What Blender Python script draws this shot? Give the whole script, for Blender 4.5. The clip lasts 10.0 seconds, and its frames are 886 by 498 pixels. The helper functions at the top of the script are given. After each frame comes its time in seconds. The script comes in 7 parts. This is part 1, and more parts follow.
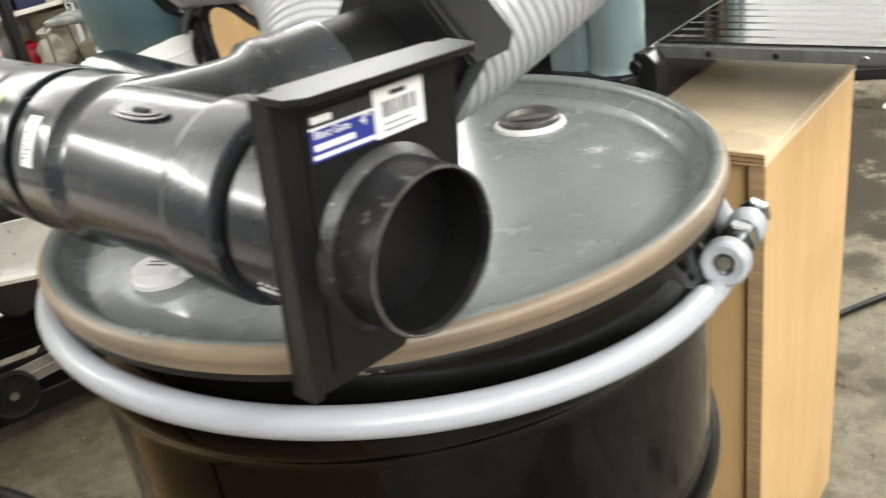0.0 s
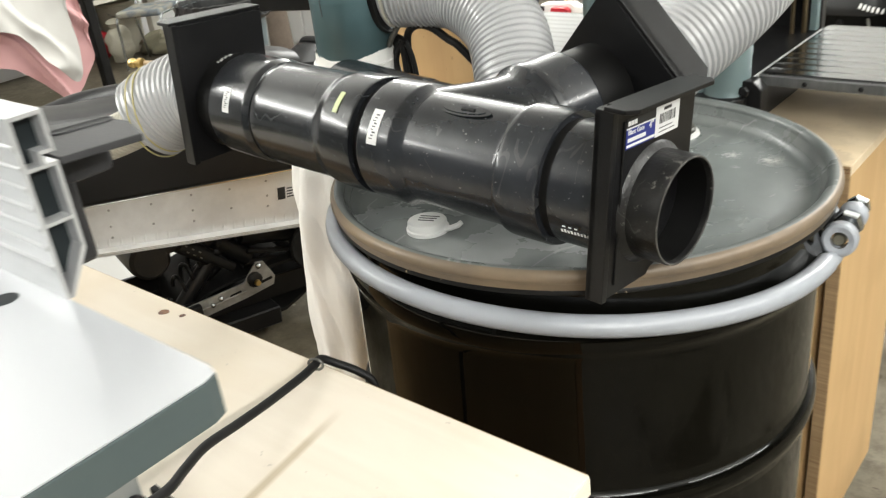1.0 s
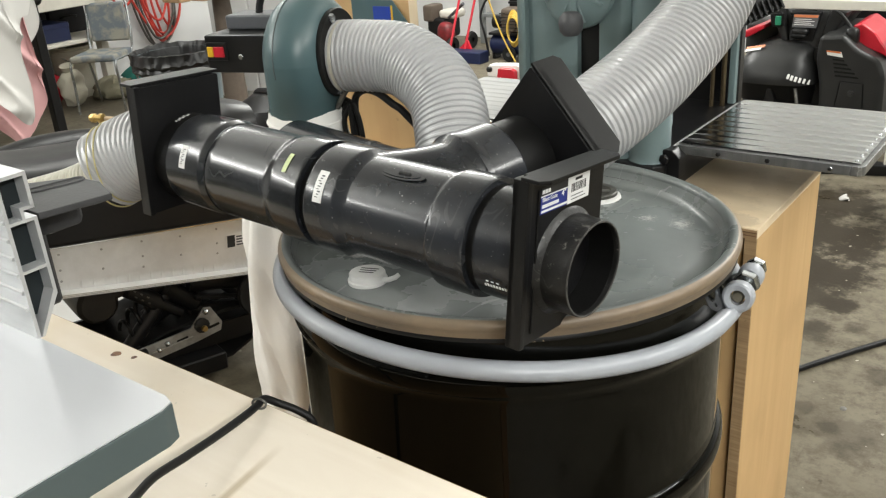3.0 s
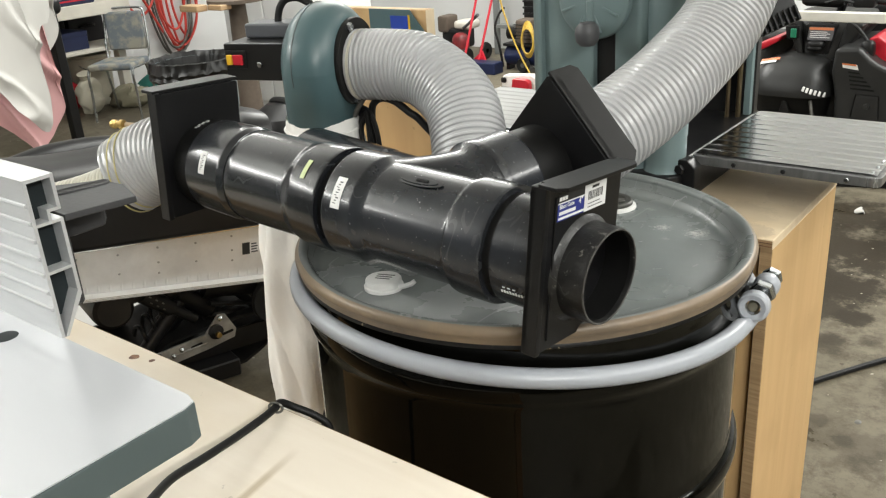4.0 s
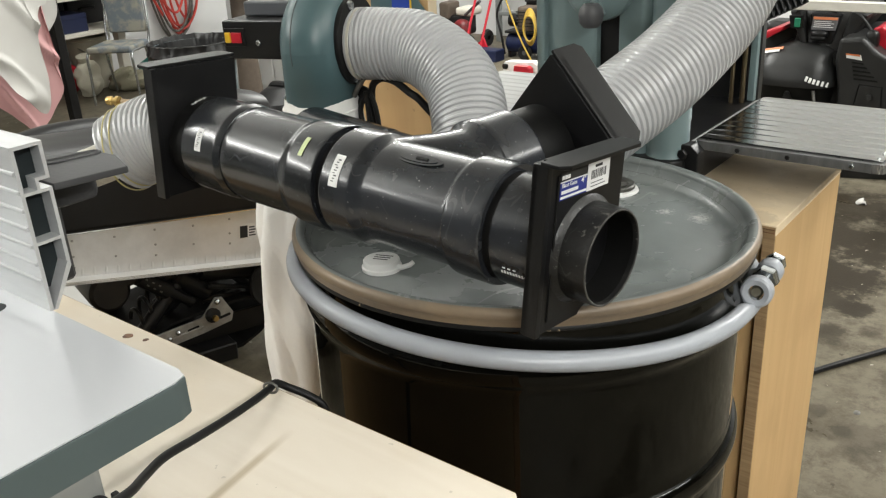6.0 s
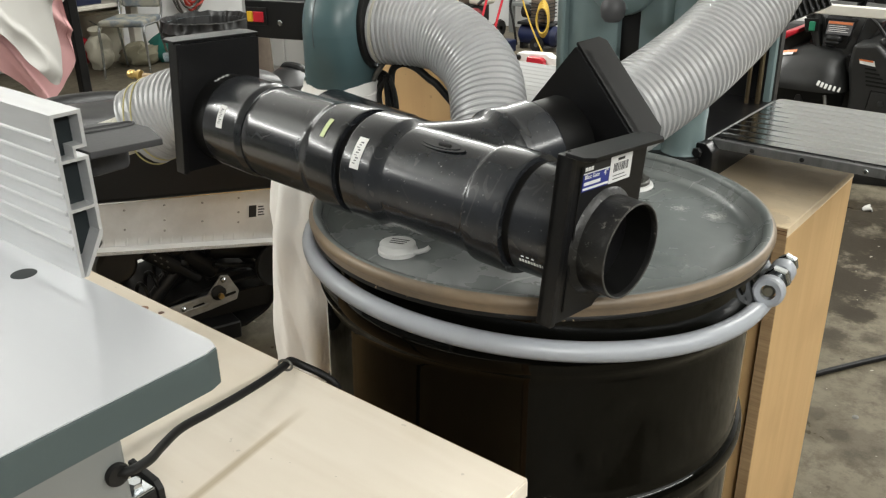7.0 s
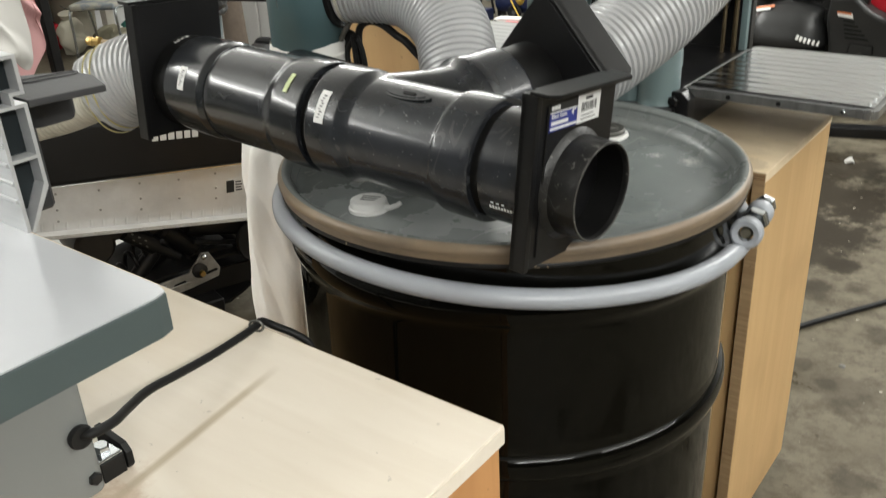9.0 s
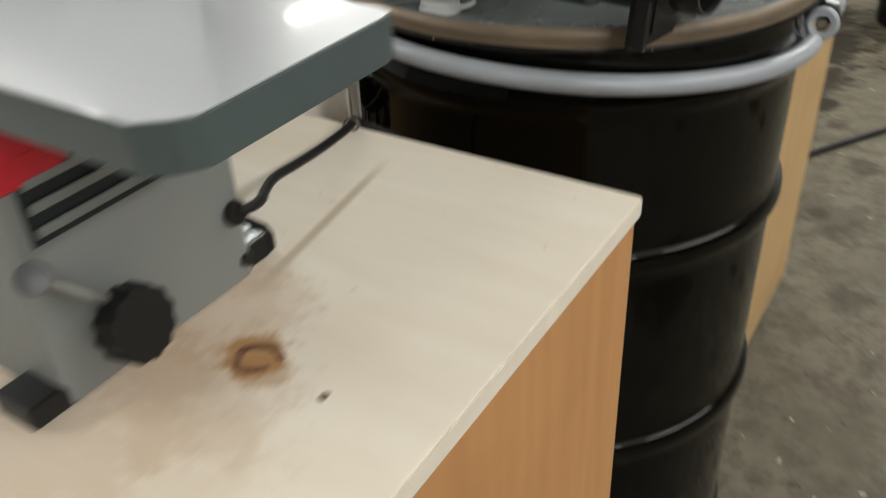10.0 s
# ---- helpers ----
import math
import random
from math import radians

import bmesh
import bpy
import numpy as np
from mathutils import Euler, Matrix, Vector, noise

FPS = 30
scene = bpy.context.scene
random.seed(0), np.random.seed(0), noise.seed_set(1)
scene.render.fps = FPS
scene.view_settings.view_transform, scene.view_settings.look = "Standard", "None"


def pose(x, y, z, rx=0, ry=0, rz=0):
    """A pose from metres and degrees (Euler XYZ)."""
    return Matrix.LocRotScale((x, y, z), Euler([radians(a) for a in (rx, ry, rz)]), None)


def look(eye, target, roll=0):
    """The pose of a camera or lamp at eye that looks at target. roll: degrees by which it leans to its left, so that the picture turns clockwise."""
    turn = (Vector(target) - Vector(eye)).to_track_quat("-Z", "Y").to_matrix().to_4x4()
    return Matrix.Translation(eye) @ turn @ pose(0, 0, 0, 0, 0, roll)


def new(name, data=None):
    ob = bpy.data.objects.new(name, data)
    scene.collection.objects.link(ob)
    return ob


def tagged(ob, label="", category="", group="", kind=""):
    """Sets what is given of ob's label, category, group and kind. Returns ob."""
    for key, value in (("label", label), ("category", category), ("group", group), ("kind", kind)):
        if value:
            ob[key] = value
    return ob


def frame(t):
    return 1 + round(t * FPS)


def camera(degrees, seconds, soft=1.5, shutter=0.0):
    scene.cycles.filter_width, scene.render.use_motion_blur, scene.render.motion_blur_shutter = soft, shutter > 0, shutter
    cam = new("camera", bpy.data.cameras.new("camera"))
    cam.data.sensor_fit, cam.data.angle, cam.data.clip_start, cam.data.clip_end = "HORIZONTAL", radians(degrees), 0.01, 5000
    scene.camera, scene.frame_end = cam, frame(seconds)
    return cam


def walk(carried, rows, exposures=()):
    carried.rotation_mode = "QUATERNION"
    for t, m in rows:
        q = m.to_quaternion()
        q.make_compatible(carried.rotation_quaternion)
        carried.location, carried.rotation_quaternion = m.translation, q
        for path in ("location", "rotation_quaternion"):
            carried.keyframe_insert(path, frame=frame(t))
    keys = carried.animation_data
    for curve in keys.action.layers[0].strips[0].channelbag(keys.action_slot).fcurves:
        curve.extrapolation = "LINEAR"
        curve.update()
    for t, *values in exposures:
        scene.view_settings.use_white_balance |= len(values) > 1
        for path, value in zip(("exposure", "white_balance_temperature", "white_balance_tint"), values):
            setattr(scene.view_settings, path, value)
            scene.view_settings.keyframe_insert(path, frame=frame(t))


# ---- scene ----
cam = camera(54.2, 10.0, soft=1.2, shutter=0.5)
PATH = [
    (0, (0.517, -0.514, 1.168), (-0.674, 0.821, 0.27), -9.8),
    (0.2, (0.506, -0.54, 1.182), (-0.713, 0.766, 0.28), -9.3),
    (0.5, (0.514, -0.619, 1.219), (-0.712, 0.68, 0.32), -7.9),
    (0.7, (0.517, -0.711, 1.253), (-0.703, 0.584, 0.346), -7.9),
    (1, (0.528, -0.832, 1.275), (-0.68, 0.495, 0.39), -7.0),
    (1.2, (0.543, -0.875, 1.294), (-0.587, 0.532, 0.432), -5.8),
    (1.5, (0.564, -0.898, 1.309), (-0.524, 0.56, 0.477), -3.3),
    (2, (0.583, -0.886, 1.321), (-0.514, 0.577, 0.514), -3.3),
    (2.5, (0.589, -0.878, 1.313), (-0.53, 0.574, 0.513), -3.9),
    (4, (0.59, -0.888, 1.311), (-0.576, 0.544, 0.544), -4.0),
    (4.5, (0.589, -0.892, 1.303), (-0.581, 0.544, 0.549), -3.8),
    (5, (0.586, -0.892, 1.297), (-0.583, 0.543, 0.541), -3.8),
    (5.5, (0.585, -0.878, 1.296), (-0.577, 0.549, 0.514), -4.1),
    (7, (0.573, -0.898, 1.297), (-0.581, 0.517, 0.483), -0.9),
    (7.5, (0.569, -0.911, 1.297), (-0.574, 0.499, 0.459), -0.7),
    (8, (0.567, -0.914, 1.3), (-0.574, 0.499, 0.464), -0.5),
    (8.5, (0.579, -0.903, 1.287), (-0.56, 0.515, 0.458), -0.5),
    (9, (0.583, -0.882, 1.265), (-0.538, 0.53, 0.401), -3.0),
    (9.3, (0.573, -0.868, 1.257), (-0.537, 0.507, 0.325), -4.7),
    (9.5, (0.557, -0.855, 1.248), (-0.533, 0.502, 0.265), -4.8),
    (9.6, (0.546, -0.864, 1.229), (-0.547, 0.479, 0.227), -5.3),
    (9.8, (0.502, -0.905, 1.196), (-0.552, 0.418, 0.127), -5.0),
    (10, (0.457, -1.0, 1.186), (-0.473, 0.38, 0.079), -3.2),
]
EXPOSURES = [(0.0, 0.47), (0.5, 0.60), (1.0, 0.12), (1.5, -0.10), (2.5, -0.15), (4.5, -0.12), (5.5, -0.22), (7.5, -0.36), (9.0, -0.36), (9.5, -0.38), (9.8, -0.49), (10.0, -0.84)]
walk(cam, [(t, look(eye, target, roll)) for t, eye, target, roll in PATH], EXPOSURES)

# ---- light ----
world = bpy.data.worlds.new("shop_air")
scene.world = world
world.use_nodes = True
world.node_tree.nodes["Background"].inputs[0].default_value = (0.8, 0.85, 0.9, 1)
world.node_tree.nodes["Background"].inputs[1].default_value = 0.02
CEILING = 3.3
LAMP_WATTS, UP_WATTS = 106.0, 72.0


def strip_lamp(x, y, length, turn, share):
    data = bpy.data.lights.new("tube_light", "AREA")
    data.shape, data.size, data.size_y = "RECTANGLE", length, 0.12
    data.energy, data.color = LAMP_WATTS * share, (0.995, 0.997, 0.952)
    ob = new("tube_light", data)
    ob.matrix_world = pose(x, y, CEILING - 0.86, 0, 0, turn)
    up = data.copy()
    up.energy = UP_WATTS * share
    ob = new("tube_light", up)
    ob.matrix_world = pose(x, y, CEILING - 0.77, 180, 0, turn)


LAMPS = [(-2.8, 3.6), (-2.8, 0.7), (-2.8, -2.4), (0.9, 3.6), (2.6, 0.7), (2.6, -2.4)]
for (lx, ly), share in zip(LAMPS, (1.1, 0.45, 1.3, 0.95, 0.85, 1.55)):
    strip_lamp(lx, ly, 2.3, 90, share)


# ---- materials ----
def nodes_of(name):
    m = bpy.data.materials.new(name)
    m.use_nodes = True
    return m, m.node_tree.nodes, m.node_tree.links, m.node_tree.nodes["Principled BSDF"]


def maths(n, l, op, a, b_=None, c=None):
    x = n.new("ShaderNodeMath")
    x.operation = op
    for i, v in enumerate((a, b_, c)):
        if v is None:
            continue
        if isinstance(v, (int, float)):
            x.inputs[i].default_value = v
        else:
            l.new(v, x.inputs[i])
    return x.outputs[0]


def mixed(n, l, fac, a, colour):
    x = n.new("ShaderNodeMix")
    x.data_type = "RGBA"
    l.new(fac, x.inputs[0])
    l.new(a, x.inputs[6])
    x.inputs[7].default_value = (*colour, 1)
    return x.outputs[2]


def hairlines(n, l, vector, colour, line, scale):
    """Fine wandering scratches, broken up so that they come and go."""
    for k, turn in enumerate((0.5, 2.1)):
        mp = n.new("ShaderNodeMapping")
        mp.inputs["Rotation"].default_value, mp.inputs["Scale"].default_value = (0.3 * k, 0.4, turn), (1.0, 0.16, 0.5)
        l.new(vector, mp.inputs[0])
        a = n.new("ShaderNodeTexNoise")
        a.inputs["Scale"].default_value, a.inputs["Detail"].default_value = scale * (1 + 0.7 * k), 2
        l.new(mp.outputs[0], a.inputs["Vector"])
        c = n.new("ShaderNodeTexNoise")
        c.inputs["Scale"].default_value, c.inputs["Detail"].default_value = 14.0 + 5 * k, 3
        l.new(vector, c.inputs["Vector"])
        near = maths(n, l, "LESS_THAN", maths(n, l, "ABSOLUTE", maths(n, l, "SUBTRACT", a.outputs[0], 0.52)), 0.0035)
        gap = maths(n, l, "MULTIPLY", maths(n, l, "GREATER_THAN", c.outputs[0], 0.56), 0.6)
        colour = mixed(n, l, maths(n, l, "MULTIPLY", near, gap), colour, line)
    return colour


def worn_spots(n, l, vector, colour, spots, worn, grain=75.0, solid=1.0):
    """Scuffed patches round given places (x, y, z, reach, strength) of the thing."""
    fine = n.new("ShaderNodeTexNoise")
    fine.inputs["Scale"].default_value, fine.inputs["Detail"].default_value, fine.inputs["Roughness"].default_value = grain, 6, 0.75
    l.new(vector, fine.inputs["Vector"])
    for x, y, z, reach, strength in spots:
        d = n.new("ShaderNodeVectorMath")
        d.operation = "DISTANCE"
        d.inputs[1].default_value = (x, y, z)
        l.new(vector, d.inputs[0])
        fall = maths(n, l, "SUBTRACT", 1.0, maths(n, l, "DIVIDE", d.outputs["Value"], reach))
        mask = n.new("ShaderNodeMapRange")
        mask.inputs[1].default_value, mask.inputs[2].default_value, mask.inputs[4].default_value = 0.95, 1.15, strength
        l.new(maths(n, l, "ADD", maths(n, l, "MULTIPLY", maths(n, l, "MAXIMUM", fall, -1.0), solid), maths(n, l, "MULTIPLY", fine.outputs[0], 1.3)), mask.inputs[0])
        colour = mixed(n, l, mask.outputs[0], colour, worn)
    return colour


def mat(name, base, rough=0.5, metal=0.0, second=None, scale=12.0, amount=0.5, bump=0.0, bump_scale=120.0, coat=0.0, rough_var=0.1,
        speck=None, speck_scale=60.0, speck_at=0.72, stretch=(1, 1, 1), spec=0.5, scratch=None, scratch_scale=9.0, spots=(), spot_colour=(0.5, 0.5, 0.48)):
    """A painted, moulded or cast surface: two colours mixed by large noise, fine specks or scratches, uneven gloss and fine relief."""
    m, n, l, b = nodes_of(name)
    tc = n.new("ShaderNodeTexCoord")
    mp = n.new("ShaderNodeMapping")
    mp.inputs["Scale"].default_value = stretch
    l.new(tc.outputs["Object"], mp.inputs[0])
    n1 = n.new("ShaderNodeTexNoise")
    n1.inputs["Scale"].default_value, n1.inputs["Detail"].default_value, n1.inputs["Roughness"].default_value = scale, 6, 0.62
    l.new(mp.outputs[0], n1.inputs["Vector"])
    ramp = n.new("ShaderNodeValToRGB")
    ramp.color_ramp.elements[0].position, ramp.color_ramp.elements[1].position = 0.5 - 0.25 * (1.2 - amount), 0.5 + 0.25 * (1.2 - amount)
    l.new(n1.outputs[0], ramp.inputs[0])
    mix = n.new("ShaderNodeMix")
    mix.data_type = "RGBA"
    second = second or tuple(c * 0.8 for c in base)
    mix.inputs[6].default_value, mix.inputs[7].default_value = (*base, 1), (*second, 1)
    scaled = n.new("ShaderNodeMath")
    scaled.operation = "MULTIPLY"
    scaled.inputs[1].default_value = amount
    l.new(ramp.outputs[0], scaled.inputs[0])
    l.new(scaled.outputs[0], mix.inputs[0])
    colour = mix.outputs[2]
    n2 = n.new("ShaderNodeTexNoise")
    n2.inputs["Scale"].default_value, n2.inputs["Detail"].default_value = bump_scale, 4
    l.new(mp.outputs[0], n2.inputs["Vector"])
    if speck:
        n3 = n.new("ShaderNodeTexNoise")
        n3.inputs["Scale"].default_value, n3.inputs["Detail"].default_value, n3.inputs["Roughness"].default_value = speck_scale, 5, 0.7
        l.new(mp.outputs[0], n3.inputs["Vector"])
        r3 = n.new("ShaderNodeValToRGB")
        r3.color_ramp.elements[0].position, r3.color_ramp.elements[1].position = speck_at, min(1.0, speck_at + 0.06)
        l.new(n3.outputs[0], r3.inputs[0])
        m3 = n.new("ShaderNodeMix")
        m3.data_type = "RGBA"
        l.new(r3.outputs[0], m3.inputs[0])
        l.new(colour, m3.inputs[6])
        m3.inputs[7].default_value = (*speck, 1)
        colour = m3.outputs[2]
    if scratch:
        colour = hairlines(n, l, mp.outputs[0], colour, scratch, scratch_scale)
    if spots:
        colour = worn_spots(n, l, tc.outputs["Object"], colour, spots, spot_colour, 170.0, 0.5)
    l.new(colour, b.inputs["Base Color"])
    mr = n.new("ShaderNodeMapRange")
    mr.inputs[3].default_value, mr.inputs[4].default_value = max(0.02, rough - rough_var), min(1.0, rough + rough_var)
    l.new(n1.outputs[0], mr.inputs[0])
    l.new(mr.outputs[0], b.inputs["Roughness"])
    b.inputs["Metallic"].default_value = metal
    b.inputs["Specular IOR Level"].default_value = spec
    if coat:
        b.inputs["Coat Weight"].default_value, b.inputs["Coat Roughness"].default_value = coat, 0.06
    if bump:
        bp = n.new("ShaderNodeBump")
        bp.inputs["Strength"].default_value, bp.inputs["Distance"].default_value = bump, 0.002
        l.new(n2.outputs[0], bp.inputs["Height"])
        l.new(bp.outputs[0], b.inputs["Normal"])
    return m


def wood(name, light, dark, grain=(2.0, 30.0, 30.0), rough=0.55, blotch=None, stains=(), stain_colour=(0.5, 0.28, 0.09), streak=None):
    """Plywood veneer: long grain, soft cathedral bands and a few blotches."""
    m, n, l, b = nodes_of(name)
    tc = n.new("ShaderNodeTexCoord")
    mp = n.new("ShaderNodeMapping")
    mp.inputs["Scale"].default_value = grain
    l.new(tc.outputs["Object"], mp.inputs[0])
    n1 = n.new("ShaderNodeTexNoise")
    n1.inputs["Scale"].default_value, n1.inputs["Detail"].default_value, n1.inputs["Distortion"].default_value = 1.2, 7, 0.6
    l.new(mp.outputs[0], n1.inputs["Vector"])
    r1 = n.new("ShaderNodeValToRGB")
    r1.color_ramp.elements[0].position, r1.color_ramp.elements[1].position = 0.3, 0.75
    r1.color_ramp.elements[0].color, r1.color_ramp.elements[1].color = (*light, 1), (*dark, 1)
    l.new(n1.outputs[0], r1.inputs[0])
    n2 = n.new("ShaderNodeTexNoise")
    n2.inputs["Scale"].default_value, n2.inputs["Detail"].default_value = 5.0, 3
    l.new(tc.outputs["Object"], n2.inputs["Vector"])
    r2 = n.new("ShaderNodeValToRGB")
    r2.color_ramp.elements[0].position, r2.color_ramp.elements[1].position = 0.5, 0.8
    l.new(n2.outputs[0], r2.inputs[0])
    mix = n.new("ShaderNodeMix")
    mix.data_type = "RGBA"
    l.new(r2.outputs[0], mix.inputs[0])
    l.new(r1.outputs[0], mix.inputs[6])
    mix.inputs[7].default_value = (*(blotch or tuple(c * 0.85 for c in dark)), 1)
    fleck = n.new("ShaderNodeTexNoise")
    fleck.inputs["Scale"].default_value, fleck.inputs["Detail"].default_value = 90.0, 3
    l.new(tc.outputs["Object"], fleck.inputs["Vector"])
    flecks = maths(n, l, "MULTIPLY", maths(n, l, "GREATER_THAN", fleck.outputs[0], 0.73), 0.45)
    colour = mixed(n, l, flecks, mix.outputs[2], tuple(c * 0.6 for c in dark))
    if stains:
        colour = worn_spots(n, l, tc.outputs["Object"], colour, stains, stain_colour, 38.0)
    if streak:
        # a mineral streak in the veneer, from one point to another
        (ax, ay), (bx, by), width, tint = streak
        reach = math.hypot(bx - ax, by - ay)
        ux, uy = (bx - ax) / reach, (by - ay) / reach

        def along(vx, vy, start):
            d = n.new("ShaderNodeVectorMath")
            d.operation = "DOT_PRODUCT"
            d.inputs[1].default_value = (vx, vy, 0)
            l.new(tc.outputs["Object"], d.inputs[0])
            return maths(n, l, "SUBTRACT", d.outputs["Value"], start)

        off = maths(n, l, "ABSOLUTE", along(-uy, ux, -uy * ax + ux * ay))
        middle = maths(n, l, "ABSOLUTE", along(ux, uy, ux * (ax + bx) / 2 + uy * (ay + by) / 2))
        soft = n.new("ShaderNodeMapRange")
        soft.inputs[1].default_value, soft.inputs[2].default_value, soft.inputs[3].default_value, soft.inputs[4].default_value = width * 0.3, width, 1.0, 0.0
        l.new(off, soft.inputs[0])
        ends = n.new("ShaderNodeMapRange")
        ends.inputs[1].default_value, ends.inputs[2].default_value, ends.inputs[3].default_value, ends.inputs[4].default_value = reach * 0.3, reach * 0.55, 0.75, 0.0
        l.new(middle, ends.inputs[0])
        colour = mixed(n, l, maths(n, l, "MULTIPLY", soft.outputs[0], ends.outputs[0]), colour, tint)
    l.new(colour, b.inputs["Base Color"])
    b.inputs["Roughness"].default_value = rough
    bp = n.new("ShaderNodeBump")
    bp.inputs["Strength"].default_value, bp.inputs["Distance"].default_value = 0.25, 0.0008
    l.new(n1.outputs[0], bp.inputs["Height"])
    l.new(bp.outputs[0], b.inputs["Normal"])
    return m


def concrete():
    m, n, l, b = nodes_of("concrete_floor")
    tc = n.new("ShaderNodeTexCoord")

    def noise_at(scale, detail, rough, lo, hi):
        a = n.new("ShaderNodeTexNoise")
        a.inputs["Scale"].default_value, a.inputs["Detail"].default_value, a.inputs["Roughness"].default_value = scale, detail, rough
        l.new(tc.outputs["Object"], a.inputs["Vector"])
        r = n.new("ShaderNodeValToRGB")
        r.color_ramp.elements[0].position, r.color_ramp.elements[1].position = lo, hi
        l.new(a.outputs[0], r.inputs[0])
        return a, r

    def blend(fac, a, colour):
        x = n.new("ShaderNodeMix")
        x.data_type = "RGBA"
        l.new(fac, x.inputs[0])
        if isinstance(a, tuple):
            x.inputs[6].default_value = (*a, 1)
        else:
            l.new(a, x.inputs[6])
        x.inputs[7].default_value = (*colour, 1)
        return x.outputs[2]

    fine, rf = noise_at(13.0, 10, 0.78, 0.44, 0.6)
    cloud, rc = noise_at(2.6, 6, 0.65, 0.42, 0.66)
    wet, rw = noise_at(1.35, 7, 0.66, 0.56, 0.62)
    drops, rd = noise_at(22.0, 4, 0.6, 0.66, 0.7)
    c = blend(rf.outputs[0], (0.160, 0.141, 0.104), (0.086, 0.074, 0.052))
    c = blend(rc.outputs[0], c, (0.108, 0.094, 0.066))
    c = blend(rd.outputs[0], c, (0.07, 0.058, 0.042))
    wetmix = n.new("ShaderNodeMath")
    wetmix.operation = "MULTIPLY"
    wetmix.inputs[1].default_value = 0.72
    l.new(rw.outputs[0], wetmix.inputs[0])
    c = blend(wetmix.outputs[0], c, (0.045, 0.036, 0.024))
    puddles = ((-0.12, 2.30, 0, 0.55, 1.0), (-0.05, 1.96, 0, 0.34, 1.0), (-0.02, 1.78, 0, 0.2, 0.9), (0.082, 1.736, 0, 0.1, 0.9), (0.057, 1.537, 0, 0.13, 0.7), (-0.22, 2.62, 0, 0.42, 0.95), (-0.16, 2.25, 0, 0.34, 0.95), (-0.10, 1.95, 0, 0.24, 0.85), (0.2, 3.3, 0, 0.8, 0.7), (0.062, 1.75, 0, 0.1, 0.55), (0.15, 1.61, 0, 0.07, 0.6), (0.268, 1.366, 0, 0.09, 0.5), (0.279, 1.05, 0, 0.17, 0.4), (0.14, 1.127, 0, 0.06, 0.45), (0.213, 1.066, 0, 0.05, 0.45), (0.05, 2.16, 0, 0.13, 0.5), (0.04, 1.57, 0, 0.1, 0.4), (0.36, 0.72, 0, 0.1, 0.5), (-0.75, 0.15, 0, 0.3, 0.7), (-1.0, -0.1, 0, 0.3, 0.6))
    c = worn_spots(n, l, tc.outputs["Object"], c, puddles, (0.028, 0.022, 0.014), 8.0, 0.75)
    chips = n.new("ShaderNodeTexNoise")
    chips.inputs["Scale"].default_value, chips.inputs["Detail"].default_value = 34.0, 2
    l.new(tc.outputs["Object"], chips.inputs["Vector"])
    c = mixed(n, l, maths(n, l, "MULTIPLY", maths(n, l, "GREATER_THAN", chips.outputs[0], 0.735), 0.8), c, (0.42, 0.4, 0.34))
    l.new(c, b.inputs["Base Color"])
    b.inputs["Specular IOR Level"].default_value = 0.18
    mr = n.new("ShaderNodeMapRange")
    mr.inputs[3].default_value, mr.inputs[4].default_value = 0.55, 0.2
    l.new(rw.outputs[0], mr.inputs[0])
    l.new(mr.outputs[0], b.inputs["Roughness"])
    bp = n.new("ShaderNodeBump")
    bp.inputs["Strength"].default_value, bp.inputs["Distance"].default_value = 0.3, 0.003
    l.new(fine.outputs[0], bp.inputs["Height"])
    l.new(bp.outputs[0], b.inputs["Normal"])
    return m


CONCRETE = concrete()
# Unseen walls, kept darker than WALL so the drum reflects dark.
WALL_DIM = mat("unseen_dim_wall", (0.16, 0.155, 0.148), 0.7, second=(0.12, 0.115, 0.11), scale=1.2)
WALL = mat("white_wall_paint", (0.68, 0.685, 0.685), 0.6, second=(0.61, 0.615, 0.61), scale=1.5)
CEIL = mat("white_ceiling", (0.8, 0.8, 0.78), 0.7)
DRUM_BLACK = mat("black_drum_enamel", (0.0015, 0.0015, 0.001), 0.05, second=(0.0035, 0.0032, 0.0025), scale=5, coat=0.05, speck=(0.12, 0.11, 0.09), speck_scale=110, speck_at=0.76, rough_var=0.03, spec=0.22, bump=0.3, bump_scale=7)
LID_GREY = mat("grey_lid_enamel", (0.20, 0.217, 0.213), 0.27, second=(0.14, 0.155, 0.152), scale=4.5, amount=0.8, bump=0.08, bump_scale=25, speck=(0.42, 0.42, 0.4), speck_scale=120, speck_at=0.77, rough_var=0.1, coat=0.15, scratch=(0.32, 0.33, 0.325), spots=((0.13, 0.158, 0.006, 0.03, 0.95), (0.178, 0.16, 0.006, 0.034, 1.0), (0.082, 0.221, 0.006, 0.022, 0.4), (0.15, 0.12, 0.006, 0.014, 0.35), (-0.05, 0.14, 0.006, 0.014, 0.35)), spot_colour=(0.56, 0.56, 0.54))
RIM_TAN = mat("worn_lid_rim", (0.235, 0.175, 0.115), 0.42, second=(0.14, 0.11, 0.08), scale=7, amount=0.8, metal=0.1, speck=(0.5, 0.45, 0.36), speck_scale=120, speck_at=0.72)
GASKET = mat("chipped_black_edge", (0.006, 0.006, 0.006), 0.4, speck=(0.42, 0.33, 0.22), speck_scale=48, speck_at=0.64, spec=0.3)
PLUG_GREY = mat("dull_plug_metal", (0.16, 0.158, 0.145), 0.4, metal=0.5, second=(0.07, 0.068, 0.06), scale=40, amount=0.8, speck=(0.4, 0.39, 0.36), speck_scale=150, speck_at=0.72)
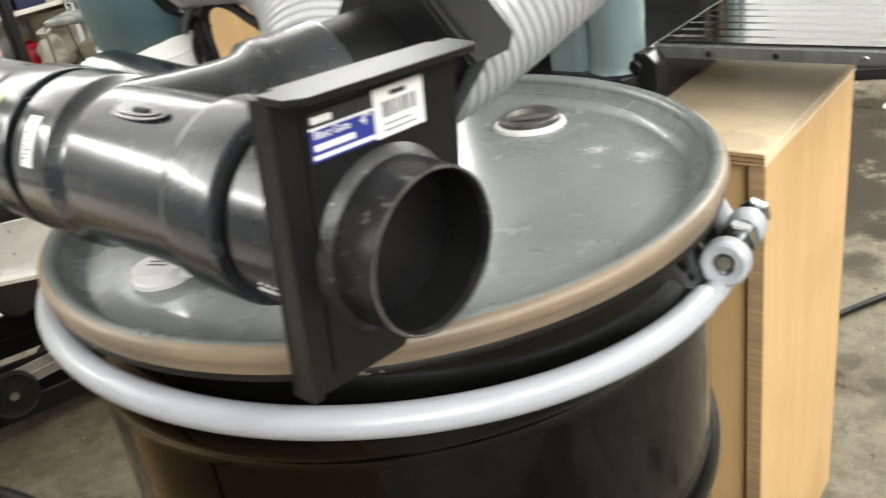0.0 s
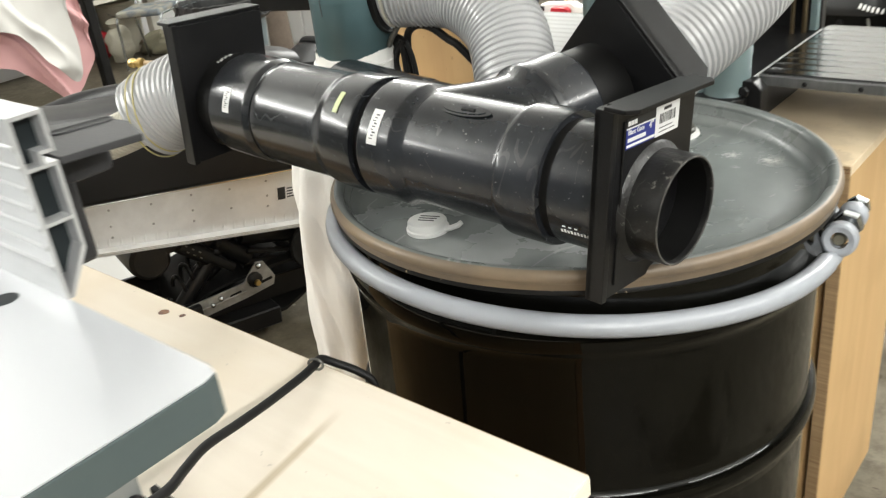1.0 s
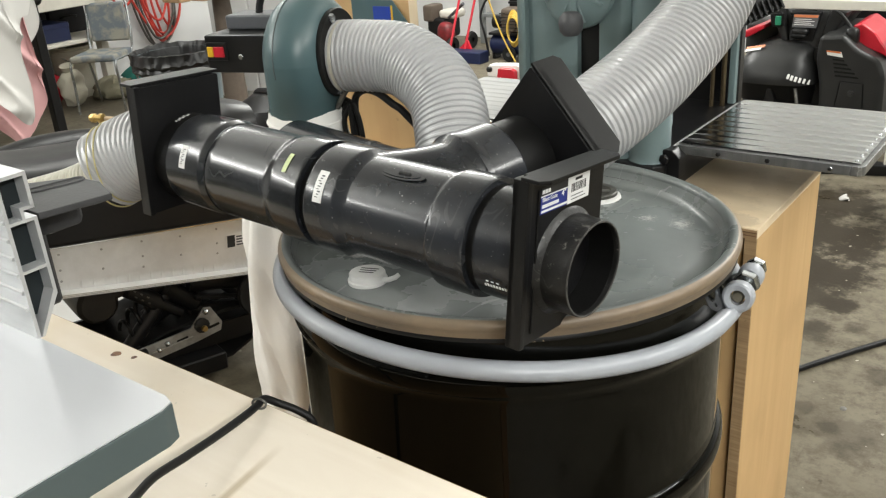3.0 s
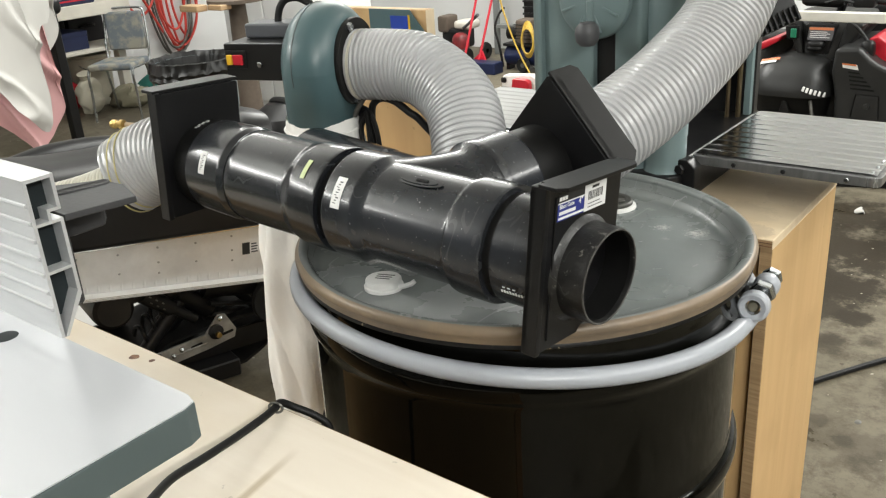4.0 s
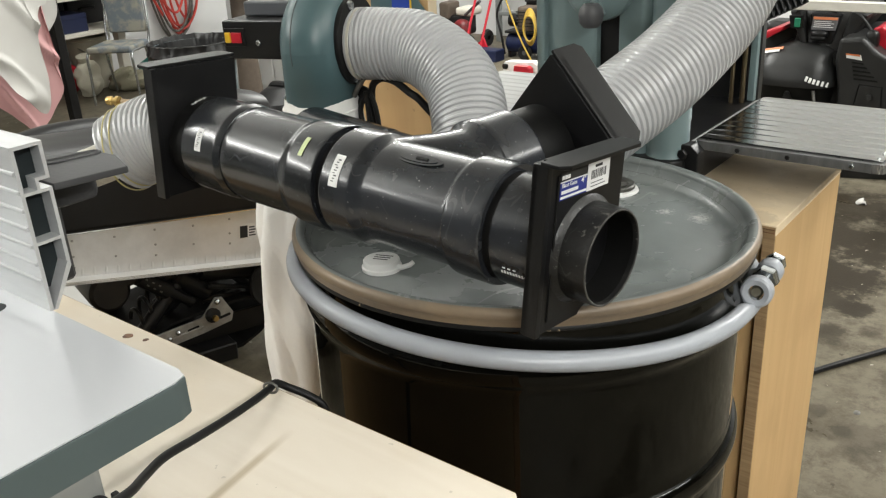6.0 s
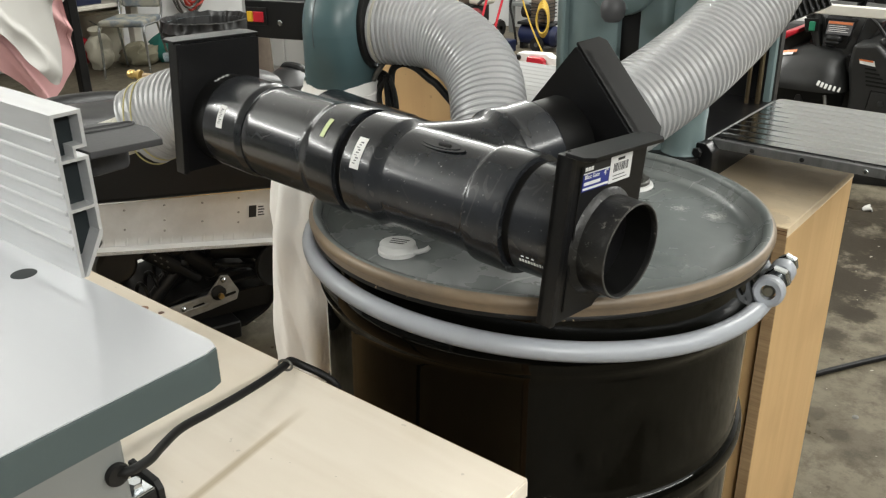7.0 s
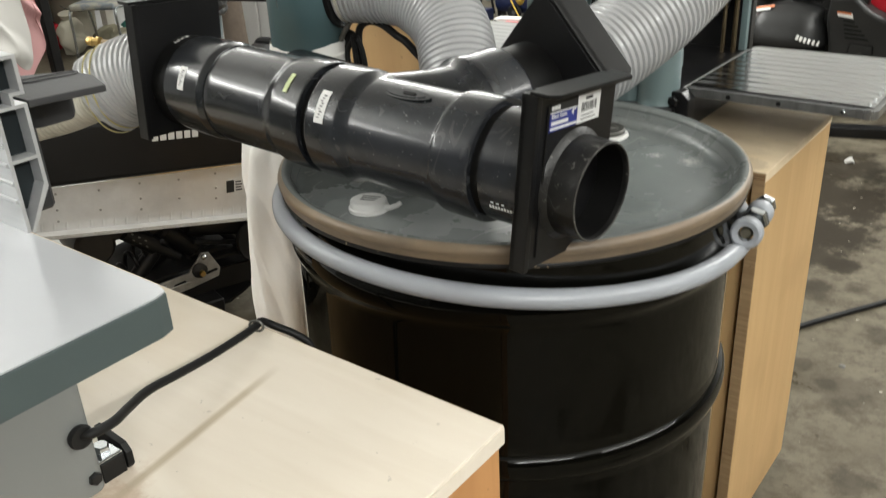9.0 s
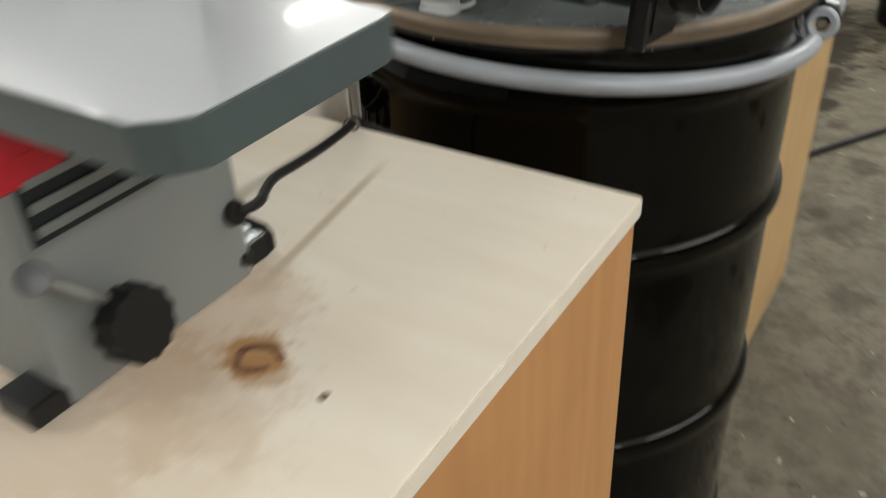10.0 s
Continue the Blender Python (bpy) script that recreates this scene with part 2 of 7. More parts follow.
RING_GREY = mat("grey_clamp_ring_paint", (0.365, 0.385, 0.42), 0.36, second=(0.305, 0.325, 0.36), scale=10, coat=0.15, speck=(0.08, 0.08, 0.08), speck_scale=90, speck_at=0.745)
CHROME = mat("zinc_bright", (0.56, 0.585, 0.60), 0.24, metal=1.0, second=(0.38, 0.40, 0.41), scale=30, rough_var=0.12)
ABS = mat("black_abs_pipe", (0.010, 0.011, 0.013), 0.21, second=(0.028, 0.031, 0.037), scale=6, amount=0.8, bump=0.05, bump_scale=40, speck=(0.22, 0.225, 0.23), speck_scale=210, speck_at=0.645, rough_var=0.06, spec=0.5, coat=0.06, scratch=(0.05, 0.053, 0.056), scratch_scale=12)
# Dull black plastic and seams; also shade of slots, mouths and bores as colour.
ABS_DARK = mat("black_abs_and_gap_shade", (0.005, 0.005, 0.005), 0.5, spec=0.2)
GATE_BLACK = mat("black_moulded_plastic", (0.0045, 0.0045, 0.005), 0.36, second=(0.0075, 0.0075, 0.008), scale=24, bump=0.1, bump_scale=700, rough_var=0.06, speck=(0.14, 0.13, 0.12), speck_scale=110, speck_at=0.77, spec=0.33)
GATE_SCUFF = mat("scuffed_black_outlet", (0.010, 0.010, 0.010), 0.34, second=(0.025, 0.0245, 0.024), scale=22, amount=0.75, bump=0.2, bump_scale=300, rough_var=0.12, speck=(0.13, 0.125, 0.115), speck_scale=80, speck_at=0.6, spec=0.35, scratch=(0.05, 0.05, 0.048), scratch_scale=22)
HOSE_WHITE = mat("pale_grey_hose", (0.43, 0.435, 0.445), 0.3, second=(0.385, 0.39, 0.395), scale=9, coat=0.3, speck=(0.42, 0.41, 0.38), speck_scale=60, speck_at=0.75)
HOSE_CLEAR = mat("milky_hose", (0.62, 0.6, 0.52), 0.3, second=(0.52, 0.5, 0.42), scale=14, coat=0.3)
TEAL = mat("teal_machine_paint", (0.070, 0.122, 0.131), 0.36, second=(0.061, 0.108, 0.116), scale=8, bump=0.06, bump_scale=160, coat=0.1)
PLANER_TEAL = mat("grey_green_machine_paint", (0.16, 0.22, 0.225), 0.38, second=(0.14, 0.19, 0.2), scale=9, bump=0.05, bump_scale=200)
DARK_TEAL = mat("slate_table_edge", (0.074, 0.096, 0.097), 0.42, second=(0.062, 0.082, 0.083), scale=12, bump=0.05, bump_scale=200)
BLACK_PAINT = mat("black_machine_paint", (0.007, 0.007, 0.0075), 0.35, second=(0.013, 0.013, 0.013), scale=14, bump=0.05, spec=0.35)
RUBBER = mat("black_rubber", (0.007, 0.007, 0.007), 0.55, bump=0.1, spec=0.3)
KNOB_GREY = mat("grey_knob", (0.07, 0.07, 0.075), 0.45)
STEEL = mat("brushed_steel", (0.66, 0.675, 0.68), 0.17, metal=1.0, second=(0.56, 0.575, 0.58), scale=10, stretch=(1, 12, 12), rough_var=0.08)
SKIRT = mat("scuffed_folded_steel", (0.29, 0.295, 0.295), 0.3, metal=0.7, second=(0.17, 0.175, 0.175), scale=9, amount=0.7, stretch=(6, 6, 1))
# Duller, darker copy of brushed_steel; holds down lamp glare on the far table.
DULL_STEEL = mat("dull_steel", (0.40, 0.405, 0.4), 0.6, metal=0.2, second=(0.33, 0.335, 0.33), scale=10, stretch=(1, 12, 12))
TABLE_TOP = mat("ground_aluminium_table", (0.46, 0.475, 0.50), 0.31, metal=0.08, second=(0.445, 0.46, 0.485), scale=5, stretch=(1, 10, 1), rough_var=0.012, spec=0.55, coat=0.22)
ALU = mat("anodised_aluminium", (0.60, 0.61, 0.62), 0.36, metal=0.5, second=(0.53, 0.54, 0.55), scale=20, stretch=(1, 9, 9))
# Shade inside openings, put into the colour of dark fillers.
HOLLOW_SHADE = mat("hollow_shade_dark", (0.012, 0.017, 0.019), 0.5, spec=0.3)
GREY_PAINT = mat("light_grey_machine_paint", (0.188, 0.197, 0.193), 0.45, second=(0.178, 0.187, 0.183), scale=7, bump=0.08, bump_scale=140)
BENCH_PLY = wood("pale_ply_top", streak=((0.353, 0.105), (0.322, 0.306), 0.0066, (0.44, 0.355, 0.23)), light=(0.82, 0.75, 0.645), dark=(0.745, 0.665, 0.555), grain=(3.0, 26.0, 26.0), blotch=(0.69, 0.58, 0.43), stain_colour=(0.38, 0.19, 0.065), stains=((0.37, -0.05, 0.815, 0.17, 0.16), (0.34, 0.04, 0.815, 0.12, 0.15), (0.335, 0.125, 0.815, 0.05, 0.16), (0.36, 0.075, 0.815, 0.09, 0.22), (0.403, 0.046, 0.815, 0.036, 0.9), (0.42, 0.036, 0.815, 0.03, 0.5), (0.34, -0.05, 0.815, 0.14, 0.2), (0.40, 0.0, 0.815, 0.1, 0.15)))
BENCH_SIDE = wood("orange_ply_side", (0.56, 0.29, 0.115), (0.47, 0.225, 0.085), (26.0, 26.0, 2.2))
CAB_PLY = wood("honey_ply_side", (0.59, 0.39, 0.185), (0.52, 0.33, 0.15), (26.0, 26.0, 2.2))
PLY_TOP = wood("birch_cabinet_top", (0.78, 0.65, 0.465), (0.69, 0.555, 0.37), (3.0, 24.0, 24.0), stains=((0.22, -0.14, 0.782, 0.10, 0.14), (0.28, -0.02, 0.782, 0.08, 0.12), (0.27, -0.2, 0.782, 0.05, 0.3)), stain_colour=(0.2, 0.13, 0.075))
PLY_EDGE = wood("ply_edge", (0.45, 0.31, 0.17), (0.26, 0.16, 0.08), (3.0, 3.0, 160.0))
KNOT = mat("wood_knot", (0.10, 0.04, 0.02), 0.6, second=(0.26, 0.13, 0.06), scale=110, amount=0.9)
CANVAS = mat("off_white_bag_cloth", (0.88, 0.87, 0.84), 0.85, second=(0.82, 0.80, 0.765), scale=7, bump=0.3, bump_scale=420)
PINK = mat("pink_cloth", (0.62, 0.355, 0.355), 0.85, second=(0.58, 0.32, 0.32), scale=4, bump=0.12, bump_scale=300)
SHEET = mat("white_sheet", (0.47, 0.462, 0.44), 0.8, second=(0.45, 0.44, 0.41), scale=3, bump=0.12, bump_scale=300)
PAPER = mat("white_label_paper", (0.78, 0.78, 0.77), 0.45)
INK = mat("black_ink", (0.02, 0.02, 0.02), 0.5)
BLUE = mat("blue_label_ink", (0.022, 0.035, 0.23), 0.4)
YELLOW_STICK = mat("pale_green_sticker", (0.6, 0.66, 0.36), 0.5)
RED = mat("red_plastic", (0.52, 0.012, 0.028), 0.36, second=(0.40, 0.009, 0.02), scale=10, coat=0.08)
YELLOW = mat("yellow_plastic", (0.75, 0.45, 0.02), 0.4)
HOSE_YELLOW = mat("dull_yellow_hose", (0.5, 0.33, 0.05), 0.45)
DARK_RED = mat("grimy_red_paint", (0.2, 0.014, 0.018), 0.45, second=(0.07, 0.012, 0.012), scale=16, amount=0.8)
GREEN = mat("green_plastic", (0.02, 0.22, 0.12), 0.4)
ORANGE = mat("orange_sticker", (0.6, 0.17, 0.05), 0.4)
BLUE_BOX = mat("blue_card", (0.004, 0.010, 0.048), 0.5, second=(0.0035, 0.008, 0.035), scale=9)
BLUE_VIVID = mat("bright_blue_print", (0.012, 0.05, 0.36), 0.4, second=(0.01, 0.04, 0.3), scale=20)
MOTOR_SLATE = mat("slate_motor_paint", (0.085, 0.09, 0.1), 0.4, second=(0.12, 0.125, 0.135), scale=14)
WORN_EDGE = mat("worn_plastic_edge", (0.075, 0.072, 0.068), 0.45, second=(0.03, 0.03, 0.029), scale=60, amount=0.9)
WHITE_CAP = mat("white_cap_plastic", (0.76, 0.76, 0.74), 0.4)
TUNNEL = mat("bare_tunnel_aluminium", (0.80, 0.81, 0.82), 0.34, metal=0.45, second=(0.64, 0.645, 0.65), scale=7, amount=0.75, speck=(0.42, 0.30, 0.2), speck_scale=22, speck_at=0.79)
# Lighter copy of the tunnel aluminium; light on the lip is in its colour.
LIT_LIP_ALU = mat("lit_lip_aluminium", (0.86, 0.86, 0.85), 0.4, metal=0.1, second=(0.76, 0.76, 0.75), scale=14, amount=0.7)
WHITE_FRAME = mat("cream_enamel_frame", (0.68, 0.66, 0.6), 0.4)
SLED_BLACK = mat("matt_black_plastic", (0.007, 0.007, 0.0075), 0.38, second=(0.012, 0.012, 0.012), scale=8, bump=0.08, bump_scale=300, spec=0.3)
SLED_COWL = mat("dusty_charcoal_plastic", (0.014, 0.0145, 0.0145), 0.42, second=(0.023, 0.023, 0.0225), scale=6, amount=0.7, bump=0.08, bump_scale=300, spec=0.35)
SLED_GREY = mat("charcoal_plastic", (0.009, 0.009, 0.0095), 0.33, second=(0.015, 0.015, 0.015), scale=8, spec=0.28)
BRACKET_GREY = mat("dark_grey_bracket_paint", (0.034, 0.034, 0.036), 0.5, second=(0.046, 0.046, 0.048), scale=9, bump=0.1, bump_scale=300, spec=0.3)
LINER = mat("black_bin_liner", (0.008, 0.008, 0.008), 0.36, spec=0.4, bump=0.25, bump_scale=30)
BIN = mat("slate_bin_plastic", (0.12, 0.16, 0.18), 0.4)
CHAIR_CLOTH = mat("mottled_chair_cloth", (0.36, 0.345, 0.29), 0.9, second=(0.17, 0.20, 0.23), scale=8, amount=0.95, speck=(0.44, 0.36, 0.25), speck_scale=11, speck_at=0.62)
GRIMY_BLACK = mat("oily_black_iron", (0.010, 0.009, 0.008), 0.4, second=(0.024, 0.019, 0.014), scale=16, amount=0.7, bump=0.2)
RUST = mat("rusty_iron", (0.11, 0.085, 0.065), 0.6, second=(0.06, 0.045, 0.035), scale=18, bump=0.3)
HOSE_RED = mat("red_air_hose", (0.5, 0.045, 0.03), 0.45)
SHELF = mat("cream_shelf_paint", (0.6, 0.57, 0.5), 0.5)
TAN_CARD = mat("tan_card", (0.45, 0.33, 0.2), 0.7)
CREAM_BOX = mat("cream_cooler_plastic", (0.55, 0.52, 0.42), 0.5)
RAIL_ALU = mat("scuffed_rail_aluminium", (0.36, 0.355, 0.34), 0.42, metal=0.5, second=(0.2, 0.195, 0.185), scale=14, amount=0.8)
BRASS_DULL = mat("tarnished_zinc", (0.40, 0.37, 0.28), 0.35, metal=1.0, second=(0.36, 0.33, 0.26), scale=60)
BRASS = mat("brass_fitting", (0.6, 0.42, 0.16), 0.3, metal=1.0)
ROD = mat("oiled_screw_rod", (0.16, 0.12, 0.07), 0.35, metal=0.8)
AMBER_WIRE = mat("straw_wire", (0.5, 0.44, 0.2), 0.4)
RAG = mat("khaki_rag", (0.3, 0.28, 0.2), 0.9, second=(0.2, 0.19, 0.13), scale=10)
GREEN_RAG = mat("green_rag", (0.02, 0.16, 0.13), 0.9)

# ---- mesh helpers ----
ROOT = {}


def thing(name, label, category, at=(0, 0, 0), group="", kind=""):
    ob = new(name)
    ob.empty_display_size = 0.02
    ob.location = at
    ROOT[ob] = Matrix.Translation(at)
    return tagged(ob, label, category, group, kind)


def part(name, bm, material, parent, label="", smooth=35.0):
    """Links a bmesh, built in world metres, as one mesh under a thing or under a part."""
    base = ROOT[parent]
    bm.transform(base.inverted())
    bmesh.ops.recalc_face_normals(bm, faces=bm.faces)
    me = bpy.data.meshes.new(name)
    if smooth:
        for f in bm.faces:
            f.smooth = True
        for e in bm.edges:
            if len(e.link_faces) == 2 and e.calc_face_angle(0) > radians(smooth):
                e.smooth = False
    bm.to_mesh(me)
    bm.free()
    me.materials.append(material)
    ob = new(name, me)
    ob.parent = parent
    ROOT[ob] = base
    if smooth and len(me.polygons) > 6:
        even = ob.modifiers.new("even_normals", "WEIGHTED_NORMAL")
        even.keep_sharp, even.weight = True, 50
    return tagged(ob, label)


def structure(name, bm, material, label, category, smooth=35.0):
    holder = Vector((0, 0, 0))
    bmesh.ops.recalc_face_normals(bm, faces=bm.faces)
    me = bpy.data.meshes.new(name)
    bm.to_mesh(me)
    bm.free()
    me.materials.append(material)
    ob = new(name, me)
    ROOT[ob] = Matrix.Identity(4)
    return tagged(ob, label, category, kind="structure")


def box(lo, hi, bevel=0.0, seg=2, m=None):
    bm = bmesh.new()
    bmesh.ops.create_cube(bm, size=1.0)
    lo, hi = Vector(lo), Vector(hi)
    bm.transform(Matrix.Translation((lo + hi) / 2) @ Matrix.Diagonal((*(hi - lo), 1)))
    if bevel:
        bmesh.ops.bevel(bm, geom=list(bm.edges), offset=bevel, segments=seg, profile=0.5, affect="EDGES", clamp_overlap=True)
    if m:
        bm.transform(m)
    return bm


def grid_faces(rows, cols, close_rows, close_cols):
    out = []
    for i in range(rows if close_rows else rows - 1):
        for j in range(cols if close_cols else cols - 1):
            a, b_ = i, (i + 1) % rows
            c, d = j, (j + 1) % cols
            out.append((a * cols + c, a * cols + d, b_ * cols + d, b_ * cols + c))
    return out


def from_lists(verts, faces, m=None):
    me = bpy.data.meshes.new("tmp")
    me.from_pydata([tuple(v) for v in verts], [], faces)
    bm = bmesh.new()
    bm.from_mesh(me)
    bpy.data.meshes.remove(me)
    if m:
        bm.transform(m)
    return bm


def lathe(profile, n=48, m=None, caps=False):
    """A body of revolution about z from (radius, height) pairs."""
    verts = [(r * math.cos(2 * math.pi * j / n), r * math.sin(2 * math.pi * j / n), z) for r, z in profile for j in range(n)]
    faces = grid_faces(len(profile), n, False, True)
    if caps:
        faces += [tuple(range(n)), tuple(range((len(profile) - 1) * n, len(profile) * n))]
    bm = from_lists(verts, faces)
    bmesh.ops.remove_doubles(bm, verts=bm.verts, dist=1e-6)
    if m:
        bm.transform(m)
    return bm


def smooth_path(pts, per=12):
    """A Catmull-Rom line through the points."""
    p = [Vector(q) for q in pts]
    p = [2 * p[0] - p[1], *p, 2 * p[-1] - p[-2]]
    out = []
    for i in range(1, len(p) - 2):
        for k in range(per):
            t = k / per
            a, b_, c, d = p[i - 1], p[i], p[i + 1], p[i + 2]
            out.append(0.5 * (2 * b_ + (c - a) * t + (2 * a - 5 * b_ + 4 * c - d) * t * t + (3 * b_ - a - 3 * c + d) * t ** 3))
    out.append(p[-2])
    return out


def resample(pts, step):
    out, left = [pts[0].copy()], step
    for a, b_ in zip(pts, pts[1:]):
        d = (b_ - a).length
        at = 0.0
        while d - at >= left:
            at += left
            out.append(a.lerp(b_, at / d))
            left = step
        left -= d - at
    return out


def sweep(pts, radius, n=16, closed=False, caps=True, m=None):
    """A tube along points; radius is a number or a function of the index."""
    pts = [Vector(p) for p in pts]
    k = len(pts)
    verts = []
    side = None
    for i, p in enumerate(pts):
        t = (pts[(i + 1) % k] - pts[i - 1]) if closed or 0 < i < k - 1 else (pts[1] - pts[0] if i == 0 else pts[-1] - pts[-2])
        t.normalize()
        if side is None:
            side = t.orthogonal().normalized()
        side = (side - t * side.dot(t)).normalized()
        up = t.cross(side)
        r = radius(i) if callable(radius) else radius
        verts += [p + r * (math.cos(2 * math.pi * j / n) * side + math.sin(2 * math.pi * j / n) * up) for j in range(n)]
    faces = grid_faces(k, n, closed, True)
    if caps and not closed:
        faces += [tuple(range(n)), tuple(range((k - 1) * n, k * n))]
    return from_lists(verts, faces, m)


def prism(outline, z0, z1, bevel=0.0, m=None, seg=2):
    """A flat outline in x and y, drawn up from z0 to z1."""
    k = len(outline)
    verts = [(x, y, z0) for x, y in outline] + [(x, y, z1) for x, y in outline]
    faces = [tuple(range(k)), tuple(range(k, 2 * k))] + [(i, (i + 1) % k, k + (i + 1) % k, k + i) for i in range(k)]
    bm = from_lists(verts, faces)
    bmesh.ops.recalc_face_normals(bm, faces=bm.faces)
    if bevel:
        bmesh.ops.bevel(bm, geom=list(bm.edges), offset=bevel, segments=seg, profile=0.5, affect="EDGES", clamp_overlap=True)
    if m:
        bm.transform(m)
    return bm


def rounded(w, h, r, n=5):
    out = []
    for cx, cy, a0 in ((w / 2 - r, h / 2 - r, 0), (-w / 2 + r, h / 2 - r, 90), (-w / 2 + r, -h / 2 + r, 180), (w / 2 - r, -h / 2 + r, 270)):
        for i in range(n + 1):
            a = radians(a0 + 90 * i / n)
            out.append((cx + r * math.cos(a), cy + r * math.sin(a)))
    return out


def joined(*bms):
    out = bmesh.new()
    for bm in bms:
        me = bpy.data.meshes.new("tmp")
        bm.to_mesh(me)
        bm.free()
        out.from_mesh(me)
        bpy.data.meshes.remove(me)
    return out


def axes(origin, x, z):
    """A frame at origin whose z axis points along z and whose x axis lies nearest to x."""
    z = Vector(z).normalized()
    x = Vector(x)
    x = (x - z * x.dot(z)).normalized()
    y = z.cross(x)
    return Matrix.Translation(origin) @ Matrix((x, y, z)).transposed().to_4x4()


def lettering(text, size, m):
    data = bpy.data.curves.new("lettering", "FONT")
    data.body, data.size, data.extrude = text, size, 0.0003
    data.align_x, data.align_y = "LEFT", "BOTTOM"
    ob = bpy.data.objects.new("lettering", data)
    scene.collection.objects.link(ob)
    bpy.context.view_layer.update()
    me = bpy.data.meshes.new_from_object(ob.evaluated_get(bpy.context.evaluated_depsgraph_get()))
    bm = bmesh.new()
    bm.from_mesh(me)
    bm.transform(m)
    bpy.data.objects.remove(ob)
    bpy.data.curves.remove(data)
    bpy.data.meshes.remove(me)
    return bm


def hose(pts, r, pitch, amp, n=28, per=6):
    """A ribbed flexible hose: rounded ribs at an even pitch."""
    line = resample(smooth_path(pts, 40), pitch / per)
    return sweep(line, lambda i: r + amp * (abs(math.cos(math.pi * (i % per) / per)) ** 0.8 - 0.5), n, caps=False)


def spiral(pts, r, pitch, thick, n=26):
    """The raised spiral rib of a flexible hose: a coil round the line."""
    line = resample(smooth_path(pts, 40), pitch / n)
    out, side = [], None
    for i, p in enumerate(line):
        t = (line[min(i + 1, len(line) - 1)] - line[max(i - 1, 0)]).normalized()
        side = t.orthogonal().normalized() if side is None else (side - t * side.dot(t)).normalized()
        a = 2 * math.pi * i / n
        out.append(p + r * (math.cos(a) * side + math.sin(a) * t.cross(side)))
    return sweep(out, thick, 7)


def ribbed_hose(ob, pts, r, pitch, material):
    part("hose_wall", sweep(resample(smooth_path(pts, 40), pitch), r - 0.0010, 32, caps=False), material, ob)
    part("spiral_rib", spiral(pts, r - 0.0014, pitch, pitch * 0.38), material, ob, "raised spiral rib")


def bolt_head(at, along, r=0.006, h=0.005):
    return lathe([(0, 0), (r, 0), (r, h * 0.7), (r * 0.8, h), (0, h)], 6, axes(at, (0.3, 0.2, 1), along))


# ---- the room ----
X0, X1, Y0, Y1 = -5.6, 8.0, -8.5, 5.4
structure("floor", box((X0, Y0, -0.12), (X1, Y1, 0)), CONCRETE, "stained grey-brown concrete shop floor with wet patches", "floor")
structure("wall_west", box((X0 - 0.15, Y0, 0.0), (X0, Y1, CEILING)), WALL, "plain white painted shop wall", "wall")
structure("wall_north", box((X0 - 0.15, Y1, 0.0), (X1 + 0.15, Y1 + 0.15, CEILING)), WALL, "plain white painted shop wall", "wall")
# East and south walls are unseen; their grey holds down reflections and fill.
structure("wall_east", box((X1, Y0, 0.0), (X1 + 0.15, Y1, CEILING)), WALL_DIM, "unseen grey wall, darkened to dim reflections in the drum", "wall")
structure("wall_south", box((X0 - 0.15, Y0 - 0.15, 0.0), (X1 + 0.15, Y0, CEILING)), WALL_DIM, "unseen grey wall, darkened to dim reflections in the drum", "wall")
structure("ceiling", box((X0 - 0.15, Y0 - 0.15, CEILING), (X1 + 0.15, Y1 + 0.15, CEILING + 0.1)), CEIL, "plain white shop ceiling", "ceiling")

# ---- the steel drum ----
RIM = 0.885
drum = thing("steel_drum", "tall glossy black open-head steel drum", "drum", (0, 0, 0))


def shell(profile, n=120):
    return lathe(profile, n)


part("bottom", shell([(0.0, 0.012), (0.25, 0.012), (0.268, 0.004), (0.286, 0.0), (0.289, 0.008), (0.285, 0.016), (0.2825, 0.024)]), DRUM_BLACK, drum, "black bottom chime")
spans = ((0.024, 0.283), (0.341, 0.583), (0.641, 0.784))
for z0, z1 in spans:
    part("wall", shell([(0.2825, z0), (0.2825, z1)]), DRUM_BLACK, drum)
for hz in (0.312, 0.612):
    part("rolling_hoop", shell([(0.2825, hz - 0.029)] + [(0.2825 + 0.0095 * math.cos(radians(a)), hz + 0.017 * math.sin(radians(a))) for a in range(-80, 81, 16)] + [(0.2825, hz + 0.029)]), DRUM_BLACK, drum)
part("top_bead", shell([(0.2825, 0.784), (0.2828, 0.788), (0.2840, 0.793), (0.2872, 0.798), (0.2893, 0.803), (0.2898, 0.808), (0.2890, 0.814), (0.2866, 0.821), (0.2835, 0.828), (0.2812, 0.836), (0.2805, 0.855), (0.2815, RIM - 0.012), (0.2755, RIM - 0.01), (0.2745, 0.84)]), DRUM_BLACK, drum)

lid = thing("drum_lid", "scuffed grey steel drum lid with worn tan rim", "drum lid", (0, 0, 0.86))
LID_Z = 0.866
part("panel", shell([(0, LID_Z - 0.001), (0.1, LID_Z - 0.001), (0.2, LID_Z), (0.25, LID_Z - 0.001), (0.264, LID_Z - 0.001), (0.270, LID_Z + 0.002),
                     (0.2745, LID_Z + 0.007), (0.278, LID_Z + 0.013), (0.2812, LID_Z + 0.0195)]), LID_GREY, lid)
bead = [(0.2895 + 0.0085 * math.cos(radians(190 - 10 * i)), RIM + 0.0085 * math.sin(radians(190 - 10 * i))) for i in range(24)]
part("rim_top", shell(bead[:13]), LID_GREY, lid)
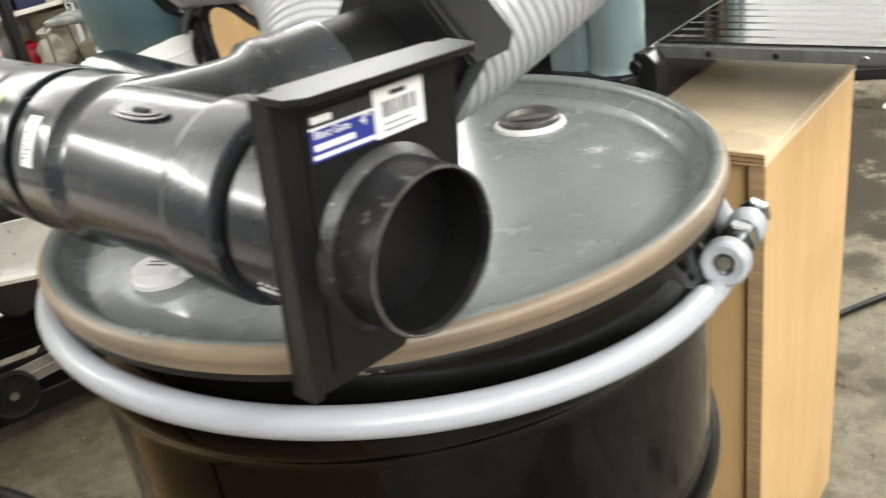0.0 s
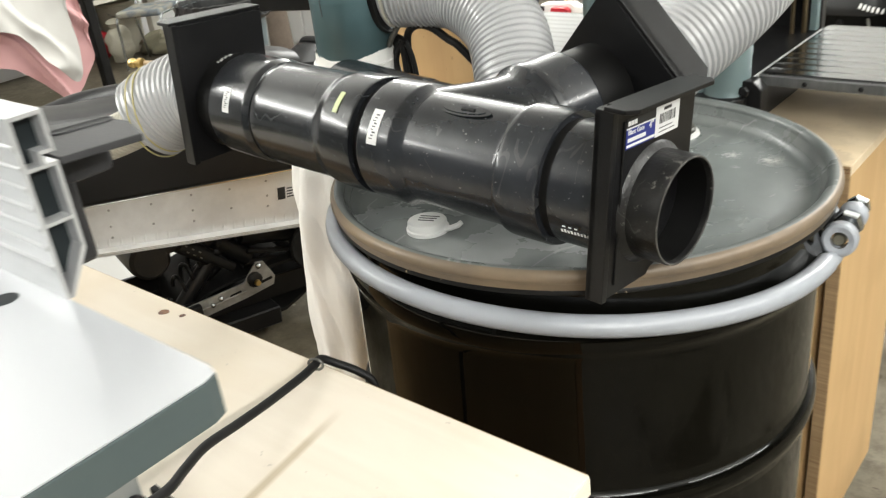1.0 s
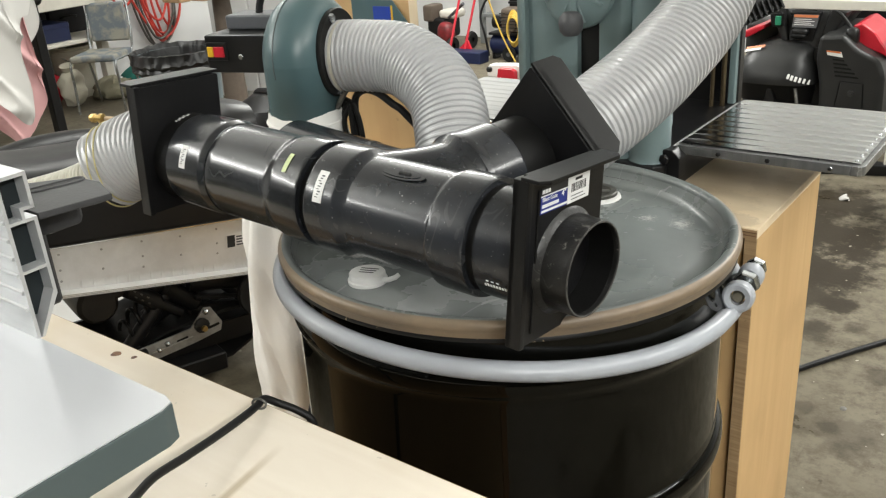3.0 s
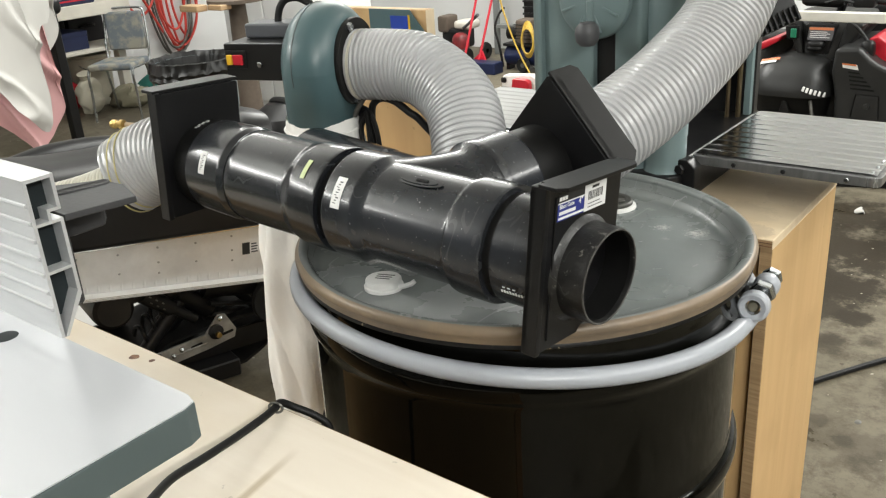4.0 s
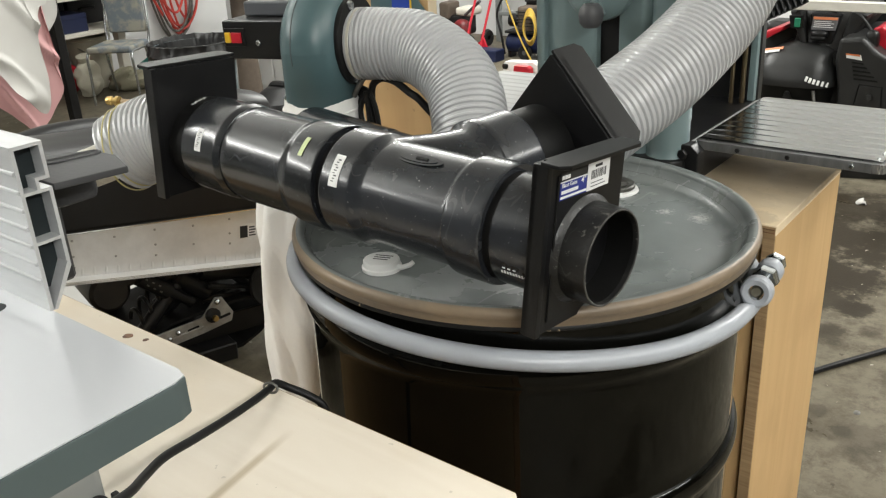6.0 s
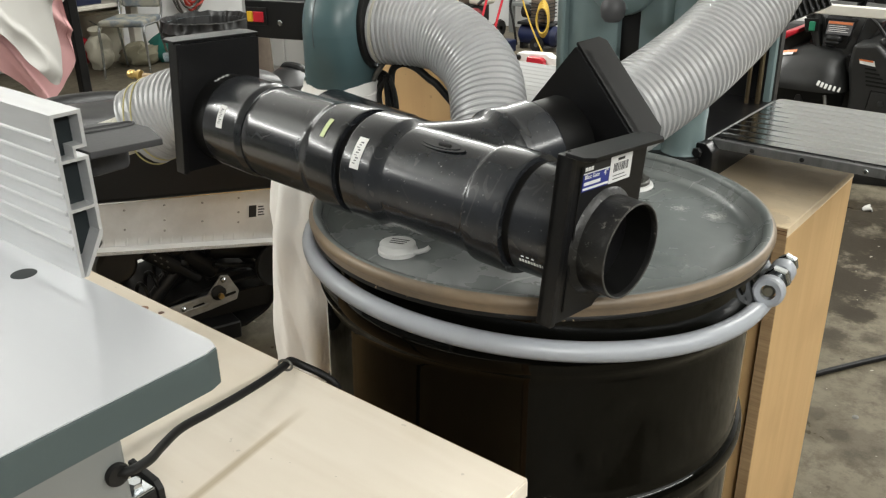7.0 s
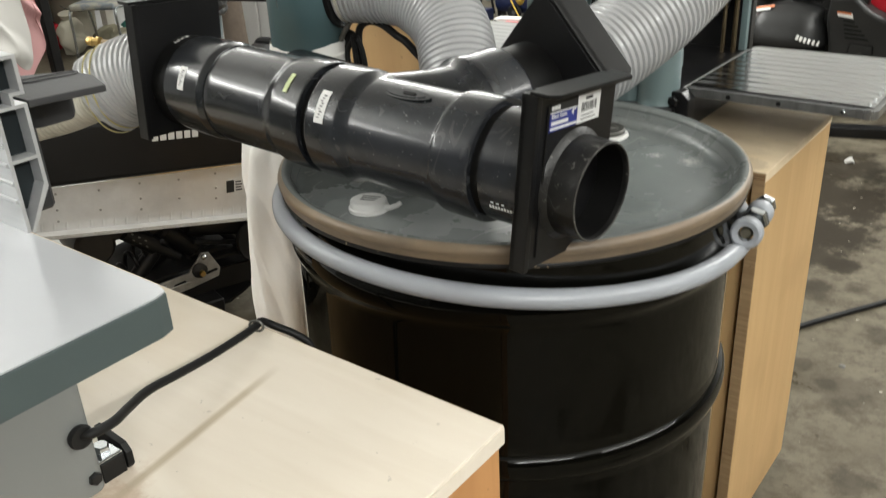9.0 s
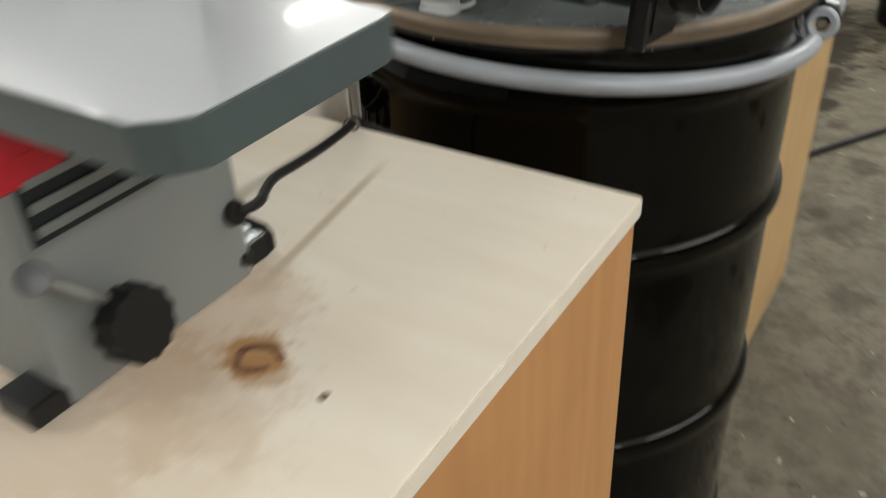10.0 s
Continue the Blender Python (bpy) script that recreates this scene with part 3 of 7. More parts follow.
part("rim_side", shell(bead[12:] + [(0.2945, RIM - 0.012), (0.2915, RIM - 0.0125)]), RIM_TAN, lid, "worn tan rolled rim")
part("gasket", shell([(0.2925, RIM - 0.0105), (0.2945, RIM - 0.014), (0.2945, RIM - 0.017), (0.2875, RIM - 0.0175)]), GASKET, lid, "chipped black gasket edge")

ring_pts = []
for i in range(140):
    a = radians(25 + 337.5 * i / 139)
    rr = 0.2985 - 0.010 * max(0.0, -math.cos(a + 0.15)) ** 2
    rx, ry = rr * math.cos(a) - 0.006, rr * math.sin(a) + 0.006
    ring_pts.append((rx, ry, 0.8325 - 0.054 * rx - 0.066 * ry))
clamp = thing("clamp_ring", "pale grey painted bolt ring sprung loose round the drum", "clamp ring", (0, 0, 0.83))
part("band", sweep(ring_pts, 0.0112, 16), RING_GREY, clamp)
LUG = Vector((0.292, 0.060, 0.8255))
TANG = Vector((-0.03, 0.98, 0.15)).normalized()
BOLT = axes(LUG, (1, 0, 0), TANG)
EYE = axes(LUG, (1, 0, 0), (-0.17, 0.93, -0.22))
part("lug", joined(lathe([(0.0090, -0.0105), (0.0150, -0.0118), (0.0178, -0.0102), (0.0190, -0.006), (0.0190, 0.006), (0.0176, 0.010), (0.0090, 0.0102), (0.0090, -0.0105)], 40, EYE),
                   sweep(smooth_path([Vector((0.2926, 0.014, 0.8150)), Vector((0.2895, 0.030, 0.8085)), Vector((0.289, 0.046, 0.8065)), Vector((0.290, 0.060, 0.810))], 5), 0.0096, 16)), RING_GREY, clamp, "cast eye lug")
part("lug", joined(lathe([(0.0070, 0.041), (0.0130, 0.040), (0.0153, 0.043), (0.0157, 0.047), (0.0153, 0.054), (0.0130, 0.0575), (0.0070, 0.0572), (0.0070, 0.041)], 36, BOLT),
                   sweep([Vector((0.2655, 0.130, 0.8115)), Vector((0.276, 0.122, 0.819)), LUG + 0.050 * TANG], 0.0095, 14)), RING_GREY, clamp, "cast ring lug")
part("pin", lathe([(0, -0.0055), (0.0052, -0.0055), (0.0072, -0.0035), (0.0072, 0.013), (0.0, 0.013)], 16, EYE), BRASS_DULL, clamp, "dull bolt end inside the eye")
part("bolt", lathe([(0, 0.012), (0.0070, 0.012), (0.0070, 0.070), (0, 0.070)], 16, BOLT), CHROME, clamp, "zinc-plated bolt")
part("nut", lathe([(0, 0.0265), (0.0140, 0.0265), (0.0160, 0.0280), (0.0160, 0.0350), (0.0140, 0.0365), (0, 0.0365)], 6, BOLT @ pose(0, 0, 0, 0, 0, 12)), CHROME, clamp, "zinc-plated nut")
part("washer", lathe([(0.0070, 0.0585), (0.0118, 0.0585), (0.0118, 0.0602), (0.0070, 0.0602)], 28, BOLT), CHROME, clamp)
part("bolt_head", lathe([(0, 0.0655), (0.0112, 0.0655), (0.0128, 0.067), (0.0128, 0.0725), (0, 0.074)], 6, BOLT @ pose(0, 0, 0, 0, 0, 20)), CHROME, clamp, "zinc-plated bolt head")

bung = thing("bung_plug", "dull metal bung plug with white sealant in the lid", "bung plug", (0.025, 0.205, LID_Z))
BG = Matrix.Translation((0.025, 0.205, LID_Z))
part("flange", lathe([(0.0, 0.0), (0.0385, 0.0), (0.0375, 0.003), (0.034, 0.005), (0.0, 0.005)], 36, BG), WHITE_CAP, bung, "white sealant collar")
part("plug", lathe([(0.0, 0.0055), (0.021, 0.0055), (0.024, 0.0105), (0.031, 0.011), (0.033, 0.009), (0.033, 0.004), (0.0, 0.004)], 36, BG), PLUG_GREY, bung, "dull metal plug")
part("grip_bar", box((-0.022, -0.005, 0.0055), (0.022, 0.005, 0.0098), 0.0015, 1, BG @ pose(0, 0, 0, 0, 0, 35)), PLUG_GREY, bung)

CAPM = Matrix.Translation((-0.069, -0.199, LID_Z)) @ Matrix.Scale(0.69, 4)
cap = thing("spout_cap", "small white plastic spout cap with a pull tab", "cap", (-0.069, -0.199, LID_Z))
part("cap_body", lathe([(0, 0.0), (0.0345, 0.0), (0.035, 0.006), (0.0325, 0.008), (0.0320, 0.0165), (0.0305, 0.0185), (0.0, 0.0185)], 40, CAPM), WHITE_CAP, cap)
tab = [Vector((0.030, 0.006, 0.007)), Vector((0.040, 0.010, 0.008)), Vector((0.050, 0.016, 0.012)), Vector((0.055, 0.021, 0.017))]
part("pull_tab", sweep(tab, lambda i: (0.006, 0.0045, 0.0045, 0.004)[i], 10, m=CAPM), WHITE_CAP, cap)
for i in range(3):
    part("print_line", box((-0.016 + 0.001 * i, 0.012 - 0.0085 * i, 0.0183), (0.017 - 0.002 * i, 0.0148 - 0.0085 * i, 0.0189), 0, 1, CAPM @ pose(0, 0, 0, 0, 0, 20)), INK, cap, "dark printed line")

# the drum leans a little on the uneven floor
LEAN_D = Matrix.Translation((-0.003, 0.006, 0.883)) @ Matrix.Rotation(radians(-1.35), 4, "X") @ Matrix.Translation((0, 0, -0.885))
for ob in (drum, lid, bung, cap):
    ob.matrix_basis = LEAN_D @ ob.matrix_basis

# ---- the black pipe run ----
AX = Vector((1, -0.0045, -0.0467)).normalized()
AX0 = Vector((0, -0.2046, 0.9746))


def on_axis(x):
    return AX0 + AX * x


ALONG = axes(AX0, (0, 1, 0), AX)
run = thing("dust_pipe", "glossy black plastic pipe run with a tee, on the lid", "pipe", on_axis(0))


def turned(profile, n=56):
    return lathe(profile, n, ALONG)


def hub(x0, x1, r, lip=0.002):
    return [(r - 0.006, x0), (r - lip, x0), (r, x0 + lip), (r, x1 - lip), (r - lip, x1), (r - 0.006, x1)]


part("reducer", turned([(0.05, -0.368), (0.053, -0.368), (0.053, -0.343), (0.0585, -0.338), (0.0605, -0.334), (0.0612, -0.274), (0.0608, -0.271), (0.0585, -0.2635), (0.0565, -0.2625)]), ABS, run)
part("pipe_section", turned([(0.053, -0.264), (0.0572, -0.264), (0.0580, -0.260), (0.0590, -0.252), (0.0590, -0.160), (0.0600, -0.154), (0.0620, -0.148), (0.0630, -0.142), (0.0635, -0.104), (0.0625, -0.101), (0.056, -0.101)]), ABS, run)
part("groove", turned([(0.0555, -0.104), (0.0555, -0.086)]), ABS_DARK, run, "dark seam")
part("coupling", turned([(0.056, -0.0885), (0.0625, -0.0885), (0.0635, -0.086), (0.0635, -0.048), (0.0625, -0.045), (0.0590, -0.036), (0.0585, -0.030)]), ABS, run)
part("tee_body", turned([(0.0583, -0.032), (0.0585, -0.026), (0.0585, 0.076), (0.0595, 0.080), (0.0630, 0.083), (0.0638, 0.087), (0.0638, 0.124), (0.0625, 0.1275), (0.056, 0.1275)]), ABS, run)
part("groove", turned([(0.0555, 0.124), (0.0555, 0.139)]), ABS_DARK, run, "dark seam")
part("stub", turned([(0.053, 0.137), (0.0578, 0.137), (0.0578, 0.192), (0.05, 0.192)]), ABS, run)

BR0 = on_axis(0.0)
BRD = Vector((0.27, 0.96, 0.075)).normalized()
BRM = axes(BR0, (1, 0, 0), BRD)
bend = smooth_path([on_axis(-0.055), on_axis(-0.035) + BRD * 0.012, BR0 + BRD * 0.055 - AX * 0.004, BR0 + BRD * 0.1], 10)
part("branch_sweep", sweep(bend, 0.0575, 48, caps=False), ABS, run)
part("branch_hub", lathe([(0.0572, 0.068), (0.0578, 0.076), (0.0605, 0.083), (0.0632, 0.086), (0.0635, 0.089), (0.0635, 0.095), (0.0622, 0.100), (0.0615, 0.136), (0.0605, 0.139), (0.054, 0.1395)], 56, BRM), ABS, run)
part("branch_stub", lathe([(0.053, 0.134), (0.0555, 0.136), (0.0555, 0.19), (0.05, 0.191)], 48, BRM), ABS_DARK, run, "dull black stub")
# raised oval with the moulded mark on the tee
for sx, sy, h in ((0.064, 0.017, 0.0012), (0.05, 0.011, 0.002)):
    out = [(sx / 2 * math.cos(a) * (1 if abs(math.cos(a)) < 0.7 else 1.0), sy / 2 * math.sin(a)) for a in [2 * math.pi * i / 28 for i in range(28)]]
    part("moulded_oval", prism(out, 0, h, 0.0005, axes(on_axis(0.025) + Vector((0, -0.0205, 0.0545)), AX, (0, -0.35, 0.94))), ABS, run)
part("moulded_mark", box((-0.008, -0.0018, 0), (0.008, 0.0018, 0.0035), 0.0006, 1, axes(on_axis(0.03) + Vector((0, -0.0205, 0.0545)), AX, (0, -0.35, 0.94))), ABS_DARK, run)


def wrap_label(x, ang0, ang1, w, r, material, label, name="sticker"):
    """A sticker bent round the pipe: from ang0 to ang1 degrees about the run."""
    verts, k = [], 10
    for i in range(k + 1):
        a = radians(ang0 + (ang1 - ang0) * i / k)
        for dx in (-w / 2, w / 2):
            for rr in (r + 0.0004, r + 0.0009):
                verts.append((rr * math.cos(a), rr * math.sin(a), x + dx))
    faces = []
    for i in range(k):
        p, q = 4 * i, 4 * i + 4
        faces += [(p, p + 2, q + 2, q), (p + 1, p + 3, q + 3, q + 1), (p, p + 1, q + 1, q), (p + 2, p + 3, q + 3, q + 2)]
    faces += [(0, 1, 3, 2), (4 * k, 4 * k + 1, 4 * k + 3, 4 * k + 2)]
    return part(name, from_lists(verts, faces, ALONG), material, run, label)


# angles run from +y towards local y of the run (downwards), so the camera's side is near 180 to 270
def ang(dy, dz):
    v = ALONG.to_3x3().inverted() @ Vector((0, dy, dz))
    return math.degrees(math.atan2(v.y, v.x))


wrap_label(-0.302, ang(-0.98, 0.2), ang(-0.78, 0.62), 0.011, 0.0605, PAPER, "white printed sticker")
wrap_label(-0.067, ang(-0.96, 0.28), ang(-0.66, 0.75), 0.013, 0.0635, PAPER, "white printed sticker")
wrap_label(-0.126, ang(-0.80, 0.6), ang(-0.52, 0.85), 0.006, 0.0635, YELLOW_STICK, "pale yellow-green sticker")
for host_x, r, a0, a1 in ((-0.302, 0.0612, ang(-0.96, 0.28), ang(-0.82, 0.57)), (-0.067, 0.0642, ang(-0.93, 0.35), ang(-0.71, 0.7))):
    for i in range(9):
        f0 = a0 + (a1 - a0) * (i + 0.2) / 9
        f1 = a0 + (a1 - a0) * (i + 0.5 + 0.1 * (i % 3)) / 9
        wrap_label(host_x + 0.0012 * (i % 3 - 1), f0, f1, 0.004 - 0.001 * (i % 2), r, KNOB_GREY, "grey print", "print_bar")
for i in range(11):
    wrap_label(0.150 + 0.0033 * i, ang(-0.905, -0.43), ang(-0.925, -0.38 + 0.01 * (i % 2)), 0.0019, 0.0578, PAPER, "white print", "print_bar")
for i in range(7):
    wrap_label(-0.352 + 0.0018 * (i % 2), ang(-0.36 + 0.055 * i, 0.90), ang(-0.332 + 0.055 * i, 0.91), 0.004, 0.0581, PAPER, "white print", "print_bar")
for i in range(3):
    wrap_label(0.153 + 0.006 * i, ang(-0.945, -0.32), ang(-0.952, -0.30), 0.003, 0.0578, PAPER, "white print", "print_bar")


def blast_gate(label, m, spigot=True, back=True, fold=(0.0, 0.026), w=0.122, h=0.168, cx=0.0, rib=True):
    """A sliding blast gate: x across, y towards the handle, z along the duct."""
    g = thing("blast_gate", label, "blast gate", m.translation, "blast gates on the dust pipe")
    lo = -0.077
    duct, m = m, m @ Matrix.Translation((cx, 0, 0))
    part("back_plate", prism(rounded(w, h, 0.003), -0.0085, -0.003, 0.0008, m @ Matrix.Translation((0, lo + h / 2, 0))), GATE_BLACK, g)
    part("front_plate", prism(rounded(w - 0.008, h - 0.004, 0.003), 0.003, 0.0075, 0.0008, m @ Matrix.Translation((0.004, lo + h / 2, 0))), GATE_BLACK, g)
    part("blade", prism(rounded(w - 0.016, h - 0.002, 0.002), -0.003, 0.003, 0, m @ Matrix.Translation((0, lo + h / 2 + 0.004, 0))), GATE_BLACK, g)
    part("edge_rail", box((-w / 2, lo, -0.0085), (-w / 2 + 0.008, lo + h, 0.0085), 0.0012, 2, m), GATE_BLACK, g)
    if rib:
        part("edge_rib", box((-w / 2 + 0.017, lo + 0.012, 0.0072), (-w / 2 + 0.0195, lo + h - 0.012, 0.0092), 0.0006, 1, m), GATE_BLACK, g)
    z0, z1 = fold
    near, far = (z0, z1) if abs(z1) > abs(z0) else (z1, z0)
    flange = [(-w / 2 - 0.001, near), (w / 2 + 0.003, near), (w / 2 + 0.003, far - 0.2 * (far - near)), (w / 2 - 0.004, far), (-w / 2 + 0.009, far), (-w / 2 - 0.001, far - 0.25 * (far - near))]
    part("handle", prism(flange, 0, 0.004, 0.0009, axes(m @ Vector((0, lo + h + 0.003, 0)), m.to_3x3() @ Vector((1, 0, 0)), m.to_3x3() @ Vector((0, -1, 0)))), GATE_BLACK, g, "folded slide handle")
    m = duct
    if spigot:
        part("spigot", lathe([(0.0485, 0.007), (0.0545, 0.0075), (0.0525, 0.010), (0.0488, 0.013), (0.0482, 0.0395), (0.0476, 0.041), (0.0460, 0.041), (0.0454, 0.0395), (0.0454, 0.0)], 64, m @ Matrix.Translation((0, -0.004, 0))), GATE_SCUFF, g, "scuffed round outlet")
        part("mouth_rim", lathe([(0.0478, 0.0408), (0.0476, 0.0416), (0.0466, 0.0419), (0.0460, 0.0416), (0.0459, 0.0408)], 64, m @ Matrix.Translation((0, -0.004, 0))), WORN_EDGE, g, "worn pale mouth edge")
        # Dark sleeve and disc put the shade inside the outlet into colour.
        part("bore", lathe([(0.0452, 0.034), (0.0453, 0.036), (0.0450, 0.036), (0.0450, 0.0034), (0.0452, 0.0034)], 48, m @ Matrix.Translation((0, -0.004, 0))), ABS_DARK, g, "dark sleeve, the shade of the bore as colour")
        part("bore_disc", lathe([(0, 0.0032), (0.0454, 0.0032)], 48, m @ Matrix.Translation((0, -0.004, 0))), ABS_DARK, g, "dark disc at the back of the bore, shade as colour")
    if back:
        part("back_spigot", lathe([(0.0505, -0.007), (0.0525, -0.0085), (0.0505, -0.012), (0.0500, -0.03), (0.0475, -0.03), (0.0472, 0.0)], 48, m), GATE_BLACK, g)
    return g


# the open gate at the near end of the run
G1 = axes(on_axis(0.199), (0.07, 1, -0.08), (0.997, -0.07, -0.047))
gate_a = blast_gate("black plastic blast gate with blue and white label, open round outlet", G1, w=0.131, cx=-0.004)
LB = G1 @ Matrix.Translation((-0.048, 0.0545, 0.0078))
part("blue_label", prism([(0.0, 0.0), (0.0435, 0.0), (0.0435, 0.0165), (0.0, 0.0165)], 0, 0.0004, 0, LB), BLUE, gate_a, "blue printed label")
part("black_band", prism([(0.0, 0.0178), (0.0435, 0.0178), (0.0435, 0.0255), (0.0, 0.0255)], 0, 0.0004, 0, LB), INK, gate_a, "black label heading")
part("white_stripe", prism([(0.001, 0.0014), (0.0435, 0.0014), (0.0435, 0.0036), (0.001, 0.0036)], 0.0004, 0.0007, 0, LB), PAPER, gate_a, "white stripe")
part("white_stripe", prism([(0.0, 0.0165), (0.0435, 0.0165), (0.0435, 0.0177), (0.0, 0.0177)], 0, 0.0005, 0, LB), PAPER, gate_a, "white stripe")
part("lettering", lettering("Blast Gate", 0.0058, LB @ Matrix.Translation((0.002, 0.0108, 0.0005))), PAPER, gate_a, "white words on blue", 0)
part("print_bar", box((0.002, 0.0058, 0.0004), (0.029, 0.0090, 0.0007), 0, 1, LB), PAPER, gate_a, "white second line")
part("lettering", lettering('4"', 0.0085, LB @ Matrix.Translation((0.0335, 0.0090, 0.0005))), PAPER, gate_a, "white size mark", 0)
for i in range(3):
    part("mark_block", box((0.0015 + 0.0046 * i, 0.0196, 0.0004), (0.0053 + 0.0046 * i, 0.0232, 0.0007), 0, 1, LB), WHITE_CAP, gate_a, "grey maker's mark")
PL = G1 @ Matrix.Translation((-0.0045, 0.0545, 0.0084)) @ pose(0, 0, 0, 0, 0, 1)
part("barcode_label", prism([(0, 0), (0.0375, 0), (0.0375, 0.0268), (0, 0.0268)], 0, 0.0004, 0, PL), PAPER, gate_a, "white barcode sticker")
rb = random.Random(5)
bx = 0.006
while bx < 0.030:
    wd = rb.choice((0.0006, 0.0009, 0.0013))
    part("bar", box((bx, 0.0105, 0.0004), (bx + wd, 0.0190, 0.0006), 0, 1, PL), INK, gate_a)
    bx += wd + rb.choice((0.0007, 0.001, 0.0014))
part("print_bar", box((0.012, 0.0212, 0.0004), (0.024, 0.0238, 0.0006), 0, 1, PL), INK, gate_a, "black print")
for i in range(2):
    part("print_bar", box((0.006, 0.003 + 0.0034 * i, 0.0004), (0.031 - 0.004 * i, 0.0038 + 0.0034 * i, 0.0006), 0, 1, PL), KNOB_GREY, gate_a, "grey print")

# the gate at the far end
G2 = axes(on_axis(-0.371) + Vector((0, 0, 0.0)), (0, 1, -0.05), (0.999, -0.0045, -0.0467))
gate_b = blast_gate("black plastic blast gate at the far end of the pipe, shut", G2 @ Matrix.Translation((0, 0.012, 0)), spigot=False, fold=(-0.026, 0.004), w=0.130, cx=-0.007, rib=False)
part("pipe_collar", lathe([(0.050, 0.0076), (0.0572, 0.0076), (0.0578, 0.010), (0.0578, 0.040), (0.0555, 0.042)], 56, G2), ABS_DARK, gate_b, "black pipe collar")

# the gate on the branch, turned on its corner
hx = Vector((0.98, -0.2, 0))
vx = BRD.cross(hx).normalized()
if vx.z < 0:
    vx = -vx
TOP = (0.70 * hx + 0.71 * vx).normalized()
across = TOP.cross(BRD).normalized()
G3 = axes(BR0 + BRD * 0.196, across, BRD)
blast_gate("black plastic blast gate turned on its corner, on the tee's branch", G3, spigot=False, fold=(-0.006, 0.036), w=0.134, h=0.177, rib=False)


# ---- flexible hoses ----
HOSE_R = 0.0555
end_c = BR0 + BRD * 0.2
hose_c = thing("dust_hose", "pale grey ribbed dust hose climbing from gate to planer", "hose", end_c, "ribbed dust hoses")
ribbed_hose(hose_c, [end_c, end_c + BRD * 0.05, (0.104, 0.16, 1.038), (0.121, 0.25, 1.075), (0.131, 0.318, 1.110), (0.136, 0.372, 1.158), (0.133, 0.405, 1.215), (0.128, 0.42, 1.275)], HOSE_R, 0.0092, HOSE_WHITE)

FL_N = Vector((0.96, 0.28, 0.0)).normalized()
FLC = Vector((-0.381, 0.122, 1.060))
hose_a = thing("dust_hose", "pale grey ribbed dust hose arching down from the blower", "hose", FLC, "ribbed dust hoses")
ribbed_hose(hose_a, [FLC, FLC + FL_N * 0.05, FLC + Vector((0.119, 0.023, -0.006)), FLC + Vector((0.197, 0.003, -0.044)), FLC + Vector((0.242, -0.037, -0.100)), FLC + Vector((0.255, -0.062, -0.146)), (-0.125, 0.048, 0.88)], 0.0545, 0.0086, HOSE_WHITE)
part("cuff", lathe([(0.05, 0.006), (0.0562, 0.006), (0.0562, 0.0105), (0.05, 0.0105)], 40, axes(FLC, (0, 0, 1), FL_N)), HOSE_CLEAR, hose_a, "yellowed clear cuff")

end_b = on_axis(-0.385) + Vector((0, 0, 0.004))
hose_b = thing("dust_hose", "short pale ribbed hose drooping off the far gate", "hose", end_b, "ribbed dust hoses")
ribbed_hose(hose_b, [end_b, end_b + Vector((-0.04, -0.004, 0.0)), end_b + Vector((-0.085, -0.02, -0.014)), end_b + Vector((-0.118, -0.04, -0.034))], 0.056, 0.0092, HOSE_WHITE)
for k in range(2):
    c = end_b + Vector((-0.098 - 0.013 * k, -0.027 - 0.007 * k, -0.021 - 0.007 * k))
    tilt = axes(c, (0, 0, 1), (-1, -0.42 - 0.08 * k, -0.35))
    part("wire", sweep([tilt @ Vector((0.0585 * math.cos(a), 0.0585 * math.sin(a), 0.004 * math.sin(a * 2))) for a in [2 * math.pi * i / 40 for i in range(40)]], 0.0011, 6, closed=True), AMBER_WIRE, hose_b, "straw-coloured wire")
thin = thing("dust_hose", "thin pinkish ribbed hose end running off the drooping hose", "hose", end_b + Vector((-0.16, -0.05, -0.04)), "ribbed dust hoses")
part("hose_wall", hose([end_b + Vector((-0.120, -0.042, -0.036)), end_b + Vector((-0.18, -0.07, -0.060)), end_b + Vector((-0.25, -0.115, -0.080)), end_b + Vector((-0.36, -0.2, -0.12))], 0.027, 0.007, 0.003, 20), HOSE_CLEAR, thin)

# short elbow of black pipe behind the run
P2 = Vector((-0.30, -0.032, 0.935))
P2D = Vector((1, -0.06, -0.075)).normalized()
elbow = thing("pipe_elbow", "second short black pipe piece behind the run, on the lid", "pipe", P2, "")
part("pipe_section", lathe([(0.05, -0.05), (0.0575, -0.05), (0.0575, 0.10), (0.054, 0.104), (0.05, 0.104)], 44, axes(P2, (0, 0, 1), P2D)), ABS, elbow)
part("collar", lathe([(0.05, 0.108), (0.0565, 0.108), (0.0565, 0.150), (0.052, 0.17), (0.045, 0.172), (0.0, 0.172)], 44, axes(P2, (0, 0, 1), P2D)), ABS, elbow)
part("groove", lathe([(0.053, 0.103), (0.053, 0.109)], 44, axes(P2, (0, 0, 1), P2D)), ABS_DARK, elbow)

# ---- the dust collector ----
SC = FLC - FL_N * 0.052
side = Vector((-FL_N.y, FL_N.x, 0))
SM = axes(SC, side, FL_N)
col = thing("dust_collector", "teal dust collector blower with black inlet flange and switch box", "dust collector", (SC.x, SC.y, 0))


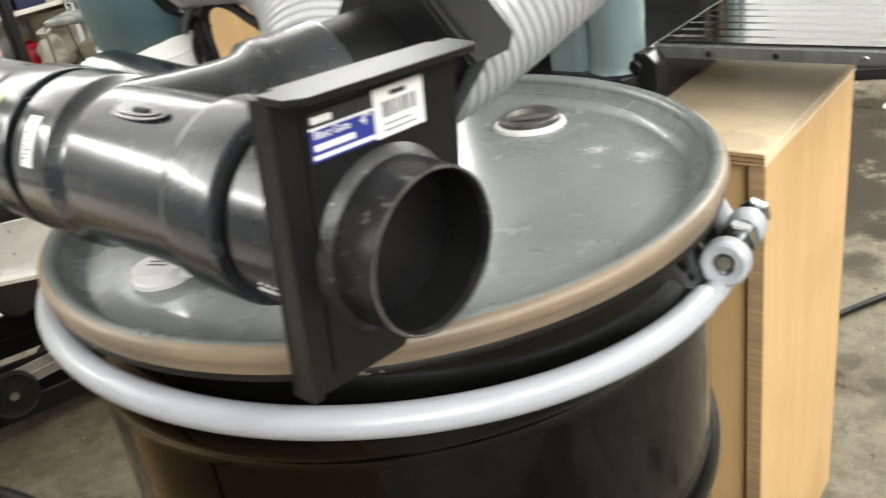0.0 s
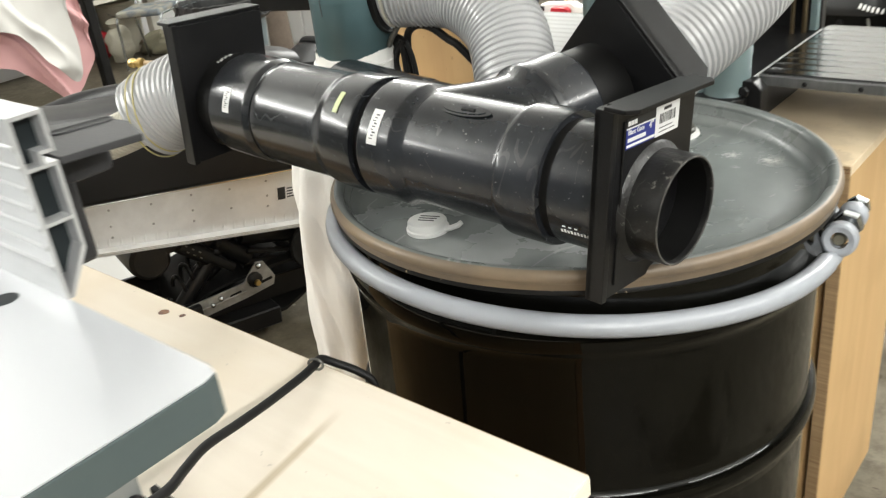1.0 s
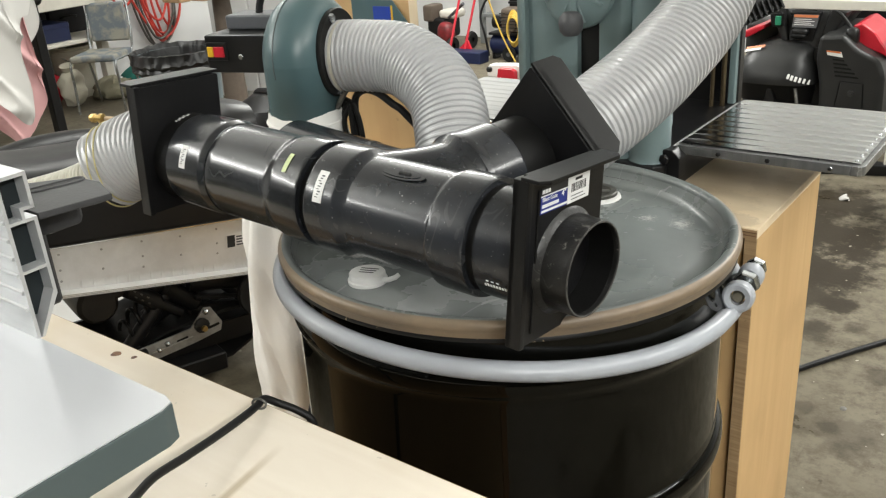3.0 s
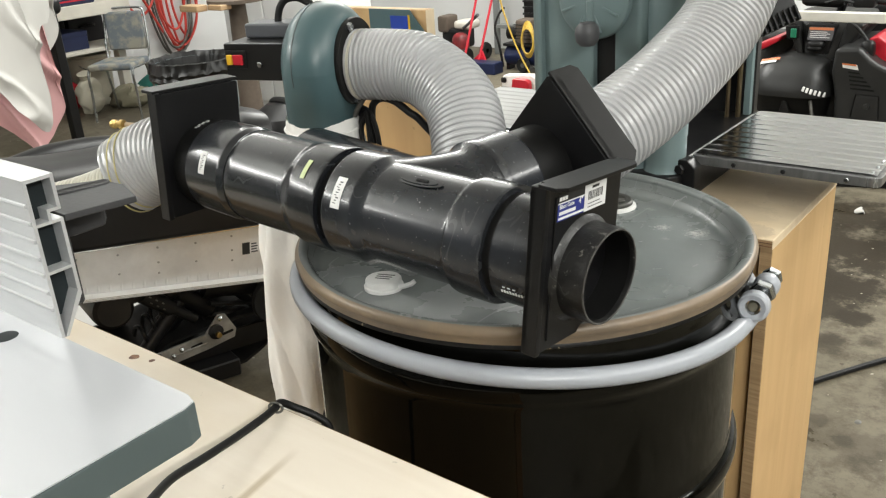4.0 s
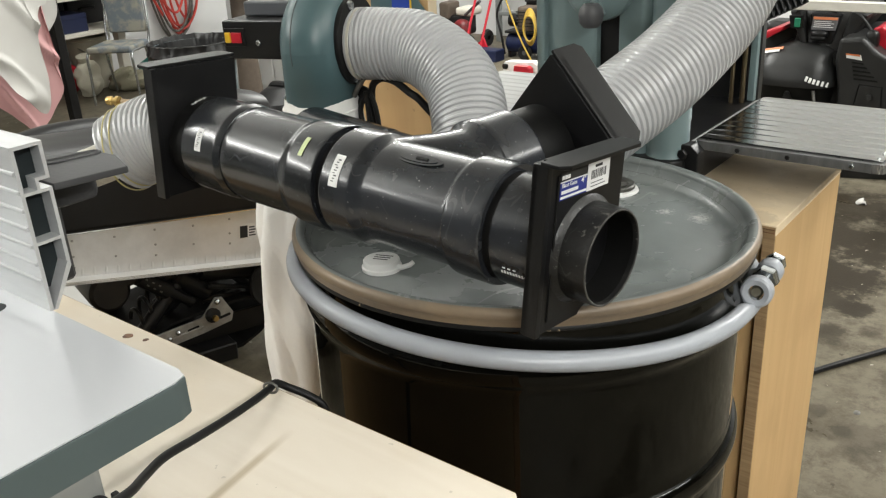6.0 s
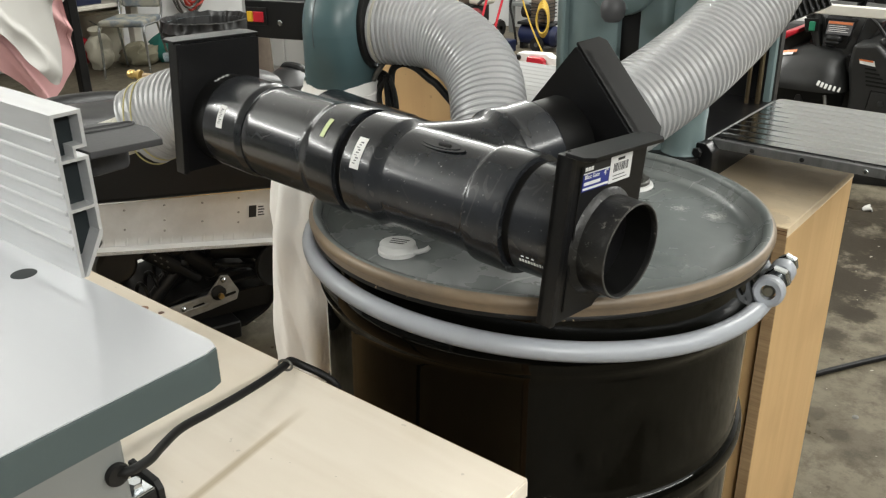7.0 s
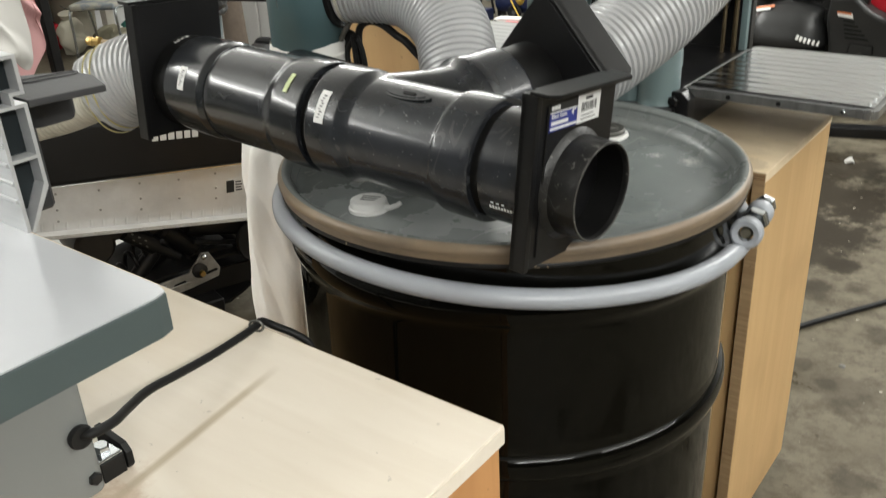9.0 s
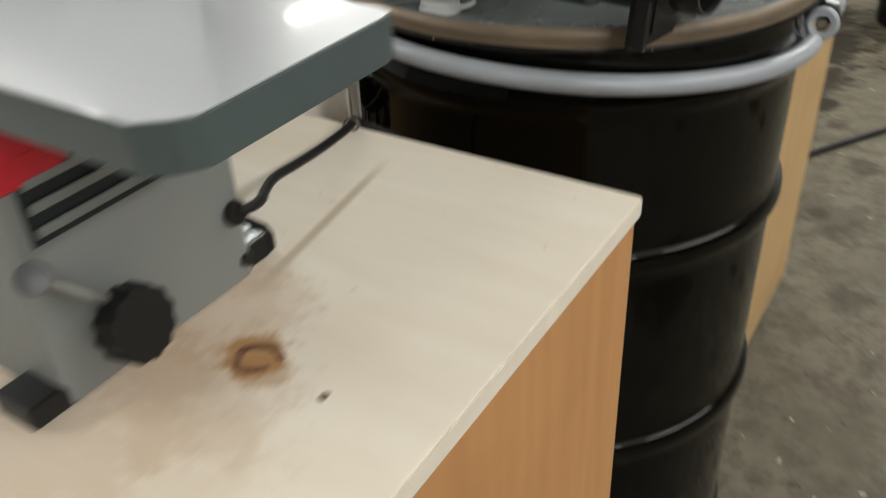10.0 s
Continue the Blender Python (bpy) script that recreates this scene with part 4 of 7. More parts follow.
def scroll(radius_edge, r0, t):
    """The blower's rounded casing: a disc with a full-round edge, drawn down into the outlet neck."""
    prof = [(0.0, -t)]
    prof += [(r0 - radius_edge + radius_edge * math.sin(radians(a)), -t + radius_edge - radius_edge * math.cos(radians(a))) for a in range(0, 91, 15)]
    prof += [(r0 - radius_edge + radius_edge * math.sin(radians(a)), t - radius_edge - radius_edge * math.cos(radians(a))) for a in range(90, 181, 15)]
    prof += [(0.0, t)]
    return lathe(prof, 56, SM)


upper = scroll(0.042, 0.099, 0.048)
bmesh.ops.bisect_plane(upper, geom=list(upper.verts) + list(upper.edges) + list(upper.faces), plane_co=SC, plane_no=(0, 0, 1), clear_inner=True)
part("casing", upper, TEAL, col)
verts = []
flat = rounded(0.198, 0.096, 0.042, 9)
for dz, t in ((0.0, 0.0), (0.02, 0.05), (0.04, 0.2), (0.06, 0.45), (0.08, 0.75), (0.095, 0.95), (0.112, 1.0)):
    mid = Vector((SC.x - 0.016 * t, SC.y - 0.015 * t, SC.z - dz))
    for q, (u, v) in enumerate(flat):
        a = radians(90 * (q // 10) + 10 * (q % 10))
        verts.append(mid + side * ((1 - t) * u + t * 0.0565 * math.cos(a)) + FL_N * ((1 - t) * v + t * 0.0565 * math.sin(a)))
part("outlet_neck", from_lists(verts, grid_faces(7, 40, False, True)), TEAL, col)
part("seam", sweep([SC + side * 0.0985 * math.cos(radians(a)) + Vector((0, 0, 0.0985 * math.sin(radians(a)))) - FL_N * 0.012 for a in range(-10, 191, 10)], 0.0012, 6), DARK_TEAL, col)
FC = SC + Vector((-0.003, 0.0, 0.006))
part("inlet_flange", lathe([(0.045, 0.0), (0.0675, 0.0), (0.0685, 0.002), (0.0685, 0.007), (0.0675, 0.009), (0.05, 0.009)], 56, axes(FC + FL_N * 0.047, side, FL_N)), RUBBER, col, "black ring flange")
for a in (20, 112, 248, 340):
    part("bolt", bolt_head(FC + FL_N * 0.056 + side * 0.061 * math.cos(radians(a)) + Vector((0, 0, 0.061 * math.sin(radians(a)))), FL_N, 0.007, 0.007), CHROME, col)
SB = axes(SC - FL_N * 0.104 + Vector((0.004, 0.003, 0.012)), FL_N, (0, 0, 1))
part("switch_box", box((-0.066, -0.05, -0.030), (0.062, 0.035, 0.030), 0.003, 2, SB), BLACK_PAINT, col, "black switch box")
sbx = col.children[-1]
part("motor", box((-0.052, -0.004, 0.0305), (0.072, 0.055, 0.054), 0.004, 3, SB), MOTOR_SLATE, col, "slate motor housing")
part("switch_plate", box((-0.063, -0.0525, -0.010), (-0.024, -0.0495, 0.019), 0.001, 1, SB), SLED_GREY, sbx)
part("screw", bolt_head(SB @ Vector((0.0, -0.0505, -0.004)), SB.to_3x3() @ Vector((0, -1, 0)), 0.005, 0.003), CHROME, sbx)
part("switch_rocker", box((-0.048, -0.056, -0.004), (-0.029, -0.052, 0.0125), 0.0012, 1, SB), RED, sbx, "red rocker")
part("switch_rocker", box((-0.060, -0.0555, -0.004), (-0.049, -0.052, 0.0125), 0.0012, 1, SB), YELLOW, sbx, "yellow rocker")
part("conduit", sweep(smooth_path([SB @ Vector((0.0, 0.02, 0.02)), SB @ Vector((0.0, 0.022, 0.06)), SB @ Vector((0.012, 0.025, 0.085)), SB @ Vector((0.035, 0.03, 0.09)), SB @ Vector((0.06, 0.03, 0.08))], 8), 0.006, 10), RUBBER, col)
part("stand_leg", box((0.044, 0.03, -1.07), (0.056, 0.042, -0.0302), 0.002, 1, SB), BLACK_PAINT, col, "black steel leg")

# the cloth bag that hangs from the blower
bag_c = Vector((SC.x - 0.005, SC.y, 0))
bag = thing("dust_bag", "long creased off-white cloth dust bag hanging below the teal blower", "dust bag", (bag_c.x, bag_c.y, 0))
rows = [(0.978, 0.0615), (0.960, 0.0640), (0.940, 0.0650), (0.918, 0.0700), (0.89, 0.095), (0.86, 0.122), (0.82, 0.143), (0.76, 0.153), (0.66, 0.158), (0.52, 0.160), (0.38, 0.158), (0.24, 0.152), (0.12, 0.145), (0.05, 0.13), (0.015, 0.105), (0.01, 0.0)]
dense = []
for (za, ra), (zb, rb) in zip(rows, rows[1:]):
    steps = max(1, round((za - zb) / 0.014))
    dense += [(za + (zb - za) * k / steps, ra + (rb - ra) * k / steps) for k in range(steps)]
rows = dense + [rows[-1]]
verts, nb = [], 144
for z, r in rows:
    for j in range(nb):
        a = 2 * math.pi * j / nb
        soft = min(1.0, max(0.1, (0.93 - z) * 5))
        fold = 0.006 * math.sin(5 * a + 1.3 + 2.0 * z) + 0.0045 * math.sin(11 * a - 5 * z) + 0.012 * noise.noise((3 * math.cos(a), 3 * math.sin(a), 5 * z)) - 0.006 * max(0.0, 1 - 9 * abs(noise.noise((2.2 * math.cos(a) + 4, 2.2 * math.sin(a), 9 * z + 3 * a))))
        rr = max(0.0, r + soft * fold) if r > 0 else 0
        lean = min(1.0, max(0.0, (z - 0.84) / 0.08))
        verts.append(bag_c + Vector((rr * math.cos(a) - 0.010 * lean, rr * math.sin(a) - 0.013 * lean, z)))
bagbm = from_lists(verts, grid_faces(len(rows), nb, False, True))
part("bag_cloth", bagbm, CANVAS, bag, smooth=80)
part("collar_band", sweep([bag_c + Vector((0.0646 * math.cos(a) - 0.010, 0.0646 * math.sin(a) - 0.013, 0.958 + 0.002 * math.sin(2 * a))) for a in [2 * math.pi * i / 60 for i in range(60)]], 0.0022, 8, closed=True), CANVAS, bag)
part("seam", sweep([bag_c + Vector((0.160 * math.cos(-1.05), 0.160 * math.sin(-1.05), z)) for z in (0.78, 0.62, 0.45, 0.3, 0.15)], 0.003, 8), CANVAS, bag)

# bundled cord under the flange
cord0 = SC + FL_N * 0.085 + Vector((0.012, -0.005, -0.070))
bundle = thing("power_cord", "bundled black power cord hanging under the blower flange", "cord", cord0)
knot_at = Vector((-0.362, 0.120, 0.984))
for k in range(5):
    reach, top = 0.020 + 0.0125 * k, 0.004 * math.sin(1.7 * k)
    side_pts = [knot_at + Vector(p) for p in ((-0.004, 0.002 * k, -0.004), (-0.45 * reach - 0.004, 0.004 * k, top), (-0.9 * reach - 0.004, 0.005 * k, -0.014 + top), (-1.12 * reach - 0.006, 0.006 * k, -0.045), (-1.0 * reach - 0.008, 0.006 * k, -0.085),
                                              (-0.6 * reach - 0.006, 0.005 * k, -0.105 - 0.003 * k), (-0.2 * reach, 0.003 * k, -0.075), (0.0, 0.0, -0.03))]
    part("cord_loop", sweep(smooth_path(side_pts, 7), 0.0044, 8), RUBBER, bundle)
for k, dx in enumerate((0.012, -0.004)):
    hang = [knot_at + Vector(p) for p in ((0.002 + 0.006 * k, -0.012, 0.006), (dx - 0.008, -0.012, -0.022), (dx - 0.006, -0.012, -0.055), (dx + 0.003, -0.010, -0.072), (dx + 0.010, -0.010, -0.055), (dx + 0.006, -0.010, -0.020), (0.006, -0.008, 0.004))]
    part("cord_loop", sweep(smooth_path(hang, 8), 0.0042, 8), RUBBER, bundle)
part("cord_lead", sweep(smooth_path([knot_at + Vector(p) for p in ((0.0, 0.0, -0.05), (0.004, -0.002, -0.012), (0.009, -0.002, 0.014), (0.027, 0.0, 0.026), (0.052, 0.002, 0.023), (0.080, 0.003, 0.008), (0.105, 0.003, -0.006), (0.15, 0.02, -0.07), (0.16, 0.06, -0.2))], 8), 0.0058, 10), RUBBER, bundle)
part("cable_tie", sweep(smooth_path([knot_at + Vector(p) for p in ((-0.022, -0.014, -0.004), (-0.014, -0.015, 0.008), (-0.004, -0.013, 0.021), (0.002, -0.010, 0.030))], 6), 0.0042, 8), PLUG_GREY, bundle, "grey strap tie")

stand = thing("collector_board", "upright honey plywood board behind the blower", "board", (-0.5, 0.31, 0))
part("panel", box((-0.64, 0.305, 0.0), (-0.3835, 0.325, 1.120), 0.0015, 1), CAB_PLY, stand)
part("edge_strip", box((-0.3832, 0.3045, 0.0), (-0.382, 0.327, 1.1195), 0.0003, 1), PLY_TOP, stand, "pale ply edge strip")
plate = thing("blower_bracket", "teal sheet-metal bracket with a blue label on the board", "bracket", (-0.42, 0.29, 1.06))
part("sheet", prism([(-0.075, -0.05), (0.05, -0.05), (0.05, 0.01), (0.02, 0.045), (-0.075, 0.045)], 0, 0.003, 0.0006, axes((-0.436, 0.302, 1.075), (1, 0, 0), (0, -1, 0))), TEAL, plate)
part("label", prism([(-0.024, -0.02), (0.016, -0.02), (0.016, 0.034), (-0.024, 0.034)], 0.003, 0.0036, 0, axes((-0.436, 0.302, 1.075), (1, 0, 0), (0, -1, 0))), BLUE_VIVID, plate, "blue label")
part("label_mark", prism([(-0.018, -0.012), (0.0, -0.012), (0.0, -0.006), (-0.018, -0.004)], 0.0036, 0.004, 0, axes((-0.436, 0.302, 1.075), (1, 0, 0), (0, -1, 0))), PAPER, plate)
part("orange_stripe", prism([(0.0165, -0.02), (0.0205, -0.02), (0.0205, 0.036), (0.0165, 0.036)], 0.003, 0.0036, 0, axes((-0.436, 0.302, 1.075), (1, 0, 0), (0, -1, 0))), YELLOW, plate, "orange stripe")
part("wing_nut", bolt_head((-0.398, 0.2985, 1.067), (0, -1, 0), 0.008, 0.01), CHROME, plate)

# ---- the plywood cabinet that carries the planer ----
cab = thing("plywood_cabinet", "tall honey plywood cabinet behind the drum, carrying the planer", "cabinet", (-0.1, 0.6, 0))
CX0, CX1, CY0, CY1, CZ = -0.42, 0.214, 0.376, 0.722, 0.782
part("side_panel", box((CX1 - 0.019, CY0 + 0.002, 0.03), (CX1, CY1, CZ - 0.0165), 0.001, 1), CAB_PLY, cab)
part("side_panel", box((CX0, CY0 + 0.002, 0.03), (CX0 + 0.019, CY1, CZ - 0.0165), 0.001, 1), CAB_PLY, cab)
part("back_panel", box((CX0 + 0.0195, CY1 - 0.012, 0.03), (CX1 - 0.0195, CY1, CZ - 0.0165), 0.001, 1), CAB_PLY, cab)
part("top_panel", box((CX0 - 0.001, CY0 - 0.003, CZ - 0.016), (CX1 + 0.001, CY1, CZ), 0.001, 1), PLY_TOP, cab, "pale birch ply top")
part("front_edge", box((CX1 - 0.019, CY0 - 0.0005, 0.03), (CX1 - 0.0005, CY0 + 0.0015, CZ - 0.017), 0, 1), PLY_EDGE, cab, "layered ply edge")
part("top_edge", box((CX0, CY0 - 0.0045, CZ - 0.0155), (CX1, CY0 - 0.0031, CZ - 0.0015), 0, 1), PLY_EDGE, cab, "layered ply edge")
for lz in (0.0052, 0.0104):
    part("ply_layer", box((CX0, CY0 - 0.0052, CZ - lz - 0.0012), (CX1 + 0.0004, CY0 - 0.0046, CZ - lz), 0, 1), KNOT, cab, "dark glue line")
part("front_door", box((CX0 + 0.024, CY0 + 0.012, 0.085), (CX1 - 0.026, CY0 + 0.028, CZ - 0.022), 0.001, 1), CAB_PLY, cab, "inset honey ply door")
part("floor_panel", box((CX0 + 0.0195, CY0 + 0.004, 0.06), (CX1 - 0.0195, CY1 - 0.0125, 0.078), 0.001, 1), CAB_PLY, cab)
for fx in (CX0 + 0.05, CX1 - 0.05):
    for fy in (CY0 + 0.06, CY1 - 0.06):
        part("foot", lathe([(0, 0), (0.022, 0), (0.024, 0.006), (0.016, 0.03), (0, 0.03)], 16, Matrix.Translation((fx, fy, 0))), RUBBER, cab)

# ---- the thickness planer ----
pl = thing("thickness_planer", "grey-green thickness planer with ribbed bright steel table, on the cabinet", "planer", (-0.1, 0.6, CZ))
part("base", prism([(-0.27, 0.42), (0.02, 0.42), (0.034, 0.435), (0.034, 0.785), (0.02, 0.80), (-0.27, 0.80)], CZ, 0.842, 0.006), BLACK_PAINT, pl, "black cast base")
part("bed", box((-0.26, 0.45, 0.842), (0.024, 0.84, 0.856), 0.002, 1), BLACK_PAINT, pl, "black bed")
part("bed_roller", sweep([(0.027, 0.452, 0.8585), (0.027, 0.80, 0.8585)], 0.0030, 14), DULL_STEEL, pl, "bright roller")
part("front_column", lathe([(0.0, 0.0), (0.037, 0.0), (0.038, 0.004), (0.0355, 0.01), (0.0345, 0.02), (0.0345, 0.4), (0.0, 0.4)], 36, Matrix.Translation((-0.004, 0.462, 0.836))), PLANER_TEAL, pl)
part("side_casting", prism([(-0.252, 0.44), (-0.19, 0.432), (-0.128, 0.436), (-0.128, 0.475), (-0.252, 0.475)], 0.838, 1.30, 0.006), PLANER_TEAL, pl)
part("side_casting", prism([(-0.09, 0.436), (-0.045, 0.434), (-0.03, 0.45), (-0.03, 0.475), (-0.09, 0.475)], 0.838, 1.30, 0.005), PLANER_TEAL, pl)
part("casting_rib", box((-0.236, 0.424, 0.84), (-0.224, 0.442, 1.3), 0.004, 2), PLANER_TEAL, pl)
part("slot_plate", box((-0.1285, 0.448, 0.838), (-0.0895, 0.47, 1.3), 0.001, 1), BLACK_PAINT, pl, "black slot")
part("near_wall", box((-0.03, 0.462, 0.90), (0.03, 0.475, 1.3), 0.002, 1), PLANER_TEAL, pl)
part("far_wall", box((-0.25, 0.82, 0.84), (0.02, 0.845, 1.3), 0.003, 1), BLACK_PAINT, pl)
part("far_column", box((0.004, 0.806, 0.856), (0.017, 0.836, 1.3), 0.002, 2), PLANER_TEAL, pl)
# Black box puts the column's shaded side into colour; no separate part here.
part("column_way", box((-0.009, 0.808, 0.856), (0.0038, 0.834, 1.3), 0.002, 1), BLACK_PAINT, pl, "shaded side of the column, drawn as a black box")
part("feed_rod", sweep([(0.0, 0.79, 0.856), (0.0, 0.79, 1.25)], 0.005, 10), ROD, pl, "brassy threaded rod")
part("feed_rod", sweep([(-0.018, 0.78, 0.856), (-0.018, 0.78, 1.25)], 0.004, 10), ROD, pl, "brassy threaded rod")
part("head", box((-0.26, 0.478, 1.10), (0.02, 0.818, 1.36), 0.012, 3), BLACK_PAINT, pl, "dark cutter head")
part("cutter_drum", sweep([(-0.06, 0.48, 0.955), (-0.06, 0.815, 0.955)], 0.04, 28), BLACK_PAINT, pl)
part("chip_deflector", box((-0.17, 0.48, 0.98), (-0.02, 0.816, 1.095), 0.01, 2), SLED_BLACK, pl)
WH = axes((-0.12, 0.428, 1.128), (1, 0, 0), (0, -1, 0))
part("gear_cover", lathe([(0, 0.022), (0.03, 0.022), (0.055, 0.018), (0.064, 0.010), (0.066, 0.0), (0, 0.0)], 40, WH), PLANER_TEAL, pl)
for a in range(0, 360, 45):
    part("cover_rib", box((0.026, -0.002, 0.016), (0.056, 0.002, 0.0225), 0.0008, 1, WH @ pose(0, 0, 0, 0, 0, a + 20)), PLANER_TEAL, pl)
part("crank_arm", box((-0.005, -0.05, 0.020), (0.007, 0.0, 0.026), 0.002, 1, WH), PLANER_TEAL, pl)
part("crank_knob", lathe([(0, -0.02), (0.012, -0.0195), (0.0185, -0.012), (0.0205, 0.0), (0.0185, 0.01), (0.012, 0.0175), (0, 0.0195)], 28, Matrix.Translation(WH @ Vector((0.009, -0.049, 0.046)))), KNOB_GREY, pl, "round grey crank knob")
# the folding table
TX0, TX1, TY0, TY1, TZ = 0.036, 0.333, 0.475, 0.81, 0.8685
verts = []
outline = []
nrib = 10
for i in range(241):
    f = i / 240
    y = TY0 + 0.012 + (TY1 - TY0 - 0.024) * f
    outline.append((y, TZ + 0.0014 * max(0.0, math.cos(2 * math.pi * nrib * f)) ** 4))
for x in (TX0 + 0.004, TX0 + 0.02, TX1 - 0.02, TX1 - 0.008):
    amp = 1.0 if TX0 + 0.01 < x < TX1 - 0.01 else 0.0
    verts += [(x, y, TZ + (z - TZ) * amp) for y, z in outline]
part("ribbed_plate", from_lists(verts, grid_faces(4, 241, False, False)), STEEL, pl, "bright ribbed steel sheet")
part("table_skirt", prism(rounded(TX1 - TX0, TY1 - TY0, 0.012), TZ - 0.0165, TZ - 0.0012, 0.0015, Matrix.Translation(((TX0 + TX1) / 2, (TY0 + TY1) / 2, 0))), SKIRT, pl, "folded steel edge")
for fx in (0.11, 0.19, 0.285):
    part("screw", bolt_head((fx, TY0 - 0.0005, TZ - 0.009), (0, -1, 0), 0.0042, 0.0025), BLACK_PAINT if fx < 0.25 else CHROME, pl)
for k in range(10):
    part("end_rivet", lathe([(0.0036, 0), (0.0030, 0.0008), (0.0018, 0.0013), (0, 0.0015)], 12, Matrix.Translation((TX1 - 0.017, TY0 + 0.028 + 0.031 * k, TZ)) @ Matrix.Diagonal((0.8, 1.7, 1, 1))), CHROME, pl)
part("hinge_bracket", prism([(-0.022, -0.03), (0.022, -0.03), (0.022, 0.005), (0.008, 0.018), (-0.012, 0.018), (-0.022, 0.008)], 0, 0.03, 0.003, axes((0.034, 0.475, 0.848), (1, 0, 0), (0, -1, 0))), BLACK_PAINT, pl, "black hinge bracket")
part("hinge_bolt", bolt_head((0.030, 0.444, 0.85), (0, -1, 0), 0.009, 0.006), BLACK_PAINT, pl)
part("base_foot", box((0.0, 0.39, CZ), (0.07, 0.44, CZ + 0.02), 0.003, 1), BLACK_PAINT, pl)
part("foot_bolt", bolt_head((0.034, 0.41, CZ + 0.02), (0, 0, 1), 0.012, 0.009), CHROME, pl, "bright foot bolt")
port = thing("dust_port", "black ribbed plastic dust port on the planer's outfeed", "dust port", (0.17, 0.5, 1.1))
PM = axes((0.118, 0.500, 1.090), (0.35, -0.9, 0.2), (0.80, 0.45, 0.40)) @ Matrix.Scale(0.8, 4)
part("hood", prism([(-0.05, -0.026), (0.035, -0.026), (0.035, 0.012), (0.02, 0.03), (-0.05, 0.03)], -0.01, 0.075, 0.006, PM), SLED_BLACK, port)
for k in range(8):
    part("hood_rib", box((-0.052, 0.006, -0.004 + 0.0105 * k), (0.039, 0.036, 0.0005 + 0.0105 * k), 0.001, 1, PM), SLED_BLACK, port)
part("top_lip", box((-0.05, -0.034, -0.012), (0.03, -0.0265, 0.08), 0.003, 1, PM), SLED_BLACK, port)
part("red_clip", box((-0.01, -0.05, 0.0), (0.03, -0.0345, 0.03), 0.002, 1, PM), RED, port, "red clip")

# ---- the near bench with the jointer ----
BX1, BY1, BZ = 0.250, -0.392, 0.815
bench = thing("plywood_bench", "pale plywood-topped bench cabinet with honey sides, beside the drum", "bench", (-0.3, -0.75, 0))
part("top_panel", box((-0.75, -1.15, BZ - 0.0185), (BX1, BY1, BZ), 0.0015, 2), BENCH_PLY, bench, "pale ply top")
part("top_edge", box((-0.748, BY1 + 0.0002, BZ - 0.017), (BX1 - 0.002, BY1 + 0.0012, BZ - 0.0015), 0, 1), PLY_EDGE, bench)
part("top_edge", box((BX1 + 0.0002, -1.148, BZ - 0.017), (BX1 + 0.0012, BY1 - 0.002, BZ - 0.0015), 0, 1), BENCH_PLY, bench)
part("side_panel", box((BX1 - 0.021, -1.14, 0.03), (BX1 - 0.003, BY1 - 0.004, BZ - 0.019), 0.001, 1), BENCH_SIDE, bench, "honey ply side")
part("side_panel", box((-0.745, -1.14, 0.03), (-0.727, BY1 - 0.004, BZ - 0.019), 0.001, 1), CAB_PLY, bench)
part("back_panel", box((-0.7265, BY1 - 0.02, 0.03), (BX1 - 0.0215, BY1 - 0.006, BZ - 0.019), 0.001, 1), CAB_PLY, bench)
part("floor_panel", box((-0.7265, -1.14, 0.03), (BX1 - 0.0215, BY1 - 0.021, 0.048), 0.001, 1), CAB_PLY, bench)
for fx in (-0.68, BX1 - 0.07):
    for fy in (-1.08, BY1 - 0.07):
        part("foot", box((fx - 0.03, fy - 0.03, 0), (fx + 0.03, fy + 0.03, 0.03), 0.003, 1), CAB_PLY, bench)


def knot(at, r, turn, ring=True):
    out = []
    for i in range(30):
        a = 2 * math.pi * i / 30
        out.append((r * (1 + 0.12 * math.sin(3 * a + 1)) * math.cos(a) * 1.15, r * (1 + 0.1 * math.sin(2 * a)) * math.sin(a)))
    if not ring:
        return prism(out, 0, 0.0003, 0, Matrix.Translation(at) @ pose(0, 0, 0, 0, 0, turn))
    inner = [(x * 0.66 + 0.0006, y * 0.62) for x, y in out]
    k = len(out)
    verts = [(x, y, 0.0003) for x, y in out] + [(x, y, 0.0003) for x, y in inner]
    return from_lists(verts, [(i, (i + 1) % k, k + (i + 1) % k, k + i) for i in range(int(k * 0.9))], Matrix.Translation(at) @ pose(0, 0, 0, 0, 0, turn))


part("knot", knot((0.106, -0.706, BZ), 0.0150, 20), KNOT, bench, "dark ring-shaped knot")
part("knot", knot((0.168, -0.713, BZ), 0.0032, 60, False), KNOT, bench, "small dark knot")
part("knot", knot((-0.288, -0.412, BZ), 0.0055, 10, False), KNOT, bench, "small dark knot")
part("knot", knot((-0.261, -0.406, BZ), 0.0032, 40, False), KNOT, bench, "small dark knot")

# jointer
JT, JX1, JY0, JY1 = 1.040, 0.193, -0.802, -0.637
jo = thing("benchtop_jointer", "benchtop jointer with bright table and grey base", "jointer", (-0.2, -0.72, BZ))
ch = 0.021
outline = [(-0.72, JY0), (JX1 - ch, JY0), (JX1 - 0.006, JY0 + 0.012), (JX1, JY0 + ch), (JX1, JY1 - 0.012), (JX1 - 0.003, JY1 - 0.003), (JX1 - 0.012, JY1), (-0.72, JY1)]
part("table_casting", prism(outline, JT - 0.0255, JT - 0.001, 0.0012), DARK_TEAL, jo, "slate-painted table casting")
